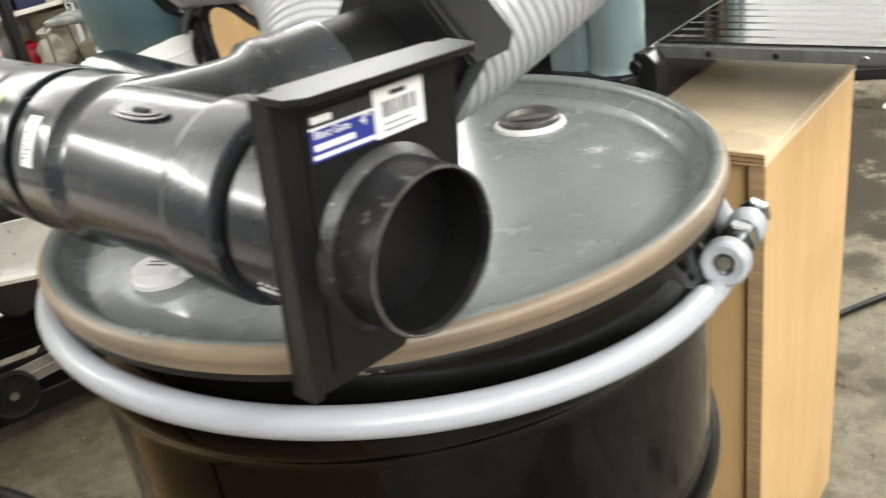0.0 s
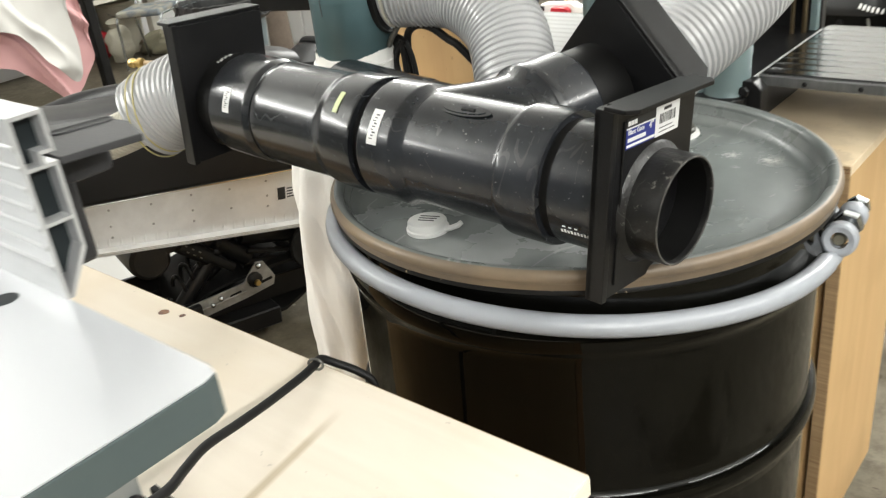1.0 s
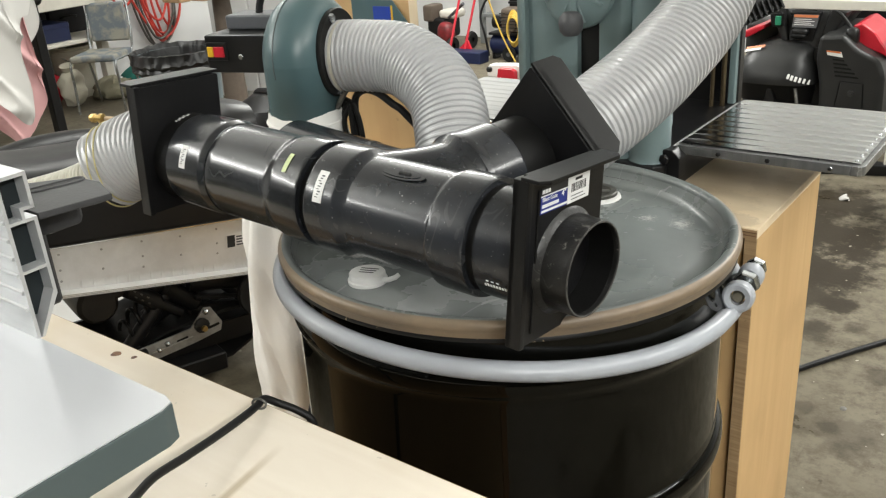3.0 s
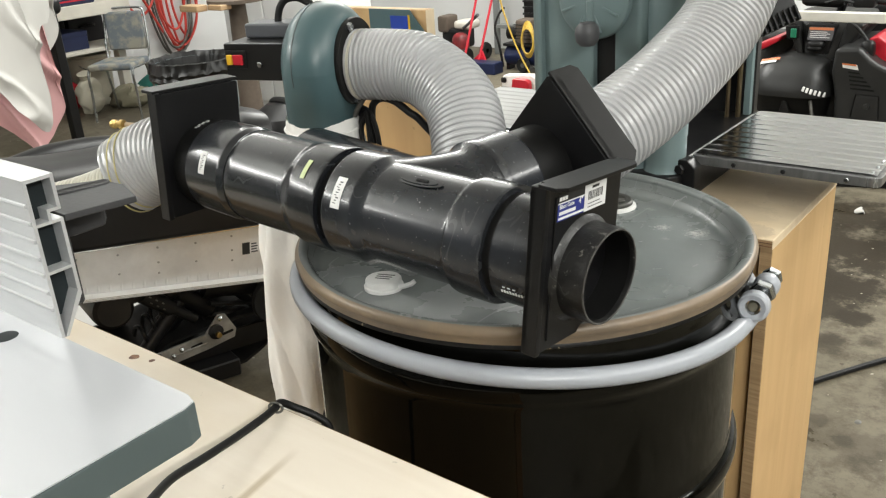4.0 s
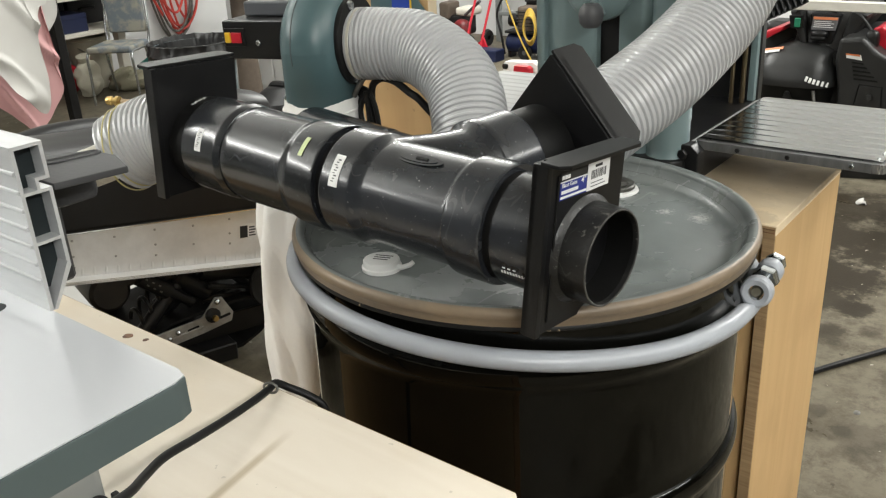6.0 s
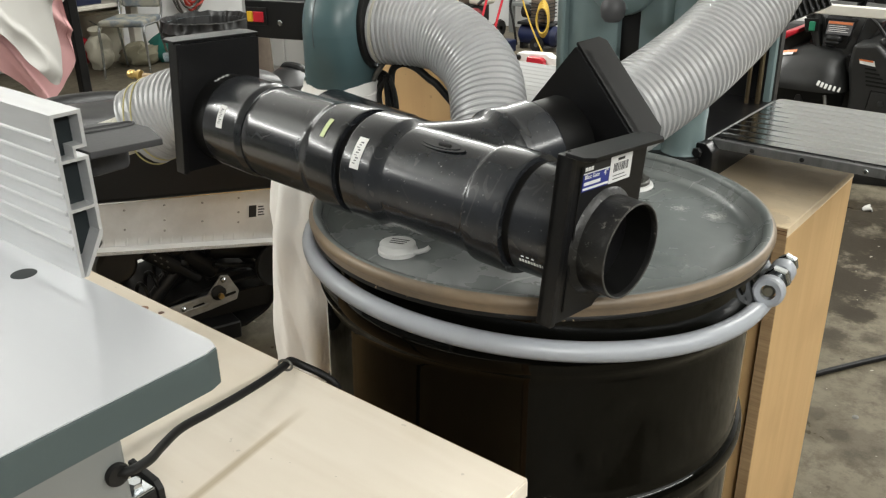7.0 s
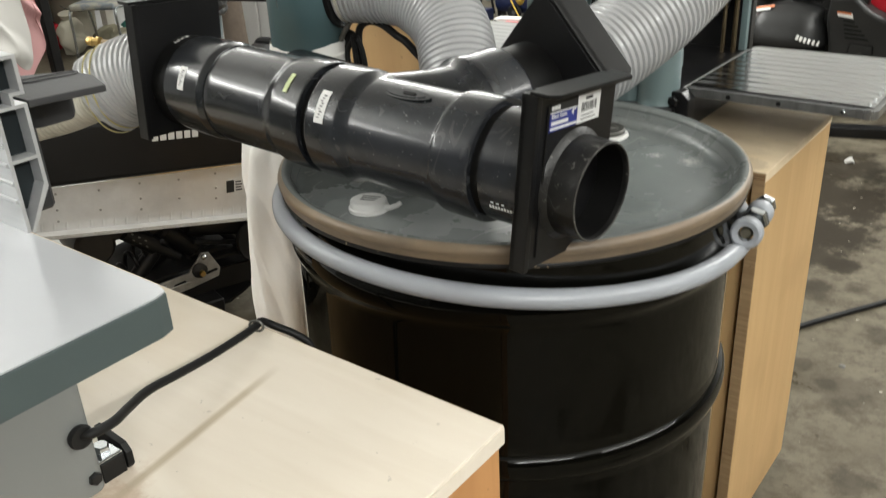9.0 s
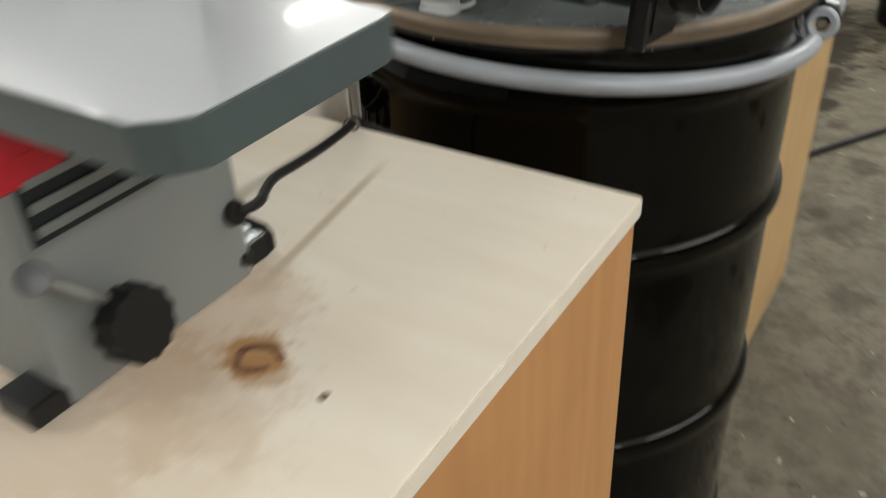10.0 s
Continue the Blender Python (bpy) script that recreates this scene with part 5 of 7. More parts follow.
inset = [(-0.7195, JY0 + 0.001), (JX1 - ch, JY0 + 0.001), (JX1 - 0.007, JY0 + 0.0125), (JX1 - 0.001, JY0 + ch), (JX1 - 0.001, JY1 - 0.012), (JX1 - 0.0036, JY1 - 0.0036), (JX1 - 0.012, JY1 - 0.001), (-0.7195, JY1 - 0.001)]
part("table_top", prism(inset, JT - 0.0009, JT, 0), TABLE_TOP, jo, "bright ground table top")
# Dark disc laid on the table in place of the hole's shade.
part("table_hole", lathe([(0, 0.0002), (0.0085, 0.0002), (0.0088, 0.0)], 28, Matrix.Translation((0.002, -0.660, JT))), HOLLOW_SHADE, jo, "dark disc drawn for the shaded hole")
# base
part("base_body", prism([(-0.62, -0.80), (0.034, -0.80), (0.0375, -0.795), (0.0375, -0.636), (0.034, -0.631), (-0.62, -0.631)], BZ + 0.002, JT - 0.0255, 0.002), GREY_PAINT, jo, "light grey sheet base")
# A dark sheet on the base stands in for the shaded opening.
part("vent_opening", prism([(-0.062, -0.02), (0.038, -0.02), (0.052, 0.012), (0.04, 0.045), (-0.062, 0.045)], 0, 0.0006, 0, axes((0.0377, -0.725, 0.948), (0, 1, 0), (1, 0, 0))), HOLLOW_SHADE, jo, "dark sheet drawn for the shaded vent opening")
for k in range(4):
    part("vent_slat", box((-0.058, -0.015 + 0.015 * k, 0.0006), (0.036 + 0.004 * (k % 2), -0.009 + 0.015 * k, 0.003), 0.0005, 1, axes((0.0377, -0.725, 0.948), (0, 1, 0), (1, 0, 0))), GREY_PAINT if k < 3 else RED, jo)
part("red_guard", box((0.030, -0.80, 0.965), (0.0405, -0.752, 1.0), 0.002, 1), RED, jo, "red guard tip")
part("grommet", lathe([(0.0, 0.0), (0.0092, 0.0), (0.0100, 0.003), (0.0088, 0.0055), (0.005, 0.006), (0.0, 0.004)], 28, axes((0.0372, -0.642, 0.874), (0, 1, 0), (1, 0, 0))), RUBBER, jo)
part("foot_bracket", box((0.004, -0.6305, BZ + 0.001), (0.030, -0.608, BZ + 0.021), 0.002, 2), CHROME, jo, "zinc foot bracket")
part("foot_face", box((0.0302, -0.6295, BZ + 0.001), (0.0315, -0.609, BZ + 0.019), 0.0005, 1), RUBBER, jo, "black foot face")
part("foot_plate", prism([(-0.010, 0.0), (0.030, 0.0), (0.032, 0.004), (0.032, 0.016), (0.026, 0.0225), (-0.010, 0.026)], 0, 0.006, 0.001, axes((0.0, -0.6015, BZ + 0.001), (1, 0, 0), (0, -1, 0))), RUBBER, jo, "black end plate")
part("foot_bolt", bolt_head((0.018, -0.620, BZ + 0.021), (0.1, 0.1, 1), 0.007, 0.007), CHROME, jo, "bright foot bolt")
part("side_screw", bolt_head((0.0375, -0.639, 0.832), (1, 0, 0), 0.0055, 0.004), BLACK_PAINT, jo)
KM = axes((0.038, -0.757, 0.858), (0, 1, 0), (1, 0.1, 0.15))
lobes = [((0.0245 + 0.0011 * math.cos(12 * a)) * math.cos(a), (0.0245 + 0.0011 * math.cos(12 * a)) * math.sin(a)) for a in [2 * math.pi * i / 70 for i in range(70)]]
part("adjust_knob", joined(prism(lobes, 0.014, 0.032, 0.002, KM), lathe([(0, 0), (0.009, 0.0), (0.011, 0.015), (0, 0.015)], 20, KM)), RUBBER, jo, "black lobed knob")
part("depth_lever", sweep([(0.04, -0.79, 0.908), (0.052, -0.775, 0.893), (0.054, -0.765, 0.884)], 0.0045, 10), PLUG_GREY, jo, "dull steel lever")
part("lever_ball", lathe([(0, -0.012), (0.009, -0.01), (0.010, 0.008), (0, 0.01)], 16, axes((0.038, -0.793, 0.911), (0, 0, 1), (0.7, -0.5, 0.6))), KNOB_GREY, jo, "dark lever ball")
part("foot_clamp", box((0.0, -0.825, BZ), (0.036, -0.79, BZ + 0.0175), 0.003, 2), BLACK_PAINT, jo, "black foot")
# fence: hollow aluminium extrusion along x
FY = -0.6395
wall_t = 0.0025
FD = 0.0215
FE = axes((-0.66, FY, JT), (0, 1, 0), (1, 0, 0))


def fence_box(y0, z0, y1, z1):
    return box((y0, z0, 0.0), (y1, z1, 0.702), 0, 1, FE)


fen = thing("jointer_fence", "ribbed hollow aluminium jointer fence standing on the bright table", "fence", (-0.3, FY, JT))
part("face", fence_box(0.0, 0.0, wall_t, 0.1145), ALU, fen)
part("top_wall", fence_box(wall_t, 0.1145 - wall_t, FD, 0.1145), ALU, fen)
part("back_wall", fence_box(FD - wall_t, 0.091, FD, 0.1145 - wall_t), ALU, fen)
part("slot_lip", joined(fence_box(0.0135, 0.081, FD, 0.0832), fence_box(0.0115, 0.081, 0.0135, 0.0915), fence_box(0.0135, 0.0893, FD, 0.0915)), ALU, fen)
part("back_wall", fence_box(FD - wall_t, 0.030, FD, 0.081), ALU, fen)
part("web", joined(fence_box(wall_t, 0.0812, 0.0115, 0.0834), fence_box(wall_t, 0.047, FD - wall_t, 0.0492)), ALU, fen)
part("bevel_wall", prism([(0.003, 0.0), (0.0055, 0.0), (FD, 0.0265), (FD, 0.030), (FD - 0.0025, 0.0295)], 0, 0.702, 0, FE), ALU, fen)
# A dark block close behind the fence's end gives its inner shade as colour.
part("hollow", box((0.0027, 0.012, 0.0), (FD - 0.0027, 0.111, 0.690), 0, 1, FE), HOLLOW_SHADE, fen, "dark block standing for the shade inside the fence")
for k in range(7):
    part("face_rib", sweep([FE @ Vector((-0.0002, 0.022 + 0.0125 * k, 0.0)), FE @ Vector((-0.0002, 0.022 + 0.0125 * k, 0.7005))], 0.0016, 8), ALU, fen)
br = thing("fence_bracket", "dark grey fence bracket plate clamped behind the jointer fence", "bracket", (-0.1, -0.56, 1.1))
part("plate", prism([(-0.05, -0.617), (0.042, -0.617), (0.053, -0.568), (0.019, -0.556), (-0.007, -0.558), (-0.03, -0.585), (-0.05, -0.59)], 1.1195, 1.1245, 0.001), BRACKET_GREY, br)
# Thin dark sheet on the plate gives the slot's shade.
part("plate_slot", prism(rounded(0.007, 0.036, 0.0035), 1.1246, 1.1248, 0, Matrix.Translation((-0.003, -0.577, 0)) @ pose(0, 0, 0, 0, 0, -14)), ABS_DARK, br, "dark sheet drawn for the shaded slot")
part("slot_lip", sweep([Matrix.Translation((-0.003, -0.577, 1.1247)) @ pose(0, 0, 0, 0, 0, -14) @ Vector((x, y, 0)) for x, y in rounded(0.0105, 0.0395, 0.005)], 0.0011, 6, closed=True), BRACKET_GREY, br)
part("arm", prism([(-0.12, -0.617), (-0.006, -0.617), (0.008, -0.595), (0.008, -0.570), (-0.004, -0.562), (-0.12, -0.562)], 1.094, 1.112, 0.003), BRACKET_GREY, br)
part("pillar", box((-0.045, -0.60, 1.1122), (-0.02, -0.58, 1.1193), 0.001, 1), BRACKET_GREY, br)
part("post", box((-0.12, -0.6165, JT - 0.03), (-0.06, -0.565, 1.0938), 0.003, 1), BRACKET_GREY, br)

# the jointer's cord
jc = thing("power_cord", "black power cord running from the jointer across the bench top", "cord", (0.0, -0.5, BZ))
cpts = [(0.036, -0.642, 0.874), (0.045, -0.634, 0.875), (0.036, -0.612, 0.868), (0.016, -0.588, 0.858), (-0.004, -0.556, 0.849), (-0.014, -0.517, 0.841), (-0.026, -0.472, 0.832), (-0.034, -0.430, 0.828), (-0.044, -0.405, 0.823), (-0.048, -0.393, 0.822), (-0.042, -0.381, 0.812), (-0.026, -0.370, 0.802), (-0.013, -0.363, 0.790), (-0.012, -0.364, 0.77), (-0.02, -0.370, 0.72), (-0.03, -0.382, 0.60)]
part("flex", sweep(smooth_path(cpts, 10), 0.0041, 12), RUBBER, jc)
eye = thing("cord_clip", "small metal cable eye holding the cord at the bench edge", "clip", (-0.046, -0.402, BZ))
part("loop", sweep([(-0.046 + 0.0068 * math.cos(a), -0.402 + 0.003 * math.cos(a), BZ + 0.0065 + 0.006 * math.sin(a)) for a in [2 * math.pi * i / 24 for i in range(24)]], 0.0014, 8, closed=True), PLUG_GREY, eye)


# the planer's second table, beyond the head
T2 = Matrix.Translation((-0.615, 0, 0))
verts = []
for x in (TX0 + 0.004, TX0 + 0.02, TX1 - 0.02, TX1 - 0.008):
    amp = 1.0 if TX0 + 0.01 < x < TX1 - 0.01 else 0.0
    verts += [(x, TY0 + 0.012 + (TY1 - TY0 - 0.024) * i / 240, TZ + amp * 0.0014 * max(0.0, math.cos(2 * math.pi * 10 * i / 240)) ** 4) for i in range(241)]
part("ribbed_plate", from_lists(verts, grid_faces(4, 241, False, False), T2), DULL_STEEL, pl, "bright ribbed steel sheet")
part("table_skirt", prism(rounded(TX1 - TX0, TY1 - TY0, 0.012), TZ - 0.024, TZ - 0.0012, 0.0015, T2 @ Matrix.Translation(((TX0 + TX1) / 2, (TY0 + TY1) / 2, 0))), STEEL, pl, "folded steel edge")

# ---- the stripped snowmobile beyond the bench ----
SA, SD = Vector((-1.455, 0.02, 0.0)), Vector((0.27, 0.963, 0.0)).normalized()
SF = axes(SA, SD, (0, 0, 1))          # x forward along the sled, y to its left, z up


def sled(x, y, z):
    return SF @ Vector((x, y, z))


sn = thing("snowmobile", "stripped snowmobile with bare aluminium tunnel, black seat and rear suspension", "snowmobile", SA)
SL = SF @ Matrix.Translation((-0.9, 0, 0.650)) @ pose(0, 0, 0, 0, 7.5, 0)


def tun(name, lo, hi, material, label="", bevel=0.002):
    return part(name, box(lo, hi, bevel, 1, SL), material, sn, label)


SIDE = [(0.0, 0.0), (1.75, 0.0), (1.75, -0.165), (0.0, -0.047)]
for yy, lbl in ((0.0, "bare riveted aluminium tunnel side"), (0.384, "")):
    part("tunnel_side", prism(SIDE, 0, 0.004, 0.001, SL @ axes((0, yy, 0), (1, 0, 0), (0, -1, 0))), TUNNEL, sn, lbl)
LIP = SL @ Matrix.Translation((0.0, 0, -0.047)) @ pose(0, 0, 0, 0, math.degrees(math.atan(0.118 / 1.75)), 0)
tun("tunnel_top", (0.0, -0.004, 0.0005), (1.75, 0.384, 0.004), TUNNEL)
for yy in (-0.035, 0.381):
    part("running_board", box((0.0, yy, -0.013), (1.75, yy + 0.039, 0.0), 0.004, 2, LIP), LIT_LIP_ALU, sn, "ribbed running-board lip, coloured pale as if lit from above")
for k in range(3):
    part("board_groove", box((0.0, -0.0362, -0.0108 + 0.0035 * k), (1.75, -0.0345, -0.0100 + 0.0035 * k), 0, 1, LIP), DULL_STEEL, sn)
for k in range(16):
    for zz in ((-0.018, -0.06, -0.09) if k in (8, 9, 11, 13) else (-0.022, -0.075)):
        part("rivet", lathe([(0.0034, 0), (0.0026, 0.0018), (0, 0.0022)], 10, SL @ axes((0.06 + 0.105 * k, -0.004, zz), (1, 0, 0), (0, -1, 0))), DULL_STEEL, sn)
for k in range(26):
    part("crimp", sweep([LIP @ Vector((0.905 + 0.03 * k, -0.0005, 0.002)), LIP @ Vector((0.905 + 0.03 * k, -0.0018, 0.010)), LIP @ Vector((0.905 + 0.03 * k, -0.0005, 0.022))], 0.0042, 8), TUNNEL, sn)
part("code_label", box((1.452, -0.0050, -0.082), (1.5075, -0.0042, -0.041), 0, 1, SL), PAPER, sn, "white printed label")
part("code_block", box((1.4555, -0.0056, -0.079), (1.4785, -0.0051, -0.044), 0, 1, SL), INK, sn, "black code block")
for i in range(4):
    part("print_bar", box((1.483, -0.0056, -0.076 + 0.008 * i), (1.503 - 0.003 * (i % 2), -0.0051, -0.072 + 0.008 * i), 0, 1, SL), KNOB_GREY, sn)
# seat and black flank above the tunnel
seat = []
for i, (x, w, z0, z1) in enumerate(((0.1, 0.10, 0.03, 0.10), (0.25, 0.15, 0.01, 0.19), (0.6, 0.17, 0.01, 0.22), (1.0, 0.17, 0.01, 0.20), (1.35, 0.16, 0.01, 0.24), (1.6, 0.12, 0.01, 0.3))):
    for a in range(24):
        ca, sa = math.cos(2 * math.pi * a / 24), math.sin(2 * math.pi * a / 24)
        seat.append(SL @ Vector((x, 0.19 + w * math.copysign(abs(ca) ** 0.6, ca), (z0 + z1) / 2 + (z1 - z0) / 2 * math.copysign(abs(sa) ** 0.6, sa))))
sbm = from_lists(seat, grid_faces(6, 24, False, True) + [tuple(range(24)), tuple(range(120, 144))])
bmesh.ops.subdivide_edges(sbm, edges=list(sbm.edges), cuts=2, use_grid_fill=True, smooth=0.6)
part("seat", sbm, SLED_BLACK, sn, "black vinyl seat", 60)
part("flank", box((0.45, -0.03, 0.006), (1.75, 0.03, 0.16), 0.015, 3, SL), SLED_BLACK, sn, "black plastic flank")
for i in range(6):
    part("maker_mark", box((1.245 + 0.0215 * i, -0.0325, 0.098), (1.262 + 0.0215 * i, -0.0305, 0.118), 0.001, 1, SL), PAPER, sn, "white maker's mark")
# suspension
RAIL_Z = 0.135
for yy in (0.03, 0.32):
    part("slide_rail", box((-0.62, yy, RAIL_Z - 0.03), (0.75, yy + 0.012, RAIL_Z + 0.035), 0.004, 2, SF @ pose(0, 0, 0, 0, 3, 0)), BLACK_PAINT, sn, "black slide rail")
    part("slide_shoe", box((-0.66, yy - 0.06 if yy < 0.1 else yy, RAIL_Z - 0.085), (0.46, yy + 0.02, RAIL_Z - 0.031), 0.004, 1, SF @ pose(0, 0, 0, 0, 3, 0)), BLACK_PAINT, sn)
for k, x in enumerate((-0.48, -0.20, 0.07, 0.36, 0.7)):
    for yy in ((-0.055, 0.335) if k != 3 else (0.335,)):
        wm = SF @ axes((x, yy, RAIL_Z - 0.002), (1, 0, 0), (0, -1, 0)) @ Matrix.Diagonal((0.82, 0.82, 1, 1))
        part("idler_wheel", lathe([(0.0, -0.008), (0.025, -0.008), (0.052, -0.006), (0.066, -0.011), (0.07, -0.006), (0.07, 0.006), (0.066, 0.011), (0.052, 0.006), (0.025, 0.008), (0.0, 0.008)], 32, wm), RUBBER, sn, "black idler wheel")
        part("wheel_hub", lathe([(0, 0.013), (0.012, 0.013), (0.014, 0.009), (0, 0.009)], 16, wm), CHROME, sn)
# Added black belt; it blacks out the lit floor seen under the sled.
loop = [(0.50, 0.04), (0.30, 0.04), (0.235, 0.07), (0.23, 0.12), (0.27, 0.17), (0.38, 0.185), (0.55, 0.185), (0.60, 0.15), (0.58, 0.08)]
lp = smooth_path([Vector((x, 0, z)) for x, z in loop + [loop[0]]], 8)[:-1]
verts = [SF @ Vector((p.x, yy, p.z - off)) for p in lp for yy, off in ((0.02, 0.0), (0.34, 0.0), (0.34, 0.008), (0.02, 0.008))]
part("track", from_lists(verts, grid_faces(len(lp), 4, True, True)), RUBBER, sn, "black belt added to darken the gap under the sled")
for a, b_, r in (((0.22, 0.06, 0.15), (0.5, 0.06, 0.42), 0.022), ((0.6, 0.06, 0.15), (0.4, 0.06, 0.40), 0.014), ((-0.5, 0.05, 0.22), (0.0, 0.05, 0.25), 0.012), ((0.3, 0.09, 0.28), (0.75, 0.09, 0.25), 0.03)):
    part("strut", sweep([sled(*a), sled(*b_)], r, 12), BLACK_PAINT, sn, "black suspension strut")
spring = [sled(0.22 + 0.2 * t + 0.0, 0.08 + 0.032 * math.cos(2 * math.pi * 7 * t), 0.19 + 0.19 * t + 0.032 * math.sin(2 * math.pi * 7 * t)) for t in [i / 140 for i in range(141)]]
part("coil_spring", sweep(spring, 0.006, 8), BLACK_PAINT, sn)
RF = SF @ Matrix.Translation((-0.026, 0.0, 0.017))
part("pivot_plate", prism([(-0.60, 0.140), (0.0, 0.157), (0.138, 0.163), (0.40, 0.177), (0.445, 0.225), (0.466, 0.221), (0.492, 0.166), (0.484, 0.141), (0.40, 0.130), (0.147, 0.113), (0.0, 0.108), (-0.60, 0.095)], 0, 0.008, 0.002, RF @ axes((0, -0.03, 0), (1, 0, 0), (0, -1, 0))), RAIL_ALU, sn, "slotted aluminium rail plate")
part("rail_rib", sweep([RF @ Vector((-0.6, -0.039, 0.118)), RF @ Vector((0.0, -0.039, 0.132)), RF @ Vector((0.40, -0.039, 0.152))], 0.003, 8), RAIL_ALU, sn)
part("stop_block", box((0.225, -0.06, 0.14), (0.268, -0.038, 0.172), 0.006, 2, RF), RUBBER, sn)
for x, z, r in ((0.43, 0.178, 0.022), (0.448, 0.214, 0.008), (0.325, 0.160, 0.007), (0.30, 0.150, 0.006)):
    part("pivot_bolt", lathe([(0, 0), (r, 0), (r, 0.008), (r * 0.5, 0.012), (0, 0.014)], 12, RF @ axes((x, -0.038, z), (1, 0, 0), (0, -1, 0))), BLACK_PAINT if r > 0.01 else CHROME, sn)
part("bolt_end", lathe([(0, 0), (0.009, 0), (0.008, 0.01), (0, 0.011)], 12, RF @ axes((0.432, -0.05, 0.172), (1, 0, 0), (0, -1, 0))), BRASS, sn, "brassy bolt end")
# Dark sheets on the rail plate, drawn for the shade in its slots.
for x, z in ((0.37, 0.155), (0.465, 0.163)):
    part("plate_slot", prism(rounded(0.035, 0.008, 0.004), 0, 0.001, 0, RF @ axes((x, -0.038, z), (1, 0, 0.1), (0, -1, 0))), ABS_DARK, sn)
part("gear_case", lathe([(0, 0.0), (0.045, 0.0), (0.055, 0.01), (0.058, 0.03), (0.058, 0.16), (0.045, 0.18), (0, 0.18)], 32, SF @ axes((0.165, 0.03, 0.318), (1, 0, 0), (0, 1, 0))), GRIMY_BLACK, sn, "grimy round case")
part("gear_case", box((0.195, 0.03, 0.318), (0.25, 0.12, 0.37), 0.012, 2, SF), GRIMY_BLACK, sn, "grimy case")
part("reservoir", sweep([SF @ Vector((0.350, 0.06, 0.305)), SF @ Vector((0.357, 0.06, 0.298)), SF @ Vector((0.430, 0.06, 0.222)), SF @ Vector((0.437, 0.06, 0.215))], lambda i: (0.020, 0.028, 0.028, 0.020)[i], 20), SLED_BLACK, sn, "black shock reservoir")
part("idler_wheel", lathe([(0.0, -0.008), (0.03, -0.008), (0.05, -0.011), (0.055, -0.006), (0.055, 0.006), (0.05, 0.011), (0.03, 0.008), (0.0, 0.008)], 32, SF @ axes((0.468, 0.20, 0.215), (1, 0, 0), (0, -1, 0))), RUBBER, sn, "black idler wheel")
part("rail_plate", prism([(0.33, 0.172), (0.40, 0.177), (0.445, 0.225), (0.466, 0.221), (0.492, 0.166), (0.484, 0.141), (0.33, 0.13)], 0, 0.008, 0.002, SF @ axes((0, 0.30, 0), (1, 0, 0), (0, -1, 0))), RAIL_ALU, sn, "far aluminium rail plate")
part("stop_block", box((-0.06, 0.27, 0.13), (0.0, 0.30, 0.17), 0.006, 2, SF), RUBBER, sn)
SHA, SHB = Vector((0.245, 0.03, 0.340)), Vector((0.375, 0.03, 0.220))
part("shock", joined(sweep([SF @ SHA, SF @ (SHA.lerp(SHB, 0.55))], 0.024, 18), sweep([SF @ SHA.lerp(SHB, 0.55), SF @ SHB], 0.015, 16)), SLED_BLACK, sn, "black shock absorber")
for i in range(3):
    for dz in (-0.010, 0.008):
        part("print_mark", box((-0.0035, -0.0018, -0.001), (0.0035, 0.0018, 0.001), 0, 1, axes(SF @ (SHA.lerp(SHB, 0.1 + 0.12 * i) + Vector((0, -0.0235, dz))), SF.to_3x3() @ (SHB - SHA), SF.to_3x3() @ Vector((0, -1, 0)))), PLUG_GREY, sn, "grey print mark")
for a, b_, r in (((0.30, 0.10, 0.20), (0.62, 0.10, 0.36), 0.03), ((0.42, 0.06, 0.30), (0.72, 0.06, 0.22), 0.036), ((-0.5, 0.06, 0.2), (-0.1, 0.06, 0.36), 0.03)):
    part("strut", sweep([sled(*a), sled(*b_)], r, 14), BLACK_PAINT, sn, "black suspension strut")
part("idler_wheel", lathe([(0.0, -0.008), (0.025, -0.008), (0.052, -0.006), (0.066, -0.011), (0.07, -0.006), (0.07, 0.006), (0.066, 0.011), (0.052, 0.006), (0.025, 0.008), (0.0, 0.008)], 32, SF @ axes((0.60, -0.02, 0.225), (1, 0, 0), (0, -1, 0))), RUBBER, sn, "black idler wheel")
part("wheel_hub", lathe([(0, 0.013), (0.013, 0.013), (0.015, 0.009), (0, 0.009)], 16, SF @ axes((0.60, -0.02, 0.225), (1, 0, 0), (0, -1, 0))), PLUG_GREY, sn)
rs = random.Random(11)
for k in range(12):
    a = Vector((rs.uniform(0.2, 0.7), rs.uniform(0.02, 0.2), rs.uniform(0.14, 0.38)))
    b_ = a + Vector((rs.uniform(-0.2, 0.2), rs.uniform(-0.03, 0.03), rs.uniform(-0.1, 0.1)))
    part("linkage", sweep([SF @ a, SF @ b_], rs.uniform(0.006, 0.014), 8), (BLACK_PAINT, BLACK_PAINT, RUST, BLACK_PAINT, SLED_BLACK)[k % 5], sn)
# Strip of brighter steel stands in for light on the top flange.
part("tunnel_edge", box((0.0, -0.0075, -0.001), (1.75, -0.0045, 0.0065), 0.001, 1, SL), STEEL, sn, "brighter steel strip for the lit top flange")
leaf = thing("plastic_sheet", "off-white plastic sheet lying on the floor behind the snowmobile", "sheet", sled(0.1, 0.8, 0))
part("ply", prism([(0.04, 0.0), (0.85, 0.0), (0.9, 0.3), (0.7, 0.52), (0.15, 0.55), (0.0, 0.3)], 0, 0.004, 0.001, SF @ Matrix.Translation((0, 0.43, 0.004)) @ pose(0, 0, 0, 17, 0, 0)), SHEET, leaf)
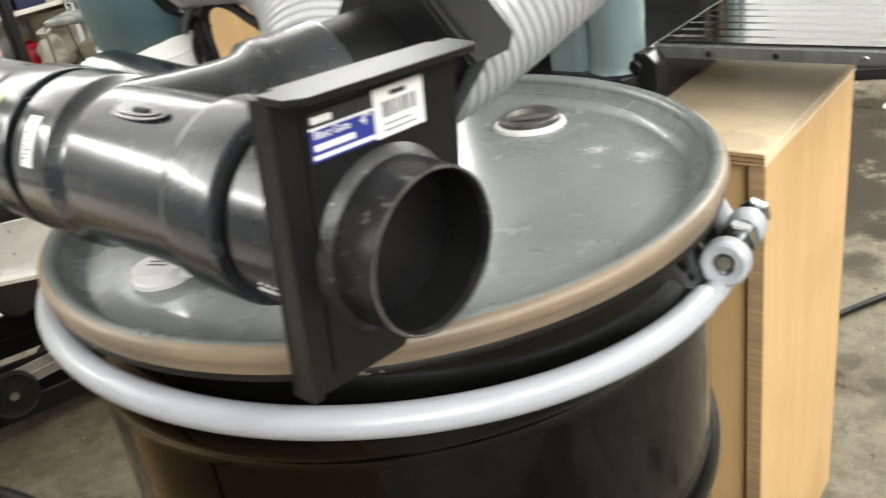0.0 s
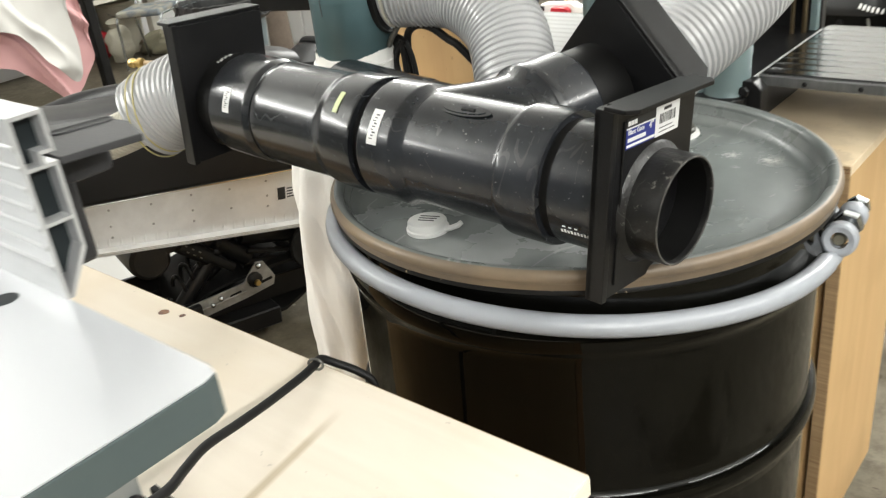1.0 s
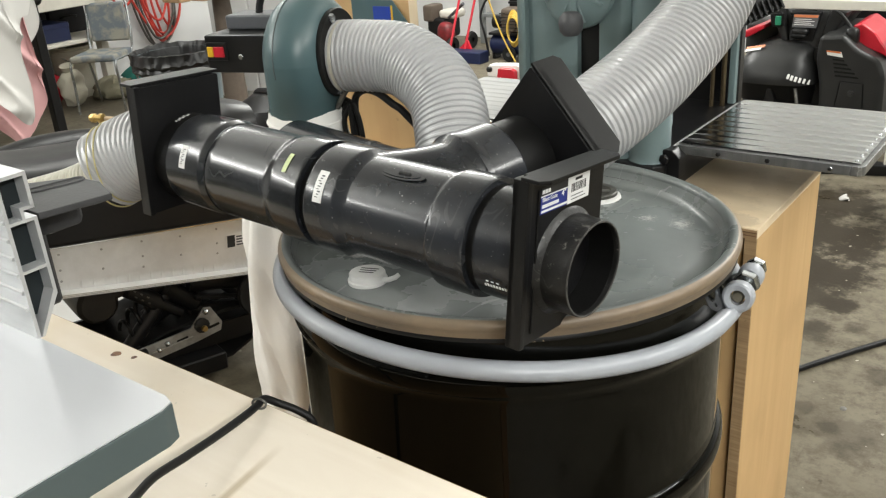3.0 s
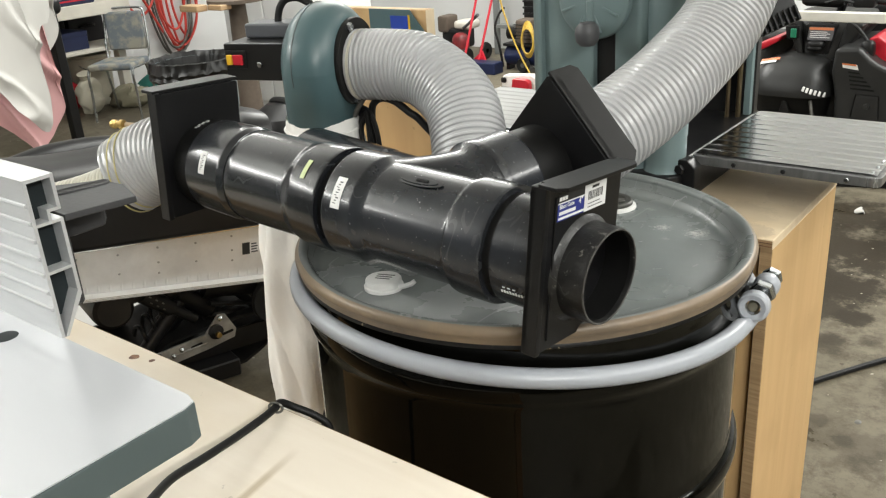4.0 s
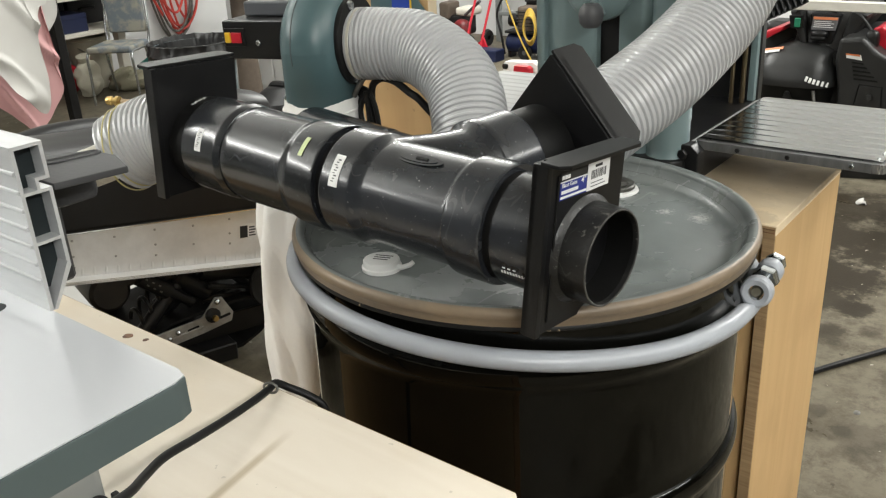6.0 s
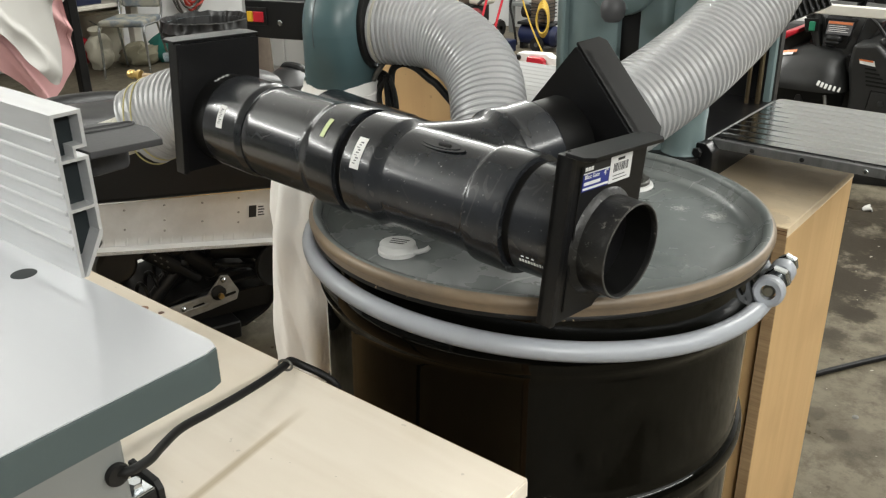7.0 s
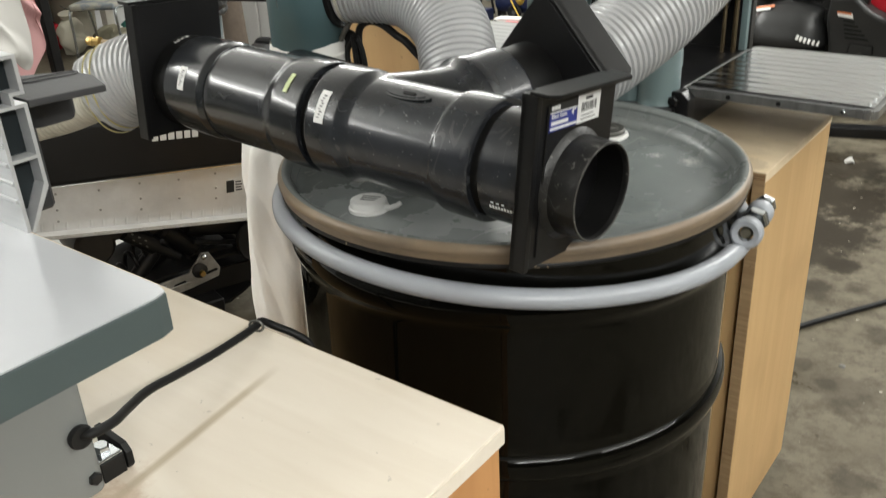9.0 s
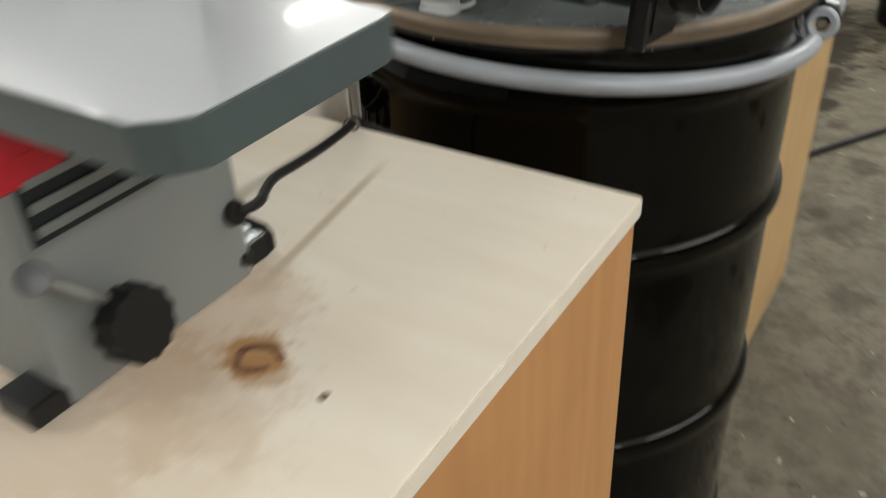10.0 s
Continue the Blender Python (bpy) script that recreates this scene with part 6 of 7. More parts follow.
part("folded_edge", sweep([SF @ Vector((0.04, 0.43, 0.008)), SF @ Vector((0.85, 0.43, 0.008))], 0.005, 8), SHEET, leaf)
bar = thing("sled_fender", "smooth dark grey plastic sled fender lying beyond the hose", "fender", (-2.2, 0.62, 0.5))
pad = []
for i in range(13):
    t = i / 12
    rr = 0.105 * max(0.12, math.sin(math.pi * (0.06 + 0.88 * t))) ** 0.55
    for a in range(24):
        ca, sa = math.cos(2 * math.pi * a / 24), math.sin(2 * math.pi * a / 24)
        pad.append(Vector((-2.42 + 0.52 * t, 0.42 + 0.42 * t + rr * ca, 0.507 + 0.02 * math.sin(math.pi * t) + 0.75 * rr * sa)))
part("shell", from_lists(pad, grid_faces(13, 24, False, True) + [tuple(range(24)), tuple(range(288, 312))]), SLED_GREY, bar, smooth=60)
part("crease", sweep(smooth_path([(-2.36, 0.40, 0.552), (-2.22, 0.46, 0.575), (-2.05, 0.60, 0.575), (-1.94, 0.74, 0.54)], 8), 0.008, 8), SLED_BLACK, bar)
part("pedestal", box((-2.3, 0.55, 0.0), (-2.1, 0.7, 0.48), 0.01, 1), SLED_BLACK, bar)

# ---- the utility snowmobile by the far wall ----
QX, QY = -0.47, 3.75
sq = thing("snowmobile", "black utility snowmobile with red side panels, nose towards the planer", "snowmobile", (QX, QY, 0))


def lump(cx, cy, cz, rx, ry, rz, e=0.7, n=28, k=16):
    verts = []
    for i in range(k + 1):
        b_ = math.pi * i / k - math.pi / 2
        cb, sb = math.cos(b_), math.sin(b_)
        for j in range(n):
            a = 2 * math.pi * j / n
            ca, sa = math.cos(a), math.sin(a)
            p = lambda v: math.copysign(abs(v) ** e, v)
            verts.append((cx + rx * p(cb) * p(ca), cy + ry * p(cb) * p(sa), cz + rz * p(sb)))
    bm = from_lists(verts, grid_faces(k + 1, n, False, True))
    bmesh.ops.remove_doubles(bm, verts=bm.verts, dist=1e-5)
    return bm


part("body_shell", lump(-0.47, 3.95, 0.24, 0.36, 0.45, 0.23, 0.6), SLED_BLACK, sq, "black lower shell", 60)
part("bumper", sweep(smooth_path([(-0.86, 3.46, 0.13), (-0.74, 3.26, 0.12), (-0.5, 3.25, 0.12), (-0.42, 3.31, 0.19), (-0.40, 3.42, 0.2)], 8), 0.014, 12), BLACK_PAINT, sq)


def loft(rings, material, name, label="", smooth=60):
    """A closed shell through rings of (x0, x1, y0, y1, z) with rounded corners."""
    verts, k = [], 32
    for x0, x1, y0, y1, z in rings:
        for j in range(k):
            a = 2 * math.pi * j / k
            ca, sa = math.cos(a), math.sin(a)
            verts.append(((x0 + x1) / 2 + (x1 - x0) / 2 * math.copysign(abs(ca) ** 0.55, ca), (y0 + y1) / 2 + (y1 - y0) / 2 * math.copysign(abs(sa) ** 0.55, sa), z))
    faces = grid_faces(len(rings), k, False, True) + [tuple(range(k)), tuple(range((len(rings) - 1) * k, len(rings) * k))]
    return part(name, from_lists(verts, faces), material, sq, label, smooth)


FACE = axes((0, 3.33, 0), (1, 0, 0), (0, -1, 0))     # x across, y up, z towards the planer
loft([(-0.865, -0.455, 3.27, 3.85, 0.298), (-0.862, -0.458, 3.265, 3.85, 0.33), (-0.845, -0.475, 3.285, 3.8, 0.385), (-0.81, -0.505, 3.33, 3.75, 0.432), (-0.76, -0.55, 3.40, 3.7, 0.460), (-0.70, -0.61, 3.46, 3.66, 0.472)], SLED_COWL, "hood", "dusty charcoal rounded hood")
# A dark block fills the mouth in place of its shade.
loft([(-0.85, -0.47, 3.33, 3.8, 0.20), (-0.856, -0.464, 3.295, 3.8, 0.2975)], ABS_DARK, "air_mouth", "dark block drawn for the shaded air mouth")
loft([(-0.80, -0.50, 3.34, 3.8, 0.06), (-0.835, -0.475, 3.30, 3.8, 0.14), (-0.83, -0.48, 3.31, 3.8, 0.1995)], SLED_BLACK, "chin", "black chin panel")
part("mouth_divider", prism([(-0.69, 0.20), (-0.63, 0.20), (-0.655, 0.272), (-0.675, 0.272)], -0.04, 0.028, 0.004, FACE), SLED_BLACK, sq)
part("lamp_trim", sweep([(-0.545, 3.298, 0.285), (-0.525, 3.285, 0.205)], 0.008, 8), PLUG_GREY, sq)
loft([(-0.79, -0.42, 3.47, 4.0, 0.36), (-0.74, -0.43, 3.48, 3.95, 0.46), (-0.722, -0.425, 3.50, 3.9, 0.53), (-0.742, -0.37, 3.52, 3.85, 0.60), (-0.715, -0.39, 3.55, 3.8, 0.645)], SLED_COWL, "cowl", "dusty charcoal upper cowl")
for pts in ([(-0.672, 0.462), (-0.640, 0.462), (-0.690, 0.628), (-0.742, 0.620)], [(-0.492, 0.500), (-0.452, 0.49), (-0.385, 0.612), (-0.462, 0.630)]):
    part("cowl_ridge", prism(pts, -0.25, -0.135, 0.014, FACE), SLED_COWL, sq)
part("cowl_channel", prism([(-0.625, 0.468), (-0.535, 0.468), (-0.508, 0.605), (-0.648, 0.605)], -0.25, -0.149, 0.006, FACE), SLED_BLACK, sq)
part("side_panel", prism([(-0.468, 0.525), (-0.365, 0.535), (-0.30, 0.475), (-0.205, 0.43), (-0.175, 0.36), (-0.168, 0.10), (-0.44, 0.10), (-0.452, 0.30), (-0.476, 0.42)], -0.5, 0.0, 0.022, FACE, 3), SLED_COWL, sq, "vented charcoal side panel")
# Dark strip between hood and panel: the valley's shade as colour.
part("panel_valley", prism([(-0.50, 0.46), (-0.455, 0.46), (-0.44, 0.12), (-0.49, 0.12)], -0.4, -0.06, 0.004, FACE), ABS_DARK, sq)
PLATE = axes((-0.575, 3.475, 0.562), (1, 0, 0), (0, -0.96, 0.28))
part("cowl_plate", prism([(-0.056, -0.030), (0.056, -0.030), (0.060, 0.032), (-0.054, 0.032)], 0, 0.008, 0.002, PLATE), KNOB_GREY, sq, "grey warning plate")
part("cowl_decal", prism([(-0.052, 0.018), (0.057, 0.018), (0.058, 0.030), (-0.052, 0.030)], 0.0082, 0.0092, 0, PLATE), ORANGE, sq, "orange decal")
for i in range(4):
    part("print_bar", box((-0.046, 0.008 - 0.0085 * i, 0.0082), (0.030 + 0.014 * (i % 2), 0.0105 - 0.0085 * i, 0.009), 0, 1, PLATE), PAPER, sq, "pale print")
part("cowl_cap", lump(-0.590, 3.462, 0.516, 0.040, 0.026, 0.019, 0.8), SLED_BLACK, sq, "black cap", 60)
part("cowl_cap", lump(-0.592, 3.452, 0.498, 0.036, 0.022, 0.013, 0.8), ABS_DARK, sq, "", 60)
# Dark slabs laid on the panel stand for shade inside the vents.
for k in range(5):
    part("vent_slot", prism([(-0.400 + 0.004 * k, 0.0), (-0.352 + 0.017 * k, -0.004), (-0.348 + 0.017 * k, -0.0125), (-0.399 + 0.004 * k, -0.0085)], 0, 0.0015, 0, FACE @ Matrix.Translation((0, 0.428 - 0.0185 * k, 0))), ABS_DARK, sq, "dark sheet drawn for a shaded vent slot")
part("hatch", prism([(-0.372, 0.185), (-0.252, 0.180), (-0.262, 0.318), (-0.355, 0.322)], 0, 0.006, 0.003, FACE), SLED_COWL, sq)
part("hatch_seam", sweep([(x, 3.3285, z) for x, z in ((-0.376, 0.182), (-0.357, 0.326), (-0.260, 0.322), (-0.248, 0.178))], 0.0028, 6), ABS_DARK, sq)
part("hatch_knob", lathe([(0, 0.014), (0.012, 0.012), (0.014, 0.0), (0, 0)], 14, axes((-0.306, 3.324, 0.274), (1, 0, 0), (0, -1, 0))), INK, sq)
part("decal", prism([(-0.425, 0.442), (-0.358, 0.434), (-0.366, 0.458), (-0.430, 0.462)], 0, 0.0015, 0, FACE), PAPER, sq, "white decal")
part("decal", prism([(-0.429, 0.456), (-0.368, 0.451), (-0.370, 0.459), (-0.430, 0.4625)], 0.0016, 0.003, 0, FACE), ORANGE, sq, "orange decal")
TOPD = axes((-0.765, 3.372, 0.447), (1, 0, 0.1), (-0.2, -0.55, 0.8))
part("decal", prism([(-0.045, -0.004), (0.045, -0.004), (0.045, 0.012), (-0.045, 0.012)], 0, 0.003, 0, TOPD), ORANGE, sq, "orange decal")
part("decal", prism([(-0.045, -0.018), (0.030, -0.018), (0.030, -0.0045), (-0.045, -0.0045)], 0, 0.003, 0, TOPD), PAPER, sq, "white decal")
part("red_panel", prism([(-0.352, 0.56), (-0.315, 0.572), (-0.255, 0.532), (-0.205, 0.465), (-0.184, 0.415), (-0.21, 0.432), (-0.285, 0.462), (-0.345, 0.478)], -0.4, -0.1, 0.014, FACE, 3), RED, sq, "red side panel")
part("red_panel", prism([(-0.90, 0.485), (-0.80, 0.532), (-0.752, 0.548), (-0.758, 0.525), (-0.82, 0.487), (-0.90, 0.455)], -0.4, -0.12, 0.008, FACE), RED, sq, "red side panel")
for i in range(6):
    part("maker_mark", box((-0.0058, -0.0115, 0), (0.0058, 0.0115, 0.003), 0.0025, 1, axes((-0.570 + 0.0155 * i, 3.259 + 0.002 * i + 0.002 * i * i, 0.346 - 0.0065 * i), (1, 0.3 + 0.06 * i, -0.35), (0.2 + 0.1 * i, -1, 0.25))), WHITE_CAP, sq, "pale maker's mark")
part("green_tag", box((-0.705, 3.44, 0.545), (-0.678, 3.452, 0.588), 0.003, 1), GREEN, sq, "green tag")
part("tag_recess", prism([(-0.722, 0.535), (-0.662, 0.54), (-0.668, 0.602), (-0.735, 0.598)], -0.13, -0.12, 0.004, FACE), SLED_BLACK, sq)
part("side_mirror", lump(-0.343, 3.40, 0.505, 0.030, 0.03, 0.052, 0.6), BLACK_PAINT, sq, "black mirror", 60)
part("mirror_cable", sweep(smooth_path([(-0.45, 3.46, 0.63), (-0.41, 3.43, 0.61), (-0.37, 3.42, 0.57), (-0.35, 3.41, 0.545)], 6), 0.008, 8), RUBBER, sq)
part("brake_cable", sweep(smooth_path([(-0.72, 3.48, 0.60), (-0.67, 3.45, 0.635), (-0.60, 3.45, 0.64), (-0.52, 3.46, 0.62)], 6), 0.007, 8), RUBBER, sq)
part("steering_bar", sweep(smooth_path([(-0.80, 3.62, 0.71), (-0.6, 3.60, 0.705), (-0.4, 3.60, 0.70), (-0.25, 3.62, 0.69), (-0.12, 3.66, 0.68)], 6), 0.012, 10), RUBBER, sq)
part("grip", sweep([(-0.70, 3.58, 0.705), (-0.68, 3.58, 0.705), (-0.53, 3.58, 0.70), (-0.51, 3.58, 0.70)], lambda i: (0.018, 0.030, 0.030, 0.018)[i], 16), RUBBER, sq, "thick black grip")
part("lever_block", box((-0.47, 3.55, 0.675), (-0.37, 3.62, 0.735), 0.012, 2), BLACK_PAINT, sq)
part("brake_lever", sweep(smooth_path([(-0.46, 3.54, 0.70), (-0.52, 3.52, 0.715), (-0.58, 3.52, 0.70)], 6), 0.006, 8), BLACK_PAINT, sq)
part("steering_post", sweep([(-0.57, 3.70, 0.58), (-0.52, 3.62, 0.70)], 0.02, 10), BLACK_PAINT, sq)
part("seat", box((-0.66, 4.1, 0.3), (-0.3, 5.1, 0.66), 0.06, 3), SLED_BLACK, sq)
for s in (-1, 1):
    part("ski", box((QX + s * 0.42 - 0.06, QY - 0.4, 0.0), (QX + s * 0.42 + 0.06, QY + 0.6, 0.03), 0.012, 2), BLACK_PAINT, sq)
    part("ski_leg", sweep([(QX + s * 0.42, QY + 0.1, 0.03), (QX + s * 0.3, QY + 0.15, 0.25)], 0.03, 12), BLACK_PAINT, sq)

part("cowl_cheek", box((-0.92, 3.66, 0.34), (-0.70, 3.82, 0.53), 0.035, 3), SLED_COWL, sq)

# cream steel frame in front of it
fr = thing("rack_table", "cream-painted open steel rack table before the snowmobile", "table", (-0.45, 3.1, 0))
FYF = 3.06
part("rail", box((-1.3, FYF, 0.685), (-0.045, FYF + 0.04, 0.725), 0.003, 1), WHITE_FRAME, fr)
part("rail", box((-1.3, FYF + 0.9, 0.685), (-0.045, FYF + 0.94, 0.725), 0.003, 1), WHITE_FRAME, fr)
part("end_rail", box((-0.085, FYF + 0.0405, 0.685), (-0.045, FYF + 0.8995, 0.725), 0.003, 1), WHITE_FRAME, fr)
for fx, fy in ((-0.085, FYF), (-0.085, FYF + 0.9), (-1.3, FYF), (-1.3, FYF + 0.9)):
    part("leg", box((fx, fy, 0.0), (fx + 0.04, fy + 0.04, 0.6845), 0.003, 1), WHITE_FRAME, fr)

# ---- the far side of the shop ----
lamp = thing("tail_lamp", "red tail lamp on a dented white bumper", "tail lamp", (-1.42, 2.25, 0.4))
part("bumper", prism([(-1.535, 0.470), (-1.20, 0.466), (-1.20, 0.512), (-1.36, 0.516), (-1.38, 0.528), (-1.525, 0.520), (-1.535, 0.505)], 0, 0.05, 0.005, axes((0, 2.30, 0), (1, 0, 0), (0, -1, 0))), CANVAS, lamp, "dented white bumper")
part("bumper_notch", lump(-1.522, 2.248, 0.500, 0.014, 0.006, 0.012), BLACK_PAINT, lamp, "dark notch")
part("lens", prism([(-1.468, 0.456), (-1.375, 0.452), (-1.377, 0.504), (-1.392, 0.514), (-1.458, 0.514)], 0, 0.03, 0.004, axes((0, 2.249, 0), (1, 0, 0), (0, -1, 0))), RED, lamp, "red lens")
part("chrome_strip", sweep([(-1.60, 2.24, 0.425), (-1.15, 2.24, 0.425)], 0.011, 10), CHROME, lamp)
part("skirt", box((-1.52, 2.31, -0.02), (-1.15, 2.6, 0.47), 0.02, 1), BLACK_PAINT, lamp)
part("flap", prism([(-1.45, 0.50), (-1.10, 0.50), (-1.10, 0.60), (-1.30, 0.585), (-1.42, 0.535)], 0, 0.2, 0.01, axes((0, 2.62, 0), (1, 0, 0), (0, -1, 0))), BLACK_PAINT, lamp)

lamp.location += Vector((-0.032, 0, 0.02))

chair = thing("stacking_chair", "chromed stacking chair with mottled cloth seat and back", "chair", (-4.73, 2.37, 0))
CM = Matrix.Translation((-4.81, 2.41, 0)) @ pose(0, 0, 0, 0, 0, 34) @ Matrix.Scale(0.76, 4)
for s in (-1, 1):
    part("leg_frame", sweep(smooth_path([(s * 0.21, -0.22, 0.0), (s * 0.205, -0.21, 0.25), (s * 0.2, -0.2, 0.44), (s * 0.19, 0.0, 0.45), (s * 0.19, 0.2, 0.46), (s * 0.20, 0.25, 0.62), (s * 0.185, 0.30, 0.87)], 8), 0.0115, 12, m=CM), CHROME, chair, "chromed tube")
    part("back_leg", sweep([(s * 0.19, 0.12, 0.45), (s * 0.21, 0.27, 0.0)], 0.0115, 12, m=CM), CHROME, chair, "chromed tube")
part("top_rail", sweep(smooth_path([(-0.185, 0.30, 0.87), (-0.14, 0.305, 0.915), (0.14, 0.305, 0.915), (0.185, 0.30, 0.87)], 8), 0.0115, 12, m=CM), CHROME, chair)
part("seat", box((-0.2, -0.22, 0.445), (0.2, 0.2, 0.50), 0.02, 3, CM), CHAIR_CLOTH, chair, "mottled cloth seat")
part("backrest", box((-0.175, 0.250, 0.55), (0.175, 0.292, 0.89), 0.020, 3, CM), CHAIR_CLOTH, chair, "mottled cloth back")

bc = Vector((-3.02, 1.72, 0))
binn = thing("waste_bin", "slate plastic waste bin with a crumpled black liner over its rim", "waste bin", bc)
part("bin_body", lathe([(0, 0), (0.155, 0), (0.16, 0.02), (0.195, 0.585), (0.207, 0.59), (0.207, 0.61), (0.19, 0.61)], 40, Matrix.Translation(bc)), BIN, binn)
verts, nb = [], 140
for z, r in ((0.535, 0.216), (0.55, 0.227), (0.565, 0.218), (0.582, 0.228), (0.60, 0.217), (0.628, 0.216), (0.632, 0.203), (0.60, 0.186), (0.45, 0.17)):
    for j in range(nb):
        a = 2 * math.pi * j / nb
        w = 0.010 * noise.noise((3 * math.cos(a), 3 * math.sin(a), 12 * z)) + 0.012 * noise.noise((9 * math.cos(a) + 5, 9 * math.sin(a), 31 * z)) + 0.006 * noise.noise((22 * math.cos(a), 22 * math.sin(a), 50 * z))
        verts.append(bc + Vector(((r + w * 0.7) * math.cos(a), (r + w * 0.7) * math.sin(a), z + (0.9 if z < 0.59 else 0.3) * w)))
part("liner", from_lists(verts, grid_faces(9, nb, False, True)), LINER, binn, "crumpled black liner", 45)
part("grip", box((-0.05, -0.225, 0.44), (0.05, -0.19, 0.47), 0.006, 1, Matrix.Translation(bc) @ pose(0, 0, 0, 0, 0, -30)), BIN, binn)

# red air hose hung on the west wall
coil = thing("air_hose_coil", "red air hose hung in loose loops on the white wall", "hose", (X0 + 0.06, 3.3, 0.9))
rh = random.Random(8)
for k in range(9):
    cy, w, low = 3.46 + rh.uniform(-0.09, 0.09), rh.uniform(0.10, 0.19), rh.uniform(0.20, 0.42)
    dx = X0 + 0.03 + 0.011 * k
    pts = [(dx, cy - w * 0.3, 1.25), (dx, cy - w * 0.8, 0.95), (dx, cy - w, 0.6), (dx, cy - w * 0.5, low + 0.03), (dx, cy + w * 0.2, low), (dx, cy + w * 0.9, low + 0.16), (dx, cy + w, 0.7), (dx, cy + w * 0.6, 1.0), (dx, cy + w * 0.2, 1.25)]
    part("loop", sweep(smooth_path(pts, 8), 0.0095, 8), HOSE_RED if k % 4 else PLUG_GREY, coil, "" if k % 4 else "greyed hose loop")
part("hook", sweep([(X0, 3.3, 1.26), (X0 + 0.14, 3.3, 1.27)], 0.012, 8), CHROME, coil)
part("tail", sweep(smooth_path([(X0 + 0.1, 3.2, 1.15), (X0 + 0.2, 2.95, 0.75), (X0 + 0.2, 2.98, 0.60), (X0 + 0.15, 3.12, 0.58), (X0 + 0.12, 3.25, 0.75), (X0 + 0.1, 3.3, 1.2)], 10), 0.0095, 8), HOSE_RED, coil)
part("tail", sweep(smooth_path([(X0 + 0.2, 2.7, 1.1), (X0 + 0.22, 2.85, 0.9), (X0 + 0.2, 3.05, 0.72), (X0 + 0.14, 3.2, 0.5), (X0 + 0.1, 3.3, 0.35)], 10), 0.0095, 8), HOSE_RED, coil)

# grinder stand
gs = thing("grinder_stand", "rusty iron pedestal stand with a scrap-wood top", "stand", (-3.59, 2.61, 0))
part("post", sweep([(-3.59, 2.61, 0.02), (-3.59, 2.61, 0.78)], lambda i: (0.075, 0.05)[i], 16), RUST, gs)
part("foot", lathe([(0, 0), (0.19, 0), (0.18, 0.02), (0.07, 0.04), (0, 0.04)], 24, Matrix.Translation((-3.59, 2.61, 0))), RUST, gs)
part("top_plate", lathe([(0, 0.78), (0.17, 0.78), (0.17, 0.8), (0, 0.8)], 24, Matrix.Translation((-3.59, 2.61, 0))), RUST, gs)
part("wood_block", box((-3.80, 2.36, 0.75), (-3.64, 2.44, 0.785), 0.004, 1), PLY_EDGE, gs, "scrap wood")
part("wood_block", box((-3.62, 2.42, 0.755), (-3.50, 2.50, 0.785), 0.004, 1), PLY_EDGE, gs, "scrap wood")

gs.location += Vector((0, -0.115, 0))
cab2 = thing("white_cabinet", "plain white metal cabinet against the far side", "cabinet", (-3.9, 3.2, 0))
part("carcass", box((-4.3, 2.95, 0.0), (-3.45, 3.5, 1.3), 0.01, 2), WALL, cab2)
part("door", box((-4.28, 2.935, 0.06), (-3.89, 2.9495, 1.27), 0.004, 1), WALL, cab2)
part("door", box((-3.87, 2.935, 0.06), (-3.47, 2.9495, 1.27), 0.004, 1), WALL, cab2)

vac = thing("shop_vacuum", "charcoal shop vacuum with a red tub", "vacuum", (-2.45, 1.75, 0))
part("tub", lathe([(0, 0.03), (0.15, 0.03), (0.17, 0.3), (0, 0.3)], 32, Matrix.Translation((-2.45, 1.75, 0))), RED, vac)
part("motor_head", lathe([(0.175, 0.3), (0.18, 0.34), (0.15, 0.42), (0.07, 0.47), (0, 0.475)], 32, Matrix.Translation((-2.45, 1.75, 0))), SLED_GREY, vac)
part("grip", sweep(smooth_path([(-2.53, 1.75, 0.435), (-2.5, 1.75, 0.475), (-2.4, 1.75, 0.475), (-2.37, 1.75, 0.435)], 6), 0.018, 10), SLED_BLACK, vac)
for k in range(4):
    a = radians(45 + 90 * k)
    part("castor", lathe([(0, -0.012), (0.015, -0.012), (0.018, 0), (0.015, 0.012), (0, 0.012)], 14, axes((-2.45 + 0.13 * math.cos(a), 1.75 + 0.13 * math.sin(a), 0.018), (0, 0, 1), (1, 0, 0))), RUBBER, vac)

# sheeted machine with a black leg
vac.location += Vector((0.02, -0.02, -0.015))
sh = thing("sheeted_machine", "machine on black steel legs under a white and pink dust sheet", "machine", (-3.6, 0.9, 0))
part("leg", box((-4.48, 1.78, 0.0), (-4.42, 1.84, 1.3), 0.006, 1), BLACK_PAINT, sh, "black steel leg")
part("clamp_knob", lump(-4.40, 1.80, 0.83, 0.05, 0.05, 0.05), BLACK_PAINT, sh, "", 60)
part("leg", box((-4.05, 0.5, 0.0), (-3.95, 0.6, 1.3), 0.006, 1), BLACK_PAINT, sh, "black steel leg")
part("deck", box((-4.5, 0.3, 1.3), (-3.6, 1.85, 1.36), 0.006, 1), BLACK_PAINT, sh)


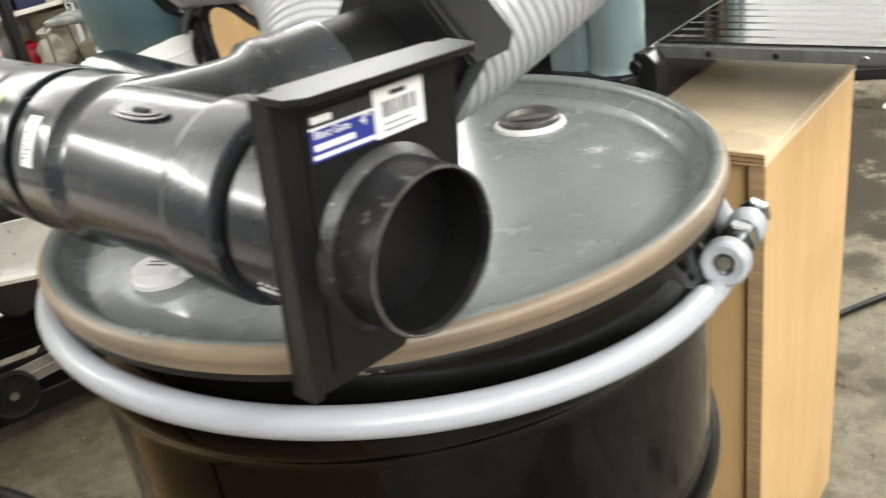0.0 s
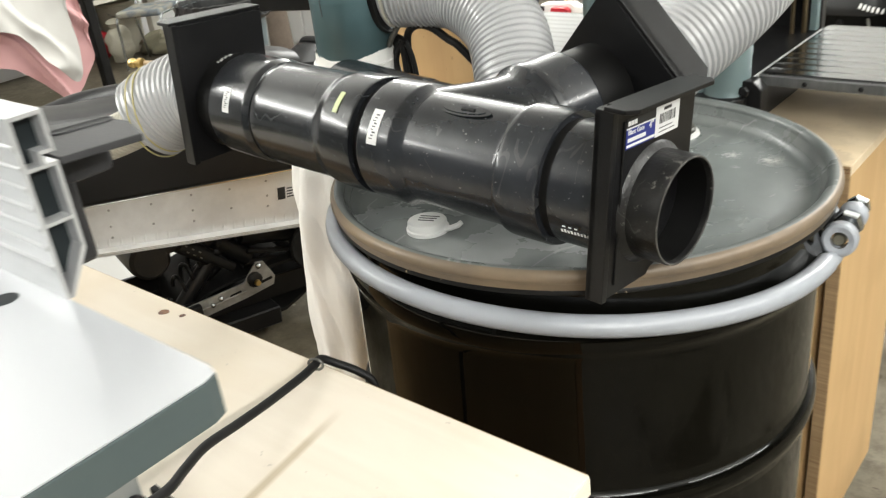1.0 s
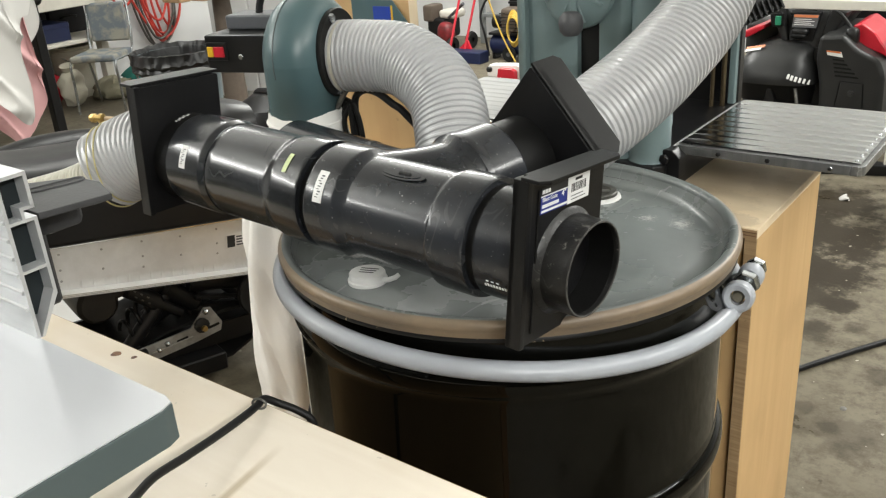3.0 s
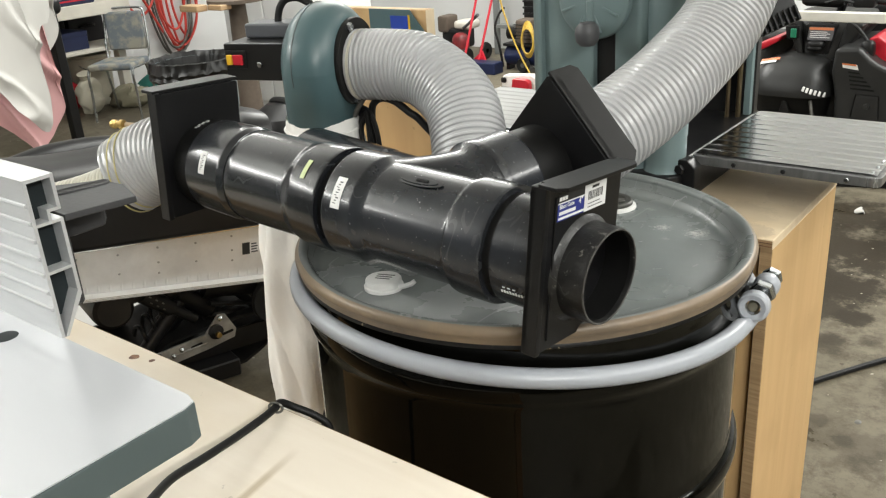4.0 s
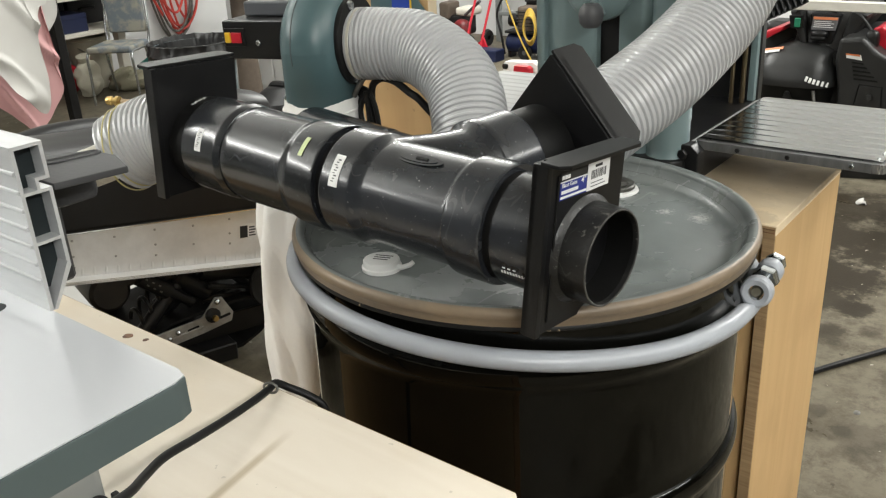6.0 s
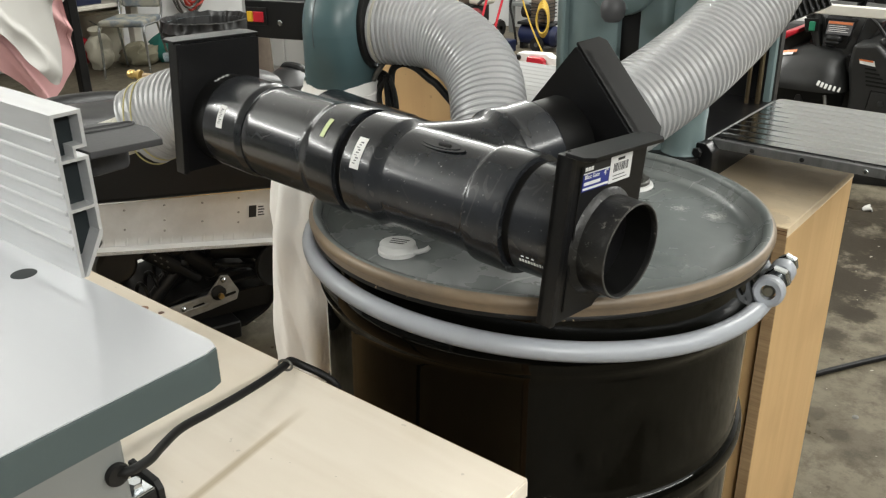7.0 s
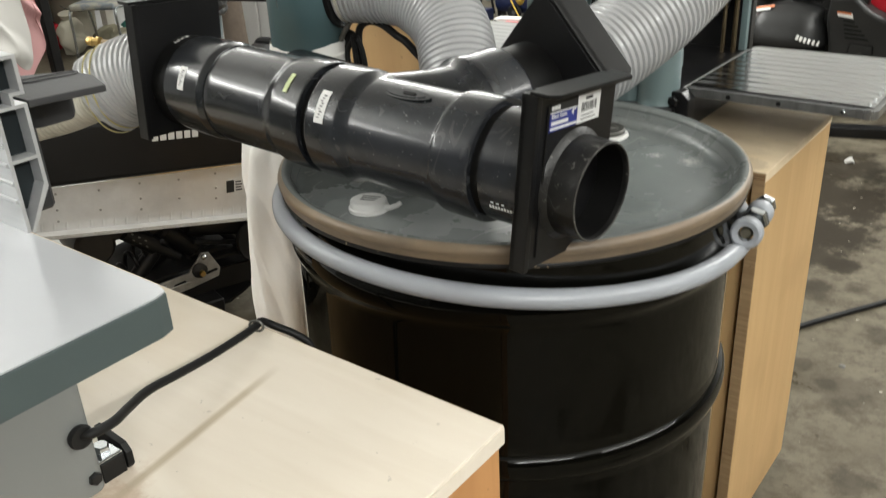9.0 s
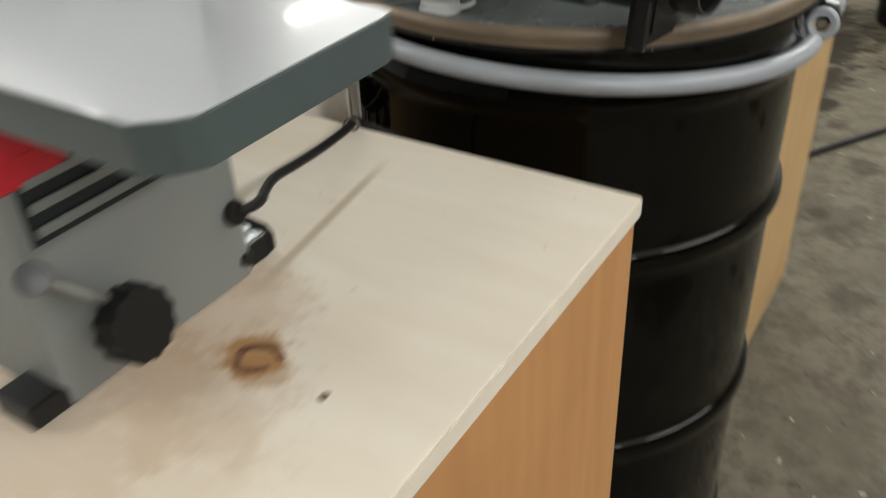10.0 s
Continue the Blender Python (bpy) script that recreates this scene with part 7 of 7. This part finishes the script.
def drape(edge, x, seed, material, label, lean, fold_amp):
    """A hanging sheet whose outline runs down through the (y, z) points of its free edge and along its hem."""
    line = smooth_path([Vector((0, a, b_)) for a, b_ in edge], 8)
    nu, rows_ = len(line) - 1, 60
    verts = []
    for i in range(rows_ + 1):
        f = i / rows_
        for j, p in enumerate(line):
            top = Vector((0, p.y - 0.10 + 0.12 * min(1.0, max(0.0, (1.4 - p.z))) * (p.y - 0.6), 1.42))
            q = top.lerp(p, f)
            crease = max(0.0, 1 - 6 * abs(noise.noise((3.5 * q.y + 2.4 * q.z, 1.6 * q.z - q.y, seed))))
            ff = (0.010 + fold_amp * f) * math.sin(10 * q.y + 2.5 * f + seed) + 0.030 * noise.noise((3 * q.y, 1.4 * q.z + seed, seed)) + 0.034 * crease
            verts.append((x + ff + lean * (1 - f), q.y, q.z + 0.012 * noise.noise((20 * q.y, seed, 3))))
    bm = from_lists(verts, grid_faces(rows_ + 1, nu + 1, False, False))
    back = bmesh.ops.extrude_face_region(bm, geom=list(bm.faces))
    bmesh.ops.translate(bm, verts=[g for g in back["geom"] if isinstance(g, bmesh.types.BMVert)], vec=(-0.004, 0, 0))
    return part("sheet", bm, material, sh, label, 80)


drape([(1.32, 1.36), (1.31, 1.1), (1.304, 0.952), (1.272, 0.853), (1.214, 0.828), (1.172, 0.672), (1.177, 0.496), (1.13, 0.357), (1.068, 0.405), (1.004, 0.479), (0.95, 0.583), (0.826, 0.66), (0.4, 0.68), (0.0, 0.68)], -3.46, 1.0, SHEET, "white dust sheet", -0.06, 0.02)
drape([(1.27, 1.30), (1.28, 1.0), (1.284, 0.791), (1.292, 0.709), (1.30, 0.582), (1.283, 0.551), (1.302, 0.429), (1.227, 0.323), (1.169, 0.272), (1.106, 0.254), (1.028, 0.344), (0.938, 0.421), (0.813, 0.50), (0.4, 0.5), (0.0, 0.5)], -3.535, 2.4, PINK, "pink dust sheet", -0.06, 0.02)
drape([(1.36, 1.36), (1.37, 1.1), (1.373, 0.942), (1.395, 0.819), (1.372, 0.754), (1.316, 0.70), (1.279, 0.742), (1.22, 0.80), (1.0, 0.82)], -3.60, 0.3, SHEET, "white dust sheet", -0.06, 0.012)

# wall bench with boxes
wb = thing("wall_bench", "cream painted wall bench with a lower shelf, half full", "workbench", (-5.2, 1.2, 0))
part("worktop", box((X0, -0.6, 0.668), (-5.0, 2.70, 0.753), 0.004, 1), SHELF, wb)
part("shelf", box((X0, -0.6, 0.422), (-5.05, 2.74, 0.45), 0.004, 1), SHELF, wb)
for y in (-0.55, 0.9, 2.62):
    part("post", box((-5.2, y, 0.0), (-5.13, y + 0.06, 0.6675), 0.003, 1), SHELF, wb)
rbx = random.Random(21)
y = 0.9
k = 0
while y < 2.4:
    wd, hh = rbx.uniform(0.12, 0.2), rbx.uniform(0.07, 0.14)
    cb = thing("storage_box", ("small dark blue card box on the bench shelf", "small cream card box on the bench shelf", "small black tool case on the bench shelf")[k % 3], "box", (-5.2, y + wd / 2, 0.45), "boxes on the bench shelf")
    part("carton", box((-5.4, y, 0.45), (-5.1, y + wd, 0.45 + hh), 0.004, 1), (BLUE_BOX, SHELF, BLACK_PAINT)[k % 3], cb)
    part("lid", box((-5.403, y - 0.002, 0.45 + hh * 0.72), (-5.097, y + wd + 0.002, 0.4505 + hh), 0.004, 1), (BLUE_BOX, SHELF, BLACK_PAINT)[k % 3], cb)
    y += wd + rbx.uniform(0.02, 0.1)
    k += 1
poster = thing("blue_case", "blue printed case on top of the wall bench", "case", (-5.1, 2.1, 0.753))
part("case", box((-5.35, 2.05, 0.753), (-5.03, 2.46, 0.83), 0.006, 1), BLUE_BOX, poster)
part("print_bar", box((-5.0295, 2.12, 0.775), (-5.028, 2.40, 0.785), 0, 1), RED, poster, "red printed line")
part("print_bar", box((-5.0295, 2.15, 0.797), (-5.028, 2.36, 0.803), 0, 1), PAPER, poster, "white printed line")
# Added black cases darken the shaded space at the back of the shelf.
for y0, y1, top in ((0.85, 1.5, 0.655), (1.52, 2.1, 0.64), (2.12, 2.42, 0.62), (2.44, 2.72, 0.64)):
    cb = thing("tool_case", "black filler case that darkens the back of the bench shelf", "case", (-5.5, (y0 + y1) / 2, 0.45), "cases on the bench shelf")
    part("shell", box((-5.585, y0, 0.45), (-5.41, y1, top), 0.012, 2), SLED_BLACK, cb)
    part("grip", sweep(smooth_path([(-5.41, (y0 + y1) / 2 - 0.06, 0.56), (-5.385, (y0 + y1) / 2 - 0.04, 0.57), (-5.385, (y0 + y1) / 2 + 0.04, 0.57), (-5.41, (y0 + y1) / 2 + 0.06, 0.56)], 5), 0.009, 8), RUBBER, cb)
pail = thing("white_pail", "grubby white plastic pail on the floor under the bench", "pail", (-5.44, 2.56, 0))
part("tub", lathe([(0, 0), (0.13, 0), (0.15, 0.34), (0.158, 0.345), (0.158, 0.365), (0.14, 0.365), (0.13, 0.02), (0, 0.02)], 32, Matrix.Translation((-5.44, 2.56, 0))), CREAM_BOX, pail)
part("bail", sweep(smooth_path([(-5.44, 2.41, 0.34), (-5.32, 2.46, 0.27), (-5.29, 2.56, 0.25), (-5.32, 2.66, 0.27), (-5.44, 2.71, 0.34)], 6), 0.004, 8), CHROME, pail)
sack = thing("plastic_sack", "crumpled translucent plastic sack of scraps on the floor", "sack", (-5.14, 2.33, 0))
skb = lump(-5.14, 2.33, 0.12, 0.085, 0.085, 0.125, 0.9, 40, 24)
for v in skb.verts:
    v.co += Vector((0.035, 0.035, 0.02)) * noise.noise(v.co * 11)
    v.co.z = max(0.002, v.co.z)
part("film", skb, CREAM_BOX, sack, "", 40)
part("neck", sweep([(-5.14, 2.33, 0.235), (-5.13, 2.32, 0.285)], lambda i: (0.03, 0.05)[i], 10), CREAM_BOX, sack)
ball = thing("red_tank", "round red steel air tank on the floor under the bench", "tank", (-5.36, 2.30, 0))
part("shell", lump(-5.36, 2.30, 0.11, 0.10, 0.10, 0.11, 1.0), RED, ball, "", 60)
part("neck", lathe([(0, 0.212), (0.018, 0.212), (0.018, 0.25), (0, 0.25)], 16, Matrix.Translation((-5.36, 2.30, 0))), BRASS, ball)
rag = thing("rag_heap", "crumpled khaki rags heaped below the chair", "rags", (-4.95, 2.45, 0))
rgb = lump(-5.10, 2.62, 0.06, 0.16, 0.12, 0.075, 0.9, 36, 20)
for v in rgb.verts:
    v.co += Vector((0.03, 0.03, 0.035)) * noise.noise(v.co * 14) + Vector((0.02, 0.02, 0.02)) * noise.noise(v.co * 30)
    v.co.z = max(0.002, v.co.z)
part("khaki_rag", rgb, RAG, rag, "", 30)
rgb = lump(-5.02, 2.78, 0.09, 0.13, 0.1, 0.1, 0.9, 30, 16)
for v in rgb.verts:
    v.co += Vector((0.03, 0.03, 0.035)) * noise.noise(v.co * 15 + Vector((3, 1, 2)))
    v.co.z = max(0.002, v.co.z)
part("green_rag", rgb, GREEN_RAG, rag, "green rag", 30)

# far north corner: hand truck, ladder, engine, compressor
ht = thing("hand_truck", "red tubular hand truck with a blue toe plate", "hand truck", (-3.25, 4.6, 0))
for x0, x1 in ((-3.475, -3.42), (-3.335, -3.27)):
    part("upright", sweep([(x0, 4.52, 0.06), (x1, 4.86, 0.98)], 0.0095, 10), RED, ht)
part("cross_tube", sweep([(-3.43, 4.85, 0.95), (-3.27, 4.85, 0.95)], 0.009, 10), RED, ht)
part("gusset", prism([(-3.41, 0.07), (-3.28, 0.07), (-3.315, 0.15)], 0, 0.02, 0.002, axes((0, 4.56, 0), (1, 0, 0), (0, -1, 0))), RED, ht)
part("toe_plate", box((-3.43, 4.42, 0.0), (-3.12, 4.54, 0.085), 0.006, 1), BLUE_BOX, ht, "blue toe plate")
ld = thing("step_ladder", "grey folding step ladder standing at the far wall", "ladder", (-3.3, 5.1, 0))
for x in (-3.62, -3.30):
    part("stile", box((x, 5.15, 0.0), (x + 0.05, 5.18, 1.7), 0.003, 1), GREY_PAINT, ld)
for z in (0.22, 0.52, 0.82, 1.12):
    part("tread", box((-3.57, 5.12, z), (-3.30, 5.2, z + 0.03), 0.003, 1), GREY_PAINT, ld)
en = thing("small_engine", "small red and black engine with a cream tank, on the floor", "engine", (-3.7, 4.75, 0))
part("block", box((-3.78, 4.72, 0.10), (-3.60, 4.95, 0.27), 0.03, 2), BLACK_PAINT, en)
part("shroud", lump(-3.57, 4.70, 0.165, 0.07, 0.06, 0.085, 0.8), DARK_RED, en, "red fan shroud", 60)
part("fuel_tank", box((-3.67, 4.74, 0.262), (-3.52, 4.92, 0.33), 0.025, 3), SHELF, en, "cream fuel tank")
part("muffler", box((-3.80, 4.70, 0.24), (-3.70, 4.86, 0.37), 0.02, 2), RUST, en)
part("bar", sweep([(-3.55, 4.72, 0.28), (-3.36, 4.66, 0.40)], 0.012, 10), KNOB_GREY, en)
for dx, dy in ((-0.12, -0.06), (0.12, -0.06), (-0.12, 0.2), (0.12, 0.2)):
    part("wheel", lathe([(0.02, -0.016), (0.062, -0.02), (0.07, 0), (0.062, 0.02), (0.02, 0.016)], 24, axes((-3.62 + dx, 4.74 + dy, 0.07), (0, 0, 1), (1, 0, 0))), RUBBER, en)
en.location.x -= 0.06
cp = thing("air_compressor", "dark wheeled air compressor with yellow hose draped over it", "compressor", (-2.95, 4.65, 0))
part("tank", sweep([(-3.12, 4.68, 0.11), (-3.09, 4.68, 0.11), (-2.82, 4.68, 0.11), (-2.79, 4.68, 0.11)], lambda i: (0.04, 0.075, 0.075, 0.04)[i], 24), BLUE_BOX, cp, "dark blue tank")
part("deck", box((-3.10, 4.6, 0.185), (-2.82, 4.78, 0.205), 0.004, 1), BLACK_PAINT, cp)
part("pump", box((-3.0, 4.62, 0.2051), (-2.86, 4.76, 0.38), 0.02, 2), RUST, cp, "grimy pump")
for k in range(5):
    part("cooling_fin", box((-3.005, 4.615, 0.24 + 0.025 * k), (-2.855, 4.765, 0.246 + 0.025 * k), 0, 1), BLACK_PAINT, cp)
part("motor", sweep([(-3.1, 4.7, 0.27), (-3.01, 4.7, 0.27)], 0.05, 16), BLACK_PAINT, cp)
part("belt_guard", box((-3.0, 4.74, 0.36), (-2.84, 4.80, 0.72), 0.02, 2), BLACK_PAINT, cp)
for k in range(7):
    part("guard_bar", box((-2.995, 4.725, 0.40 + 0.045 * k), (-2.845, 4.739, 0.415 + 0.045 * k), 0.002, 1), SLED_GREY, cp)
for yy in (4.57, 4.79):
    part("wheel", lathe([(0.018, -0.014), (0.05, -0.018), (0.058, 0), (0.05, 0.018), (0.018, 0.014)], 24, axes((-2.90, yy, 0.058), (0, 0, 1), (0, 1, 0))), RUBBER, cp)
    part("wheel_hub", lathe([(0, 0.012), (0.018, 0.012), (0.02, -0.012), (0, -0.012)], 16, axes((-2.90, yy, 0.058), (0, 0, 1), (0, -1, 0))), KNOB_GREY, cp)
part("stand", box((-3.10, 4.64, 0.0), (-3.07, 4.72, 0.06), 0.004, 1), BLACK_PAINT, cp)
part("push_bar", sweep(smooth_path([(-3.10, 4.60, 0.03), (-3.12, 4.58, 0.2), (-3.15, 4.58, 0.32), (-3.11, 4.58, 0.42), (-3.06, 4.58, 0.47)], 6), 0.009, 10), BLACK_PAINT, cp)
for k in range(6):
    part("hose_loop", sweep([(-2.845 + 0.05 * math.cos(a) + 0.006 * k, 4.56 - 0.012 * k, 0.25 + (0.13 - 0.008 * k) * math.sin(a)) for a in [2 * math.pi * i / 28 for i in range(28)]], 0.0065, 8, closed=True), HOSE_YELLOW, cp, "yellow hose loop")
part("hose_tail", sweep(smooth_path([(-3.08, 4.53, 0.62), (-3.03, 4.52, 0.46), (-2.95, 4.52, 0.26), (-2.87, 4.51, 0.12), (-2.80, 4.50, 0.02)], 8), 0.0065, 8), HOSE_YELLOW, cp, "yellow hose")

cp.location.x -= 0.06

# floor cable and brass coupling
fc = thing("floor_cable", "thin black cable lying across the concrete floor", "cable", (0.3, 1.6, 0))
part("flex", sweep(smooth_path([(-0.1, 0.95, 0.008), (0.05, 1.24, 0.008), (0.223, 1.53, 0.008), (0.5, 1.95, 0.008), (0.9, 2.5, 0.008)], 10), 0.008, 8), RUBBER, fc)
BF = Vector((-0.552, -0.214, 1.026))
bf = thing("brass_coupling", "small brass hose coupling beside the drooping hose", "coupling", BF)
BD = Vector((0.9, 0.36, -0.06)).normalized()
part("body", lathe([(0, -0.012), (0.006, -0.012), (0.0085, -0.008), (0.0085, -0.002), (0.006, 0.0), (0.006, 0.006), (0.0095, 0.008), (0.0095, 0.014), (0.005, 0.016), (0, 0.016)], 12, axes(BF, (0, 0, 1), BD) @ Matrix.Scale(0.8, 4)), BRASS, bf)
part("tail", sweep([BF + BD * 0.015, BF + BD * 0.07], 0.0042, 10), TAN_CARD, bf, "copper-coloured tail")

scrap = thing("paper_scrap", "small crumpled white scrap lying on the concrete floor", "scrap", (-0.139, 2.68, 0))
sbm = lump(-0.139, 2.68, 0.008, 0.024, 0.016, 0.008, 0.9, 20, 10)
for v in sbm.verts:
    v.co += Vector((0.012, 0.012, 0.01)) * noise.noise(v.co * 40)
    v.co.z = max(0.001, v.co.z)
part("crumple", sbm, SHEET, scrap, "", 30)

spot = thing("paint_spot", "dried pale grey paint spot on the concrete floor", "paint spot", (0.225, 1.17, 0))
part("blob", lump(0.225, 1.17, 0.0005, 0.008, 0.011, 0.0012, 0.9, 20, 8), PLUG_GREY, spot, "", 60)
fbar = thing("steel_bar", "black steel bar lying on the wet concrete floor", "bar", (-0.05, 2.86, 0))
part("bar", box((-0.25, -0.035, 0.0), (0.35, 0.035, 0.045), 0.006, 2, Matrix.Translation((-0.36, 2.98, 0)) @ pose(0, 0, 0, 0, 0, 18)), BLACK_PAINT, fbar)
part("end_cap", box((-0.262, -0.037, 0.001), (-0.2502, 0.037, 0.047), 0.003, 1, Matrix.Translation((-0.36, 2.98, 0)) @ pose(0, 0, 0, 0, 0, 18)), RUBBER, fbar)

tyre = thing("spare_wheel", "worn black rubber tyre standing on the floor beside the rack", "wheel", (0.135, 2.60, 0))
TW = axes((0.135, 2.60, 0.190), (0, 1, 0), (1, 0.12, 0))
part("tyre", lathe([(0.105, -0.045), (0.135, -0.056), (0.165, -0.055), (0.183, -0.044), (0.1895, -0.02), (0.190, 0.0), (0.1895, 0.02), (0.183, 0.044), (0.165, 0.055), (0.135, 0.056), (0.105, 0.045)], 56, TW), RUBBER, tyre)
part("rim", lathe([(0, -0.02), (0.04, -0.03), (0.09, -0.03), (0.108, -0.042), (0.108, 0.042), (0.09, 0.03), (0.04, 0.03), (0, 0.02)], 40, TW), WHITE_FRAME, tyre, "cream steel rim")

# ceiling tube fittings
for lx, ly in LAMPS:
    tl = thing("ceiling_light", "long white fluorescent ceiling fitting", "ceiling light", (lx, ly, CEILING - 0.06), "ceiling tube lights")
    for dy in (-0.9, 0.9):
        part("hanger", sweep([(lx, ly + dy, CEILING - 0.79), (lx, ly + dy, CEILING)], 0.004, 6), CHROME, tl)
    part("housing", box((lx - 0.1, ly - 1.2, CEILING - 0.84), (lx + 0.1, ly + 1.2, CEILING - 0.79), 0.005, 1), CEIL, tl)
